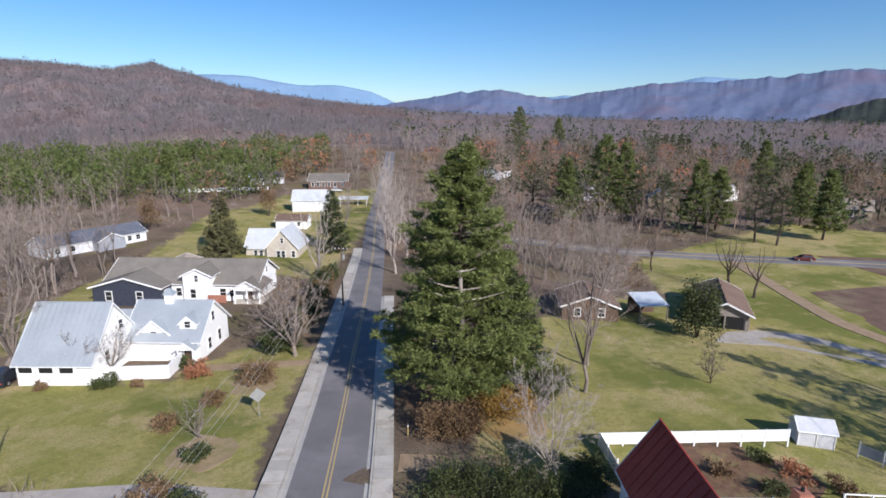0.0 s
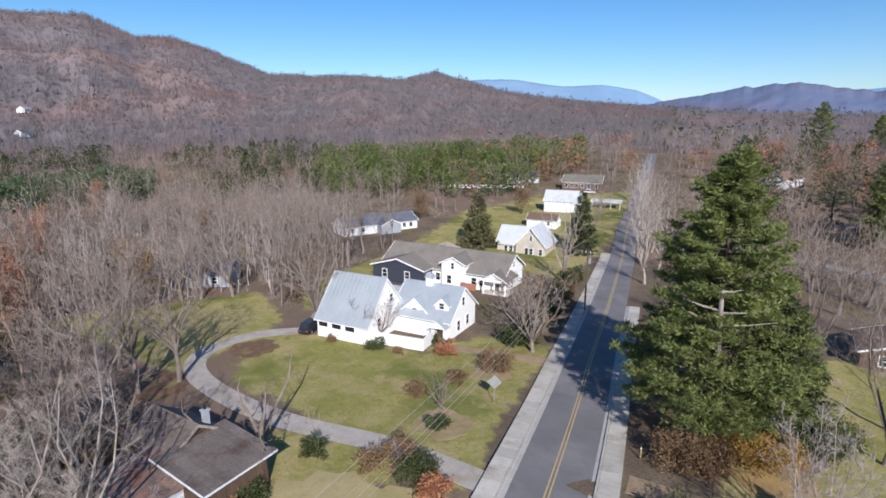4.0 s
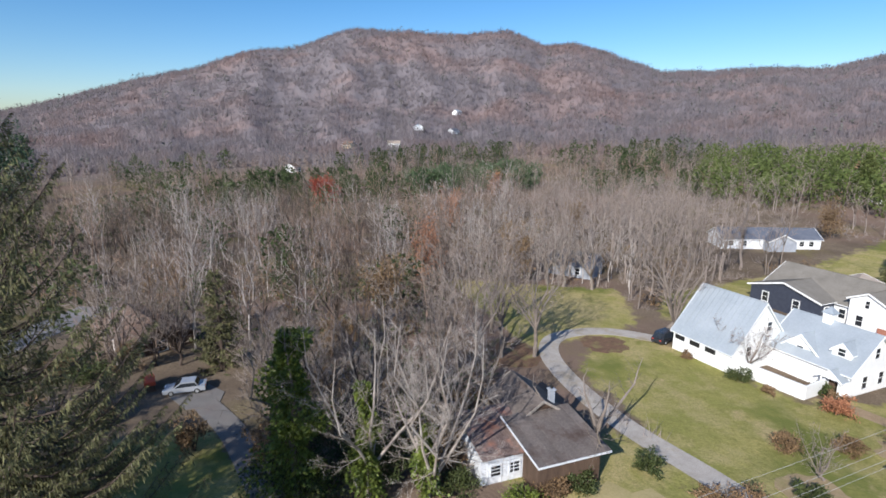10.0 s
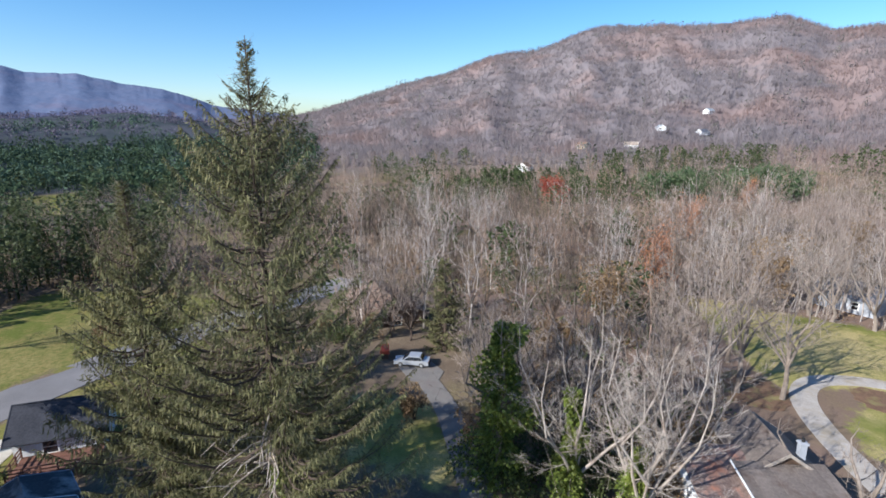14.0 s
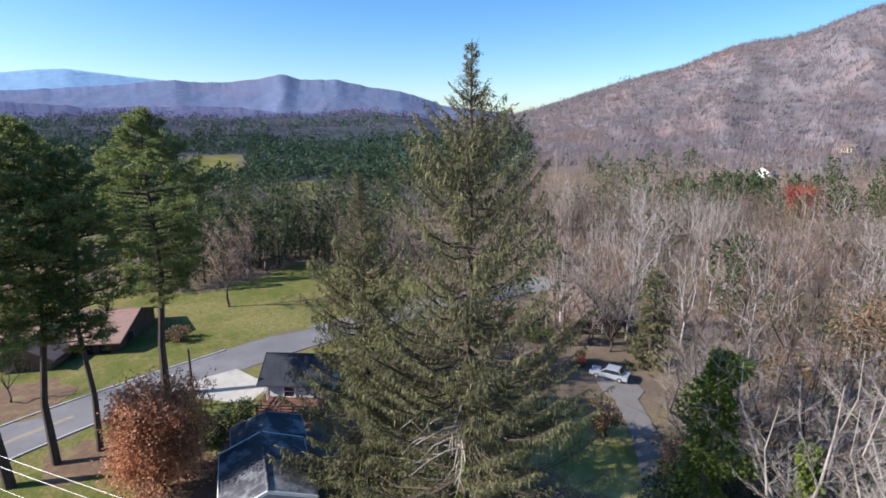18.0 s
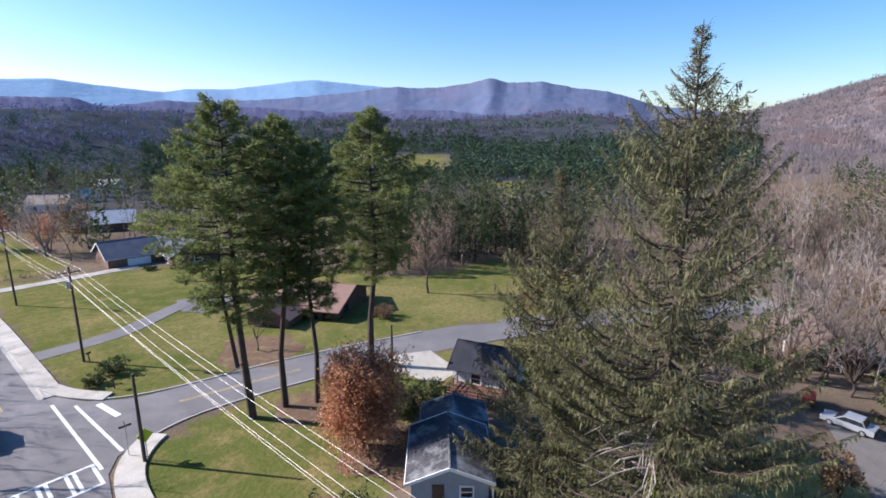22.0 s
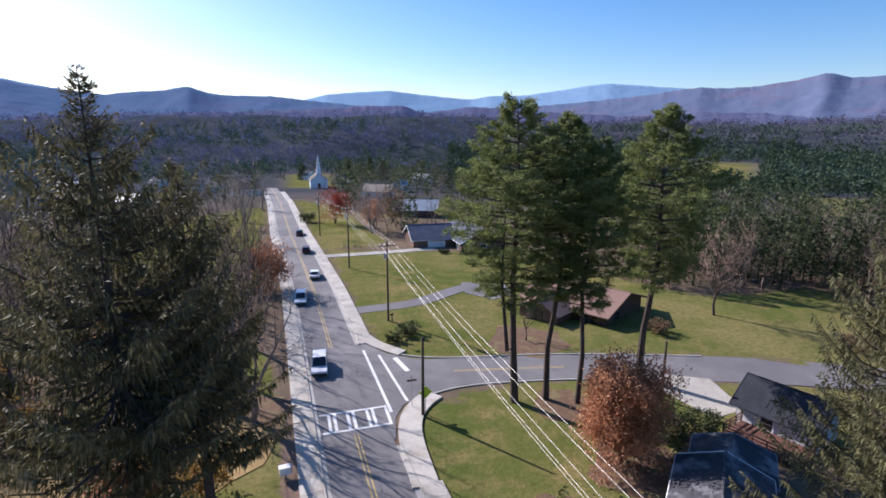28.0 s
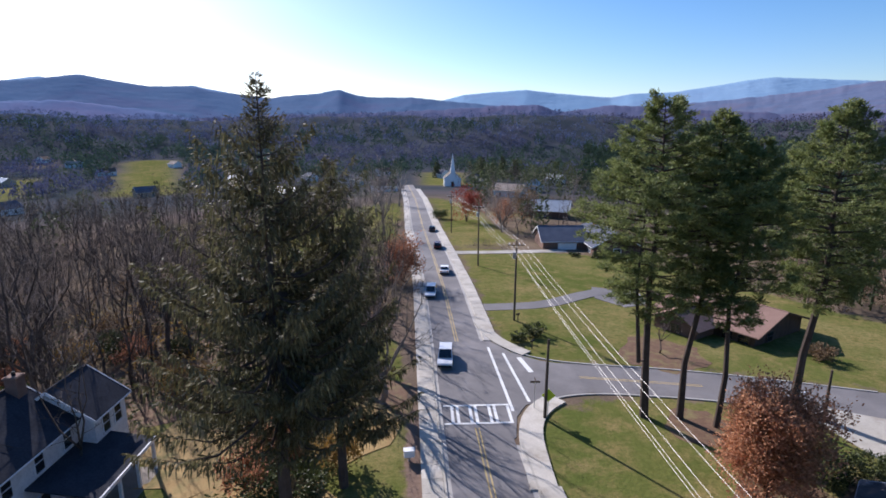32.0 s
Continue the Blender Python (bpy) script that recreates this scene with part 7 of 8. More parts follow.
for nm, line in (("kerb_corner_north", KERB_N), ("kerb_corner_south", KERB_S)):
    structure(nm, strip(line, -0.1, 0.1, 0.12, 0.4), GUTTER, "pale concrete kerb")


def sidewalk(name, line, off, width, label, y0, y1):
    base = structure(name, strip(line, off - width / 2, off + width / 2, 0.13, 0.35), GUTTER, label)
    mid = offset(line, off)
    d = np.r_[0, np.cumsum(np.hypot(*np.diff(mid, axis=0).T))]
    slab_mesh = {}
    for s in np.arange(0.9, d[-1] - 0.9, 1.8):
        x, y = np.interp(s, d, mid[:, 0]), np.interp(s, d, mid[:, 1])
        if not y0 < y < y1:
            continue
        x1, yy1 = np.interp(s + 0.5, d, mid[:, 0]), np.interp(s + 0.5, d, mid[:, 1])
        if not slab_mesh:
            me = Mesh().box((0, 0, 0), (1.775, width, 0.1)).data("slab")
            me.materials.append(CONCRETE)
            slab_mesh[0] = me
        cx, cy = np.interp(s, d, line[:, 0]), np.interp(s, d, line[:, 1])
        up = 0.0009 * min(300, max(0, math.hypot(cx, cy) - 60))
        g0, g1 = gz(cx, cy), gz(np.interp(s + 1, d, line[:, 0]), np.interp(s + 1, d, line[:, 1]))
        ob = new("slab", slab_mesh[0])
        ob.parent = base
        ob.matrix_world = Matrix.Translation((x, y, g0 + up + 0.155)) @ Euler((0, -math.atan(g1 - g0), math.atan2(yy1 - y, x1 - x))).to_matrix().to_4x4()
    return base


sidewalk("sidewalk_east", EAST_ALL, 4.65, 1.75, "pale concrete sidewalk in square slabs", -200, 100)
sidewalk("sidewalk_west", WEST_N[WEST_N[:, 1] > -38], -4.7, 1.75, "pale concrete sidewalk in square slabs", -40, 146)
sidewalk("sidewalk_southwest", south_walk, -4.7, 1.75, "pale concrete sidewalk in square slabs", -250, -70)

# poles and wires
def pole(x, y, h, label, arm=True, lean=0.0, rz=0.0):
    p = thing("utility_pole", x, y, gz(x, y), rz, label, "utility pole", "roadside utility poles")
    part("post", Mesh().path([(0, 0, -0.5), (0, 0, h * 0.5), (lean, 0, h)], [0.17, 0.15, 0.11], 8), POLE, p)
    if arm:
        part("crossarm", Mesh().box((lean, 0, h - 0.7), (2.3, 0.12, 0.14)), POLE, p)
        for s in (-1.05, -0.4, 0.4, 1.05):
            part("insulator", Mesh().tube((lean + s, 0, h - 0.63), (lean + s, 0, h - 0.4), 0.06, 0.04, 8), WHITE, p)
        part("brace", Mesh().tube((lean + 0.75, 0.07, h - 0.75), (0, 0.12, h - 1.6), 0.025, 0.025, 5), STEEL, p)
        part("transformer", Mesh().tube((0.3, 0.25, h - 2.6), (0.3, 0.25, h - 1.7), 0.24, 0.24, 10), STEEL, p)
    return p


pole(-10.6, -47.1, 8.4, "bare wooden pole at the junction corner", False)
pole(-11.9, -74.6, 12.2, "wooden utility pole with crossarm carrying wires")
pole(-9.6, -109, 13.2, "wooden utility pole with crossarm carrying wires")
pole(-5.6, -150, 11.2, "wooden utility pole with crossarm carrying wires")
pole(-35.8, -43.7, 6.6, "short wooden pole beside a parking pad", False)
pole(-15.6, -1.5, 10.4, "wooden utility pole with crossarm carrying wires")
pole(-16.8, 92, 11.5, "wooden utility pole beside the hedge")


def wire(p, q, sag, i=0):
    p, q = np.array(p, float), np.array(q, float)
    pts = [p + (q - p) * s - np.array((0, 0, 4 * sag * s * (1 - s))) for s in np.linspace(0, 1, 13)]
    w = Mesh().path(pts, [0.012] * 13, 4)
    return tagged(part("overhead_wire", w, WIRE, None), "thin pale overhead wire strung between poles", "wire", "overhead wires")


for s, dz in ((-1.05, 0), (-0.4, 0), (0.4, -0.9), (1.05, -0.9), (0, -2.6)):
    wire((-11.9 + s, -74.6, 11.8 + min(0, dz + 0.9)), (-15.6 + s, -1.5, 9.9 + dz), 0.9)
    wire((-9.6 + s, -109, 12.0 + dz), (-11.9 + s, -74.6, 11.8 + dz), 0.4)
    wire((-5.6 + s, -150, 9.4 + dz), (-9.6 + s, -109, 12.0 + dz), 0.5)
for s, dz in ((-1.05, 0), (0.4, 0), (1.05, 0), (0, -2.0)):
    wire((-15.6 + s, -1.5, 9.8 + dz), (-16.8 + s, 92, 7.4 + dz), 1.0)

# signs and small street things
def sign_post(x, y, h, board, mat, label, rz=0.0, diamond=False, thick=0.03):
    s = thing("road_sign", x, y, gz(x, y), rz, label, "sign")
    part("post", Mesh().tube((0, 0, -0.3), (0, 0, h), 0.045, 0.045, 8), STEEL, s)
    m = Mesh()
    w = board / 2
    pts = [(0, -w), (w, 0), (0, w), (-w, 0)] if diamond else [(-w, -w), (w, -w), (w, w), (-w, w)]
    n = len(pts)
    m.add([(a, k, h - w * 0.6 + b_) for k in (-thick - 0.05, -0.05) for a, b_ in pts], [tuple(range(n)), tuple(range(2 * n - 1, n - 1, -1))] + [(i, n + i, n + (i + 1) % n, (i + 1) % n) for i in range(n)])
    part("board", m, mat, s)
    return s


sign_post(-18.1, 51.0, 3.1, 1.7, STEEL, "bare grey metal back of a diamond road sign", 20, True)
sign_post(-10.9, -47.3, 2.9, 1.35, SIGN_GREEN, "yellow green diamond crossing sign", 175, True)
s = thing("street_sign", -9.9, -49.0, gz(-9.9, -49), 0, "slim steel street name sign post", "sign")
part("post", Mesh().tube((0, 0, -0.3), (0, 0, 3.0), 0.035, 0.035, 8), STEEL, s)
part("name_blade", Mesh().box((0, 0, 3.05), (1.0, 0.03, 0.2)), BARK_DARK, s)
part("name_blade", Mesh().box((0, 0, 3.27), (0.03, 1.0, 0.2)), BARK_DARK, s)
s = thing("utility_box", 2.5, -40.7, gz(2.5, -40.7), 8, "small white utility box on a post", "box")
part("cabinet", Mesh().box((0, 0, 0.75), (0.9, 0.5, 0.6)), WHITE, s)
part("post", Mesh().box((0, 0, 0.2), (0.15, 0.15, 0.8)), STEEL, s)
part("lid", Mesh().box((0, 0, 1.07), (1.0, 0.6, 0.06)), TRIM, s)
s = thing("marker_post", -1.9, 46.6, gz(-1.9, 46.6), 0, "short yellow gas line marker post", "marker")
part("post", Mesh().tube((0, 0, -0.2), (0, 0, 1.1), 0.06, 0.06, 8), PAINT_YELLOW, s)
part("cap", Mesh().tube((0, 0, 1.1), (0, 0, 1.25), 0.075, 0.03, 8), PAINT_WHITE, s)
for x, y in ((-12.6, -64.2), (-38.2, -49.6), (-12.4, -74.2)):
    s = thing("letter_box", x, y, gz(x, y), 40, "roadside letter box on a wooden post", "letter box")
    part("post", Mesh().box((0, 0, 0.45), (0.1, 0.1, 1.1)), WOOD_DARK, s)
    part("case", Mesh().path([(-0.3, 0, 1.1), (0.3, 0, 1.1)], [0.13, 0.13], 8), WHITE if x < -30 else BLACK, s)
    part("flag", Mesh().box((0.1, 0.15, 1.22), (0.03, 0.02, 0.2)), BRICK_RED, s)

# white garden fence and greenhouse to the northeast
f = thing("garden_fence", 16.6, 45.5, gz(20, 45.5), 2.4, "white vinyl panel fence round a garden", "fence")
for i in range(9):
    part("fence_post", Mesh().box((i * 2.35, 0, 0.55), (0.13, 0.13, 1.9)), TRIM, f)
    if i < 8:
        p = part("fence_panel", Mesh().box((i * 2.35 + 1.17, 0, 0.85), (2.2, 0.05, 1.1)), WHITE, f)
        for z in (0.3, 1.4):
            part("rail", Mesh().box((i * 2.35 + 1.17, 0, z), (2.2, 0.09, 0.12)), TRIM, p)
for i in range(3):
    part("fence_panel", Mesh().box((0, -1.2 - i * 2.35, 0.85), (0.05, 2.2, 1.5)), WHITE, f)
    part("fence_post", Mesh().box((0, -2.35 * (i + 1), 0.85), (0.14, 0.14, 2.2)), TRIM, f)
g = house("greenhouse", 38.6, 47.6, -14, "small white greenhouse with a pale canopy", "greenhouse")
canvas = material("white_canvas", (0.62, 0.64, 0.68), (0.8, 0.81, 0.84), 1.2, 0.7, 0.1, fine=5, sheer=0.3)
gable(g, -1.6, 1.6, -1.2, 1.2, 1.7, 2.5, "x", canvas, canvas, over=0.15, thick=0.06)
for x in (-1.6, 0, 1.6):
    for y in (-1.22, 1.22):
        part("frame_post", Mesh().box((x, y, 0.7), (0.08, 0.08, 2.0)), TRIM, g)
f = thing("garden_fence", 41.4, 45.0, gz(41, 44), -52, "white wire garden fence sloping along the lawn", "fence")
for i in range(4):
    part("fence_post", Mesh().box((i * 1.9, 0, 0.7), (0.1, 0.1, 1.8)), TRIM, f)
    if i < 3:
        part("fence_panel", Mesh().box((i * 1.9 + 0.95, 0, 0.8), (1.8, 0.03, 1.1)), GREY_WALL, f)
d = house("garden_deck", 36, 34.2, -4, "pale garden deck with a white railing", "deck", -0.8)
for k in range(7):
    part("deck_board", Mesh().box((0, -1.6 + 0.5 * k, 1.0), (6.5, 0.47, 0.06)), WOOD_GREY, d)
for x in (-3.1, -1.0, 1.1, 3.1):
    for y in (-1.7, 1.6):
        part("rail_post", Mesh().box((x, y, 0.8), (0.11, 0.11, 2.4)), TRIM, d)
for y in (-1.7, 1.6):
    for z in (1.5, 1.95):
        part("rail", Mesh().box((0, y, z), (6.4, 0.07, 0.1)), TRIM, d)
for x, y, h, r, mt in ((29.5, 38.5, 1.6, 1.3, LEAF_GREEN), (33, 41, 1.3, 1.2, LEAF_OAK), (36, 39.5, 1.5, 1.3, LEAF_BROWN), (26.5, 41.5, 1.0, 1.1, LEAF_BROWN), (31, 43.5, 0.9, 1.0, LEAF_GREEN)):
    leaf_tree("shrub", x, y, h, r, 900, 0.22, mt, "low garden shrub inside the white fence", "shrub")

# cars
def car(x, y, rz, paint, label, long=4.6, high=1.5, kind="suv"):
    c = thing("car", x, y, gz(x, y) + 0.08 + 0.0009 * max(0, math.hypot(x, y) - 60), rz, label, "car", "cars")
    w = 0.9
    L = long / 2
    hood, roof = 0.9, high
    rear = -L + (0.25 if kind == "suv" else 0.75)
    prof = [(-L, 0.35), (-L, hood), (rear, hood + 0.05), (rear + 0.35, roof), (L * 0.15, roof), (L * 0.5, hood), (L - 0.1, hood - 0.12), (L, 0.6), (L, 0.35)]
    m = Mesh()
    n = len(prof)
    v = []
    for s, k in ((-1, 1.0), (1, 1.0)):
        for a, z in prof:
            inset = 0.14 if z > hood + 0.2 else 0.0
            v.append((a, s * (w - inset), z))
    m.add(v, [tuple(range(n)), tuple(range(2 * n - 1, n - 1, -1))] + [(i, n + i, n + (i + 1) % n, (i + 1) % n) for i in range(n)])
    part("body", m, paint, c)
    g = [(rear + 0.08, hood + 0.1), (rear + 0.38, roof - 0.1), (L * 0.12, roof - 0.1), (L * 0.42, hood + 0.06)]
    for s in (-1, 1):
        part("side_window", Mesh().add([(a, s * (w - (0.13 if z > hood + 0.2 else 0.0) + 0.012), z) for a, z in g] + [(a, s * (w - 0.2), z) for a, z in g], [(0, 1, 2, 3), (7, 6, 5, 4)]), GLASS, c)
    part("windscreen", Mesh().slab([(L * 0.17, -0.7, roof - 0.02), (L * 0.17, 0.7, roof - 0.02), (L * 0.49, 0.78, hood + 0.06), (L * 0.49, -0.78, hood + 0.06)], -0.03), GLASS, c)
    part("rear_window", Mesh().slab([(rear + 0.3, -0.68, roof - 0.02), (rear + 0.3, 0.68, roof - 0.02), (rear - 0.0, 0.74, hood + 0.12), (rear - 0.0, -0.74, hood + 0.12)], -0.03), GLASS, c)
    for a in (-L * 0.6, L * 0.62):
        for s in (-1, 1):
            t = part("wheel", Mesh().tube((a, s * (w - 0.2), 0.33), (a, s * (w + 0.02), 0.33), 0.33, 0.33, 14), BLACK, c)
            part("rim", Mesh().tube((a, s * (w + 0.0), 0.33), (a, s * (w + 0.035), 0.33), 0.2, 0.18, 10), STEEL, t)
    for s in (-0.62, 0.62):
        part("headlight", Mesh().box((L - 0.03, s, 0.68), (0.1, 0.36, 0.16)), TRIM, c)
        part("tail_light", Mesh().box((-L + 0.02, s, 0.8), (0.08, 0.3, 0.2)), RED_ROOF, c)
    for s, a in ((-1, L), (1, -L)):
        part("bumper", Mesh().box((a, 0, 0.45), (0.14, 1.66, 0.2)), BLACK, c)
    return c


CAR_WHITE = material("white_car_paint", (0.75, 0.76, 0.78), (0.8, 0.81, 0.83), 2.0, 0.25, spec=0.6)
CAR_DARK = material("dark_car_paint", (0.02, 0.022, 0.028), (0.035, 0.037, 0.044), 2.0, 0.25, spec=0.6)
CAR_RED = material("maroon_car_paint", (0.09, 0.015, 0.015), (0.12, 0.022, 0.02), 2.0, 0.25, spec=0.6)
CAR_SILVER = material("silver_car_paint", (0.45, 0.48, 0.53), (0.52, 0.55, 0.6), 2.0, 0.25, metal=0.5, spec=0.6)
car(-1.2, -60.4, 86, CAR_WHITE, "white sport utility car driving along the road", 4.8, 1.75)
car(0.5, -87.5, 86, CAR_WHITE, "white sport utility car following along the road", 4.8, 1.7)
car(-2.3, -103, -93, CAR_WHITE, "white sedan driving away along the road", 4.6, 1.45, "sedan")
car(-1.3, -127, -93, CAR_RED, "maroon car driving along the road", 4.7, 1.6)
car(-0.1, -152, -93, CAR_DARK, "dark car driving along the road", 4.7, 1.5, "sedan")
car(-63.6, -4.6, 262, CAR_SILVER, "silver car parked at the end of the drive", 4.6, 1.5, "sedan")
car(-52.8, 60.6, 100, CAR_DARK, "dark pickup truck parked beside the barn", 5.2, 1.8)
car(-61, 116, 200, CAR_DARK, "dark car parked near the carport", 4.7, 1.6)
car(-47, 240, 0, CAR_WHITE, "white car parked before the brick house", 4.8, 1.7)
car(92, 128.5, 170, CAR_RED, "dark red car on the far road", 4.6, 1.5)

# shrubs
rb = np.random.default_rng(33)


def bush(x, y, h, r, mat, label, n=None, size=0.22, name="shrub"):
    w_, v, q = leafy(rb, h, r, n or int(500 + 500 * r * h), size)
    return place_tree(name, x, y, (w_.data("branchwork"), soup("leaves", v, q)), (BARK_DARK, mat), 0, 1.0, label, "shrub", parts=("branchwork", "leaves"))


for x, y, h, r, mt in ((-26.9, 48.6, 1.6, 1.3, LEAF_BROWN), (-21.2, 43.1, 1.5, 1.2, LEAF_GREEN), (-24.4, 54.2, 1.6, 1.3, LEAF_BROWN), (-29.5, 61.3, 1.9, 1.6, LEAF_OAK), (-21.4, 60.2, 2.4, 2.2, LEAF_BROWN),
                       (-39.8, 59.4, 1.3, 1.5, LEAF_GREEN), (-47, 58.6, 0.7, 0.9, LEAF_BROWN), (-35.6, 58.9, 0.9, 0.8, LEAF_BROWN), (-33.6, 65.0, 1.4, 1.0, LEAF_GREEN), (-31.0, 64.0, 1.2, 0.9, LEAF_BROWN)):
    bush(x, y, h, r, mt, "rounded garden shrub on the farmhouse lawn")
bare("bare_tree", -41.4, 62.6, 6.8, 5.0, (BARK, TWIG), label="wide pale leafless tree inside the courtyard", leaders=9, fork=0.14, mid=12, sub=9, twig=5, trunk_r=0.14)
for x, y, h, r in ((5.6, 37.2, 3.2, 2.6), (2.6, 37.8, 2.6, 2.0), (8.2, 36.2, 3.4, 2.6), (0.8, 36.2, 2.0, 1.6), (13.6, 38.6, 3.0, 2.0), (11.2, 34.8, 3.2, 2.4), (14.2, 40.2, 2.0, 1.4)):
    bush(x, y, h, r, LEAF_GREEN, "dark evergreen shrub by the sidewalk", size=0.18)
for x, y, h, r, mt in ((1.2, 46.8, 3.2, 2.2, LEAF_BROWN), (3.8, 47.6, 3.0, 2.0, LEAF_BROWN), (7.6, 50.5, 2.6, 2.4, LEAF_GOLD), (9.6, 52.6, 2.4, 2.0, LEAF_GOLD), (6.0, 53.2, 2.0, 2.2, LEAF_GOLD), (13, 56, 2.4, 2.4, LEAF_GREEN), (14.6, 59, 2.6, 2.6, LEAF_GREEN)):
    bush(x, y, h, r, mt, "autumn shrub under a large pine")
for i in range(13):
    y = 69 + i * 3.4
    bush(-20.4 - 0.05 * (y - 60) + rb.normal() * 0.5, y, 3.4 + 1.6 * rb.random(), 1.9, (LEAF_GREEN, LEAF_GREEN, LEAF_BROWN)[i % 3], "overgrown hedge shrub beside the road", 2200, 0.3, "hedge_shrub")
for x, y, h, r, mt in ((-21.5, 36.0, 2.2, 1.8, LEAF_BROWN), (-18.8, 34.6, 2.4, 1.9, LEAF_GREEN), (-16.4, 33.4, 1.8, 1.5, LEAF_OAK), (-23.6, 34.6, 1.4, 1.2, LEAF_BROWN), (-29.4, 20.6, 1.5, 1.5, LEAF_IVY), (-33.4, 16.6, 1.8, 1.6, LEAF_GREEN), (-30.0, 23.6, 1.6, 1.4, LEAF_BROWN),
                       (-29.6, 26.4, 1.5, 1.4, LEAF_GREEN), (-29.4, 33.6, 1.6, 1.2, LEAF_GREEN), (-36.8, 17.2, 2.6, 2.0, LEAF_BROWN)):
    bush(x, y, h, r, mt, "unkempt shrub beside the old shed")
for x, y, h, r, mt in ((-13.6, -68.6, 1.6, 1.4, LEAF_GREEN), (-11.2, -66.8, 1.2, 1.0, LEAF_GREEN), (-16.2, -29.6, 1.8, 1.7, LEAF_GREEN), (-19.4, -28.0, 1.8, 1.6, LEAF_GREEN), (-31.4, -37.6, 2.6, 2.0, LEAF_GREEN), (-34.4, -36.4, 2.6, 1.8, LEAF_GREEN), (-3.0, -178, 3.2, 2.6, LEAF_GREEN),
                       (-48, -60.2, 1.8, 1.8, LEAF_BROWN), (-70, -48, 2.4, 2.4, LEAF_BROWN), (-38, -117.5, 1.2, 1.4, LEAF_GREEN), (-33, -119, 1.0, 1.2, LEAF_GREEN)):
    bush(x, y, h, r, mt, "dark shrub on the lawn beside the road")
for i in range(46):
    a, r = radians(186 + 44 * rb.random()), 38 + 50 * rb.random()
    x, y = -r * math.sin(a), r * math.cos(a)
    if x < 6.5 or math.hypot(x - 31, y + 41) < 11:
        continue
    bush(x, y, 1.6 + 2.6 * rb.random(), 1.6 + 1.4 * rb.random(), (LEAF_BROWN, LEAF_GOLD, LEAF_GREEN, LEAF_OAK, LEAF_GREEN)[i % 5], "tangled autumn undergrowth behind the roadside spruces", 1500, 0.3, "undergrowth")
for i in range(30):
    a, r = radians(62 + 45 * rb.random()), 42 + 38 * rb.random()
    x, y = -r * math.sin(a), r * math.cos(a)
    if abs(y - (2 - 0.1 * (x + 40))) < 4 or math.hypot(x + 63, y + 4) < 9 or math.hypot(x + 36, y - 25) < 8:
        continue
    bush(x, y, 1.4 + 2.4 * rb.random(), 1.5 + 1.2 * rb.random(), (LEAF_BROWN, LEAF_GREEN, LEAF_BROWN, LEAF_GREEN)[i % 4], "dense undergrowth at the wood edge", 1300, 0.3, "undergrowth")


def ivy(x, y, h, r, n, label):
    """Ivy leaves climbing a trunk."""
    z = h * rb.random(n) ** 0.8
    a = rb.random(n) * 2 * math.pi
    rr = r * (1.1 - 0.75 * z / h) * (0.35 + 0.65 * rb.random(n)) * (1 + 0.35 * np.sin(z * 1.7 + a * 2) + 0.5 * np.sin(z * 0.9 + a))
    P = np.c_[rr * np.cos(a), rr * np.sin(a), z]
    v, q = blades(P, np.c_[np.cos(a), np.sin(a), rb.normal(size=n) * 0.7 - 0.3], 0.2 + 0.2 * rb.random(n), 0.16 + 0.16 * rb.random(n), rb)
    ob = thing("ivy", x, y, gz(x, y), 0, label, "ivy")
    part("leaves", soup("leaves", v, q), LEAF_IVY, ob)
    part("stem", Mesh().path([(0.2, 0, -0.2), (0.25, 0.1, h * 0.4), (0.15, 0, h * 0.9)], [0.06, 0.05, 0.02], 5), BARK_DARK, ob)


ivy(-38.0, 4.5, 14.5, 2.6, 9000, "bright green ivy covering a whole trunk")
ivy(-35.2, 9.6, 10.5, 1.1, 4200, "bright green ivy climbing a pale trunk")
ivy(-33.8, 14.2, 6.5, 1.0, 2200, "bright green ivy round a trunk base")
ivy(-28.6, -10.6, 8.5, 0.9, 3000, "green ivy on the old spruce trunk")
for k in range(11):
    a, z = radians(-80 + 47 * k % 95), 8.4 + 0.4 * k
    out = np.array((math.cos(a), math.sin(a), 0))
    L = 3.2 + 2.2 * rb.random()
    m = Mesh().path([(0, 0, z), out * L * 0.35 + (0, 0, z + 0.25), out * L * 0.7 + (0.2 * rb.normal(), 0.2 * rb.normal(), z + 0.1), out * L + (0, 0, z - 0.5)], [0.075, 0.06, 0.04, 0.012], 5)
    for q in (0.45, 0.65, 0.8):
        c = out * L * q + np.array((0, 0, z + 0.15))
        t = c + out * 0.9 + np.array((rb.normal() * 0.6, rb.normal() * 0.6, rb.normal() * 0.5))
        m.path([c, (c + t) / 2 + (0, 0, 0.08), t], [0.03, 0.02, 0.006], 4)
    part("dead_branch", m, BARK_PALE, old_spruce, "bleached dead branch")

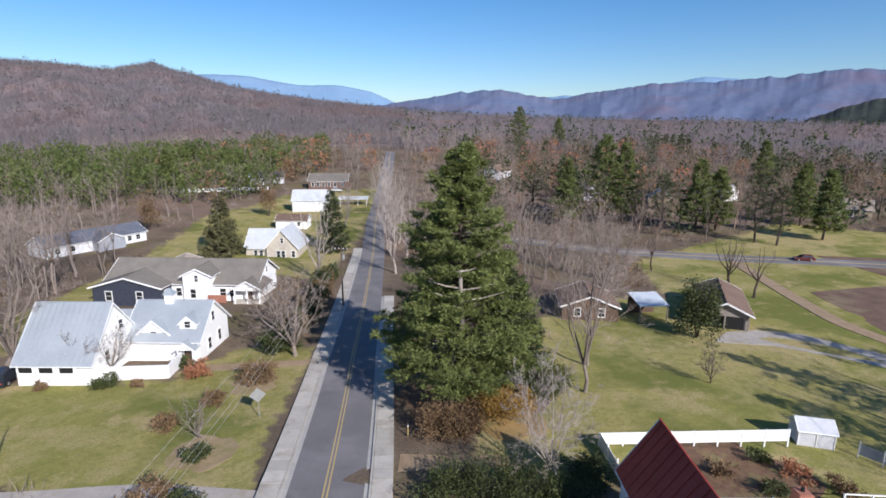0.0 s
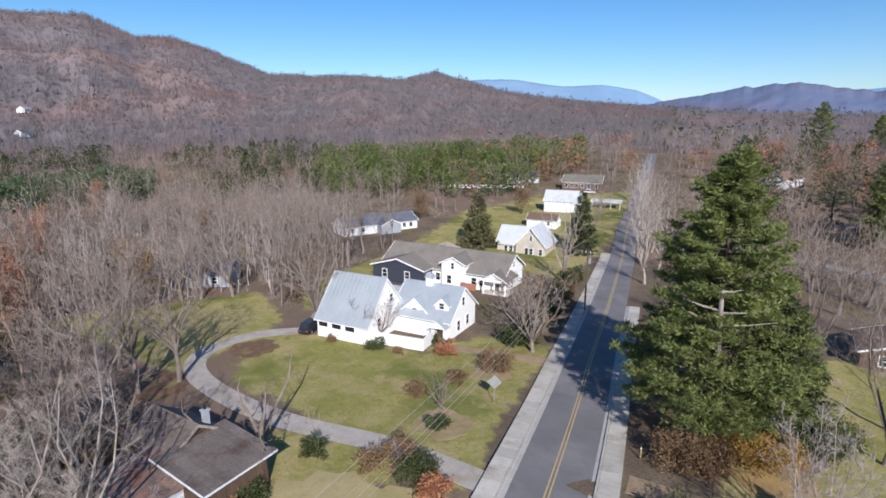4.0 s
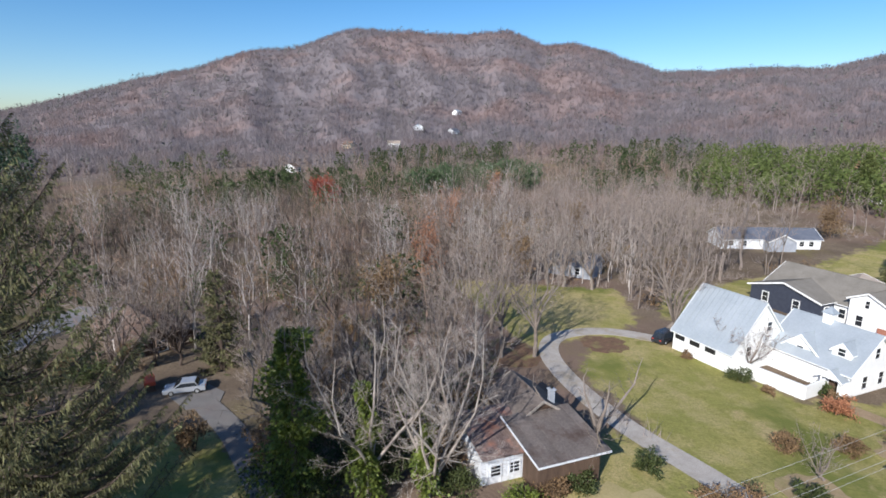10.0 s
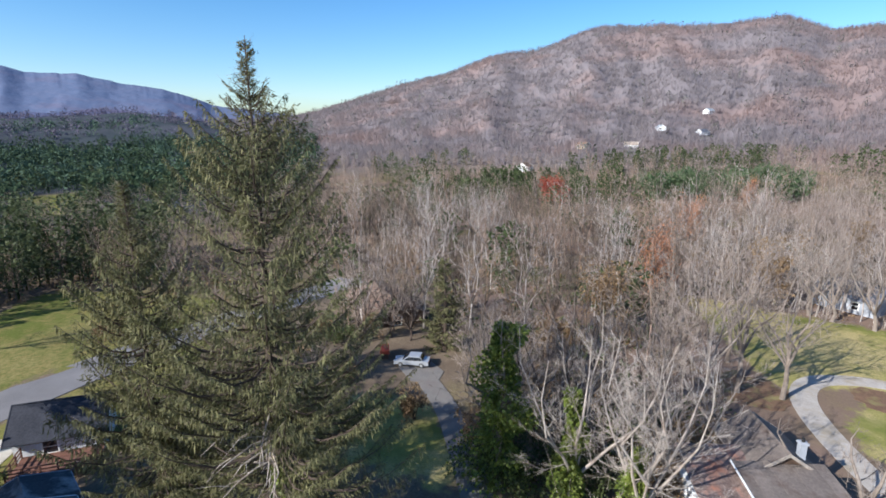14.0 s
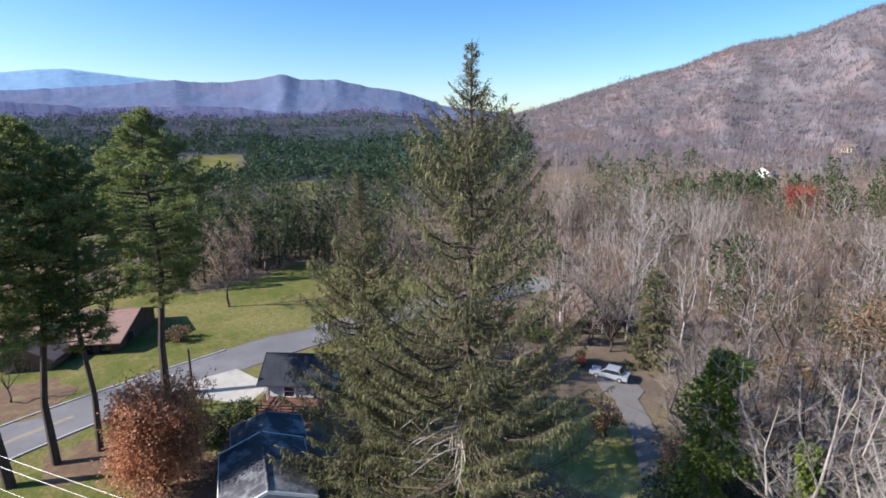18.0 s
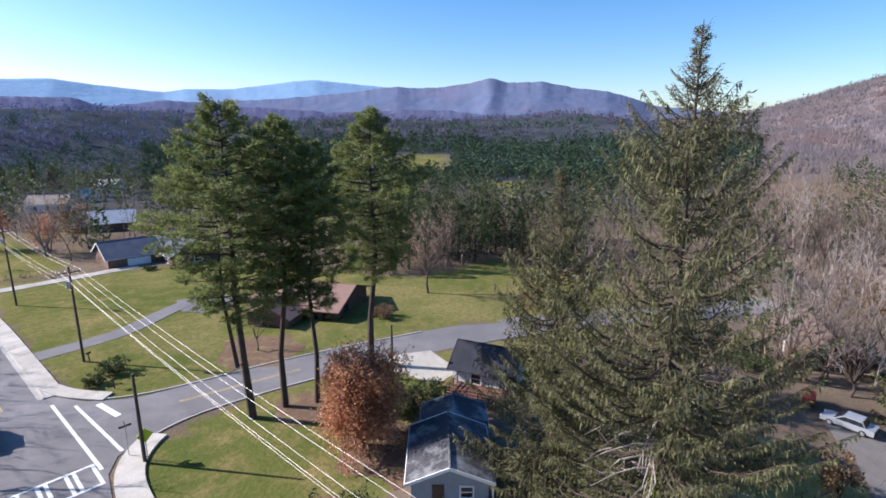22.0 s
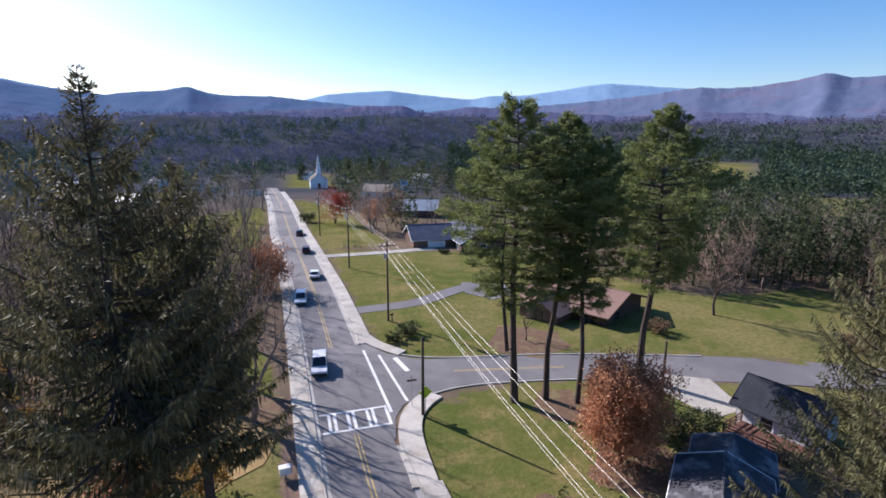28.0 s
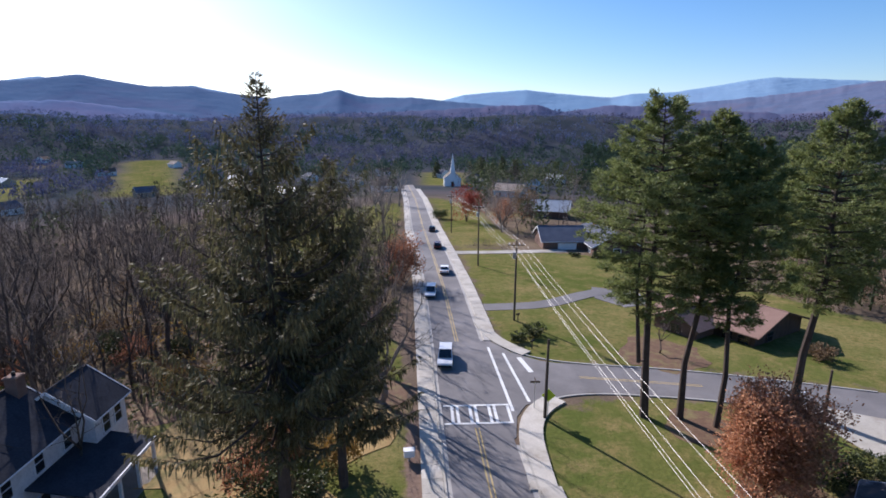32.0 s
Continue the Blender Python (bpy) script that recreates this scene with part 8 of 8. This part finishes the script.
# low thickets under the woods
THICKET = [lump_crown(rw, 1.8 + 1.4 * rw.random(), 1.3 + 0.7 * rw.random(), 44, 0.55, 0.02, 0.75) for k in range(6)]
for n, k, mt, az0, az1, r1 in (("green_west", 260, LEAF_GREEN, 56, 108, 120), ("brown_west", 260, LEAF_BROWN, 40, 108, 150), ("green_southeast", 200, LEAF_GREEN, 186, 238, 110), ("brown_southeast", 260, LEAF_BROWN, 186, 238, 120), ("golden_southeast", 90, LEAF_GOLD, 190, 238, 100), ("brown_southwest", 200, LEAF_BROWN, 108, 146, 140), ("brown_north", 260, LEAF_BROWN, -45, 34, 200)):
    grow_woods("thicket_" + n, THICKET, k, az0, az1, 42, r1, mt, "low thicket under the bare trees", 70 + k + int(az0), 0.5, 1.2)

# brush and twigs under the woods
BRUSH = []
for k in range(4):
    n = 16
    P = np.c_[rw.normal(size=(n, 2)) * 0.7, np.zeros(n)]
    D = np.c_[rw.normal(size=(n, 2)) * 0.5, np.ones(n)]
    BRUSH.append(spikes(P, D, 1.2 + 2.2 * rw.random(n), 0.03 + 0.03 * rw.random(n)))
grow_woods("brush_west", BRUSH, 2600, 34, 108, 44, 260, TWIG, "leafless brush under the woods", 61)
grow_woods("brush_north", BRUSH, 1400, -50, 34, 60, 280, TWIG, "leafless brush under the woods", 62)
grow_woods("brush_southwest", BRUSH, 1200, 108, 176, 70, 260, TWIG_DARK, "leafless brush behind the houses", 63)
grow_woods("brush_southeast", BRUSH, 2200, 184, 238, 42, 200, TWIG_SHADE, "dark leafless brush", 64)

for i, (x, y) in enumerate(((-39.5, 7.5), (-41, 11), (-43, 16), (-40, 19.5), (-45.5, 12), (-37, 12.5), (-47, 18), (-43.5, 23.5), (-39.5, 2.5), (-36.8, 6.2), (-48, 8), (-44.5, 3))):
    bush(x, y, 2.2 + 1.8 * rb.random(), 1.7 + 0.8 * rb.random(), (LEAF_GREEN, LEAF_GREEN, LEAF_IVY, LEAF_BROWN)[i % 4], "dark evergreen undergrowth below the bare trees", 1700, 0.26, "undergrowth")
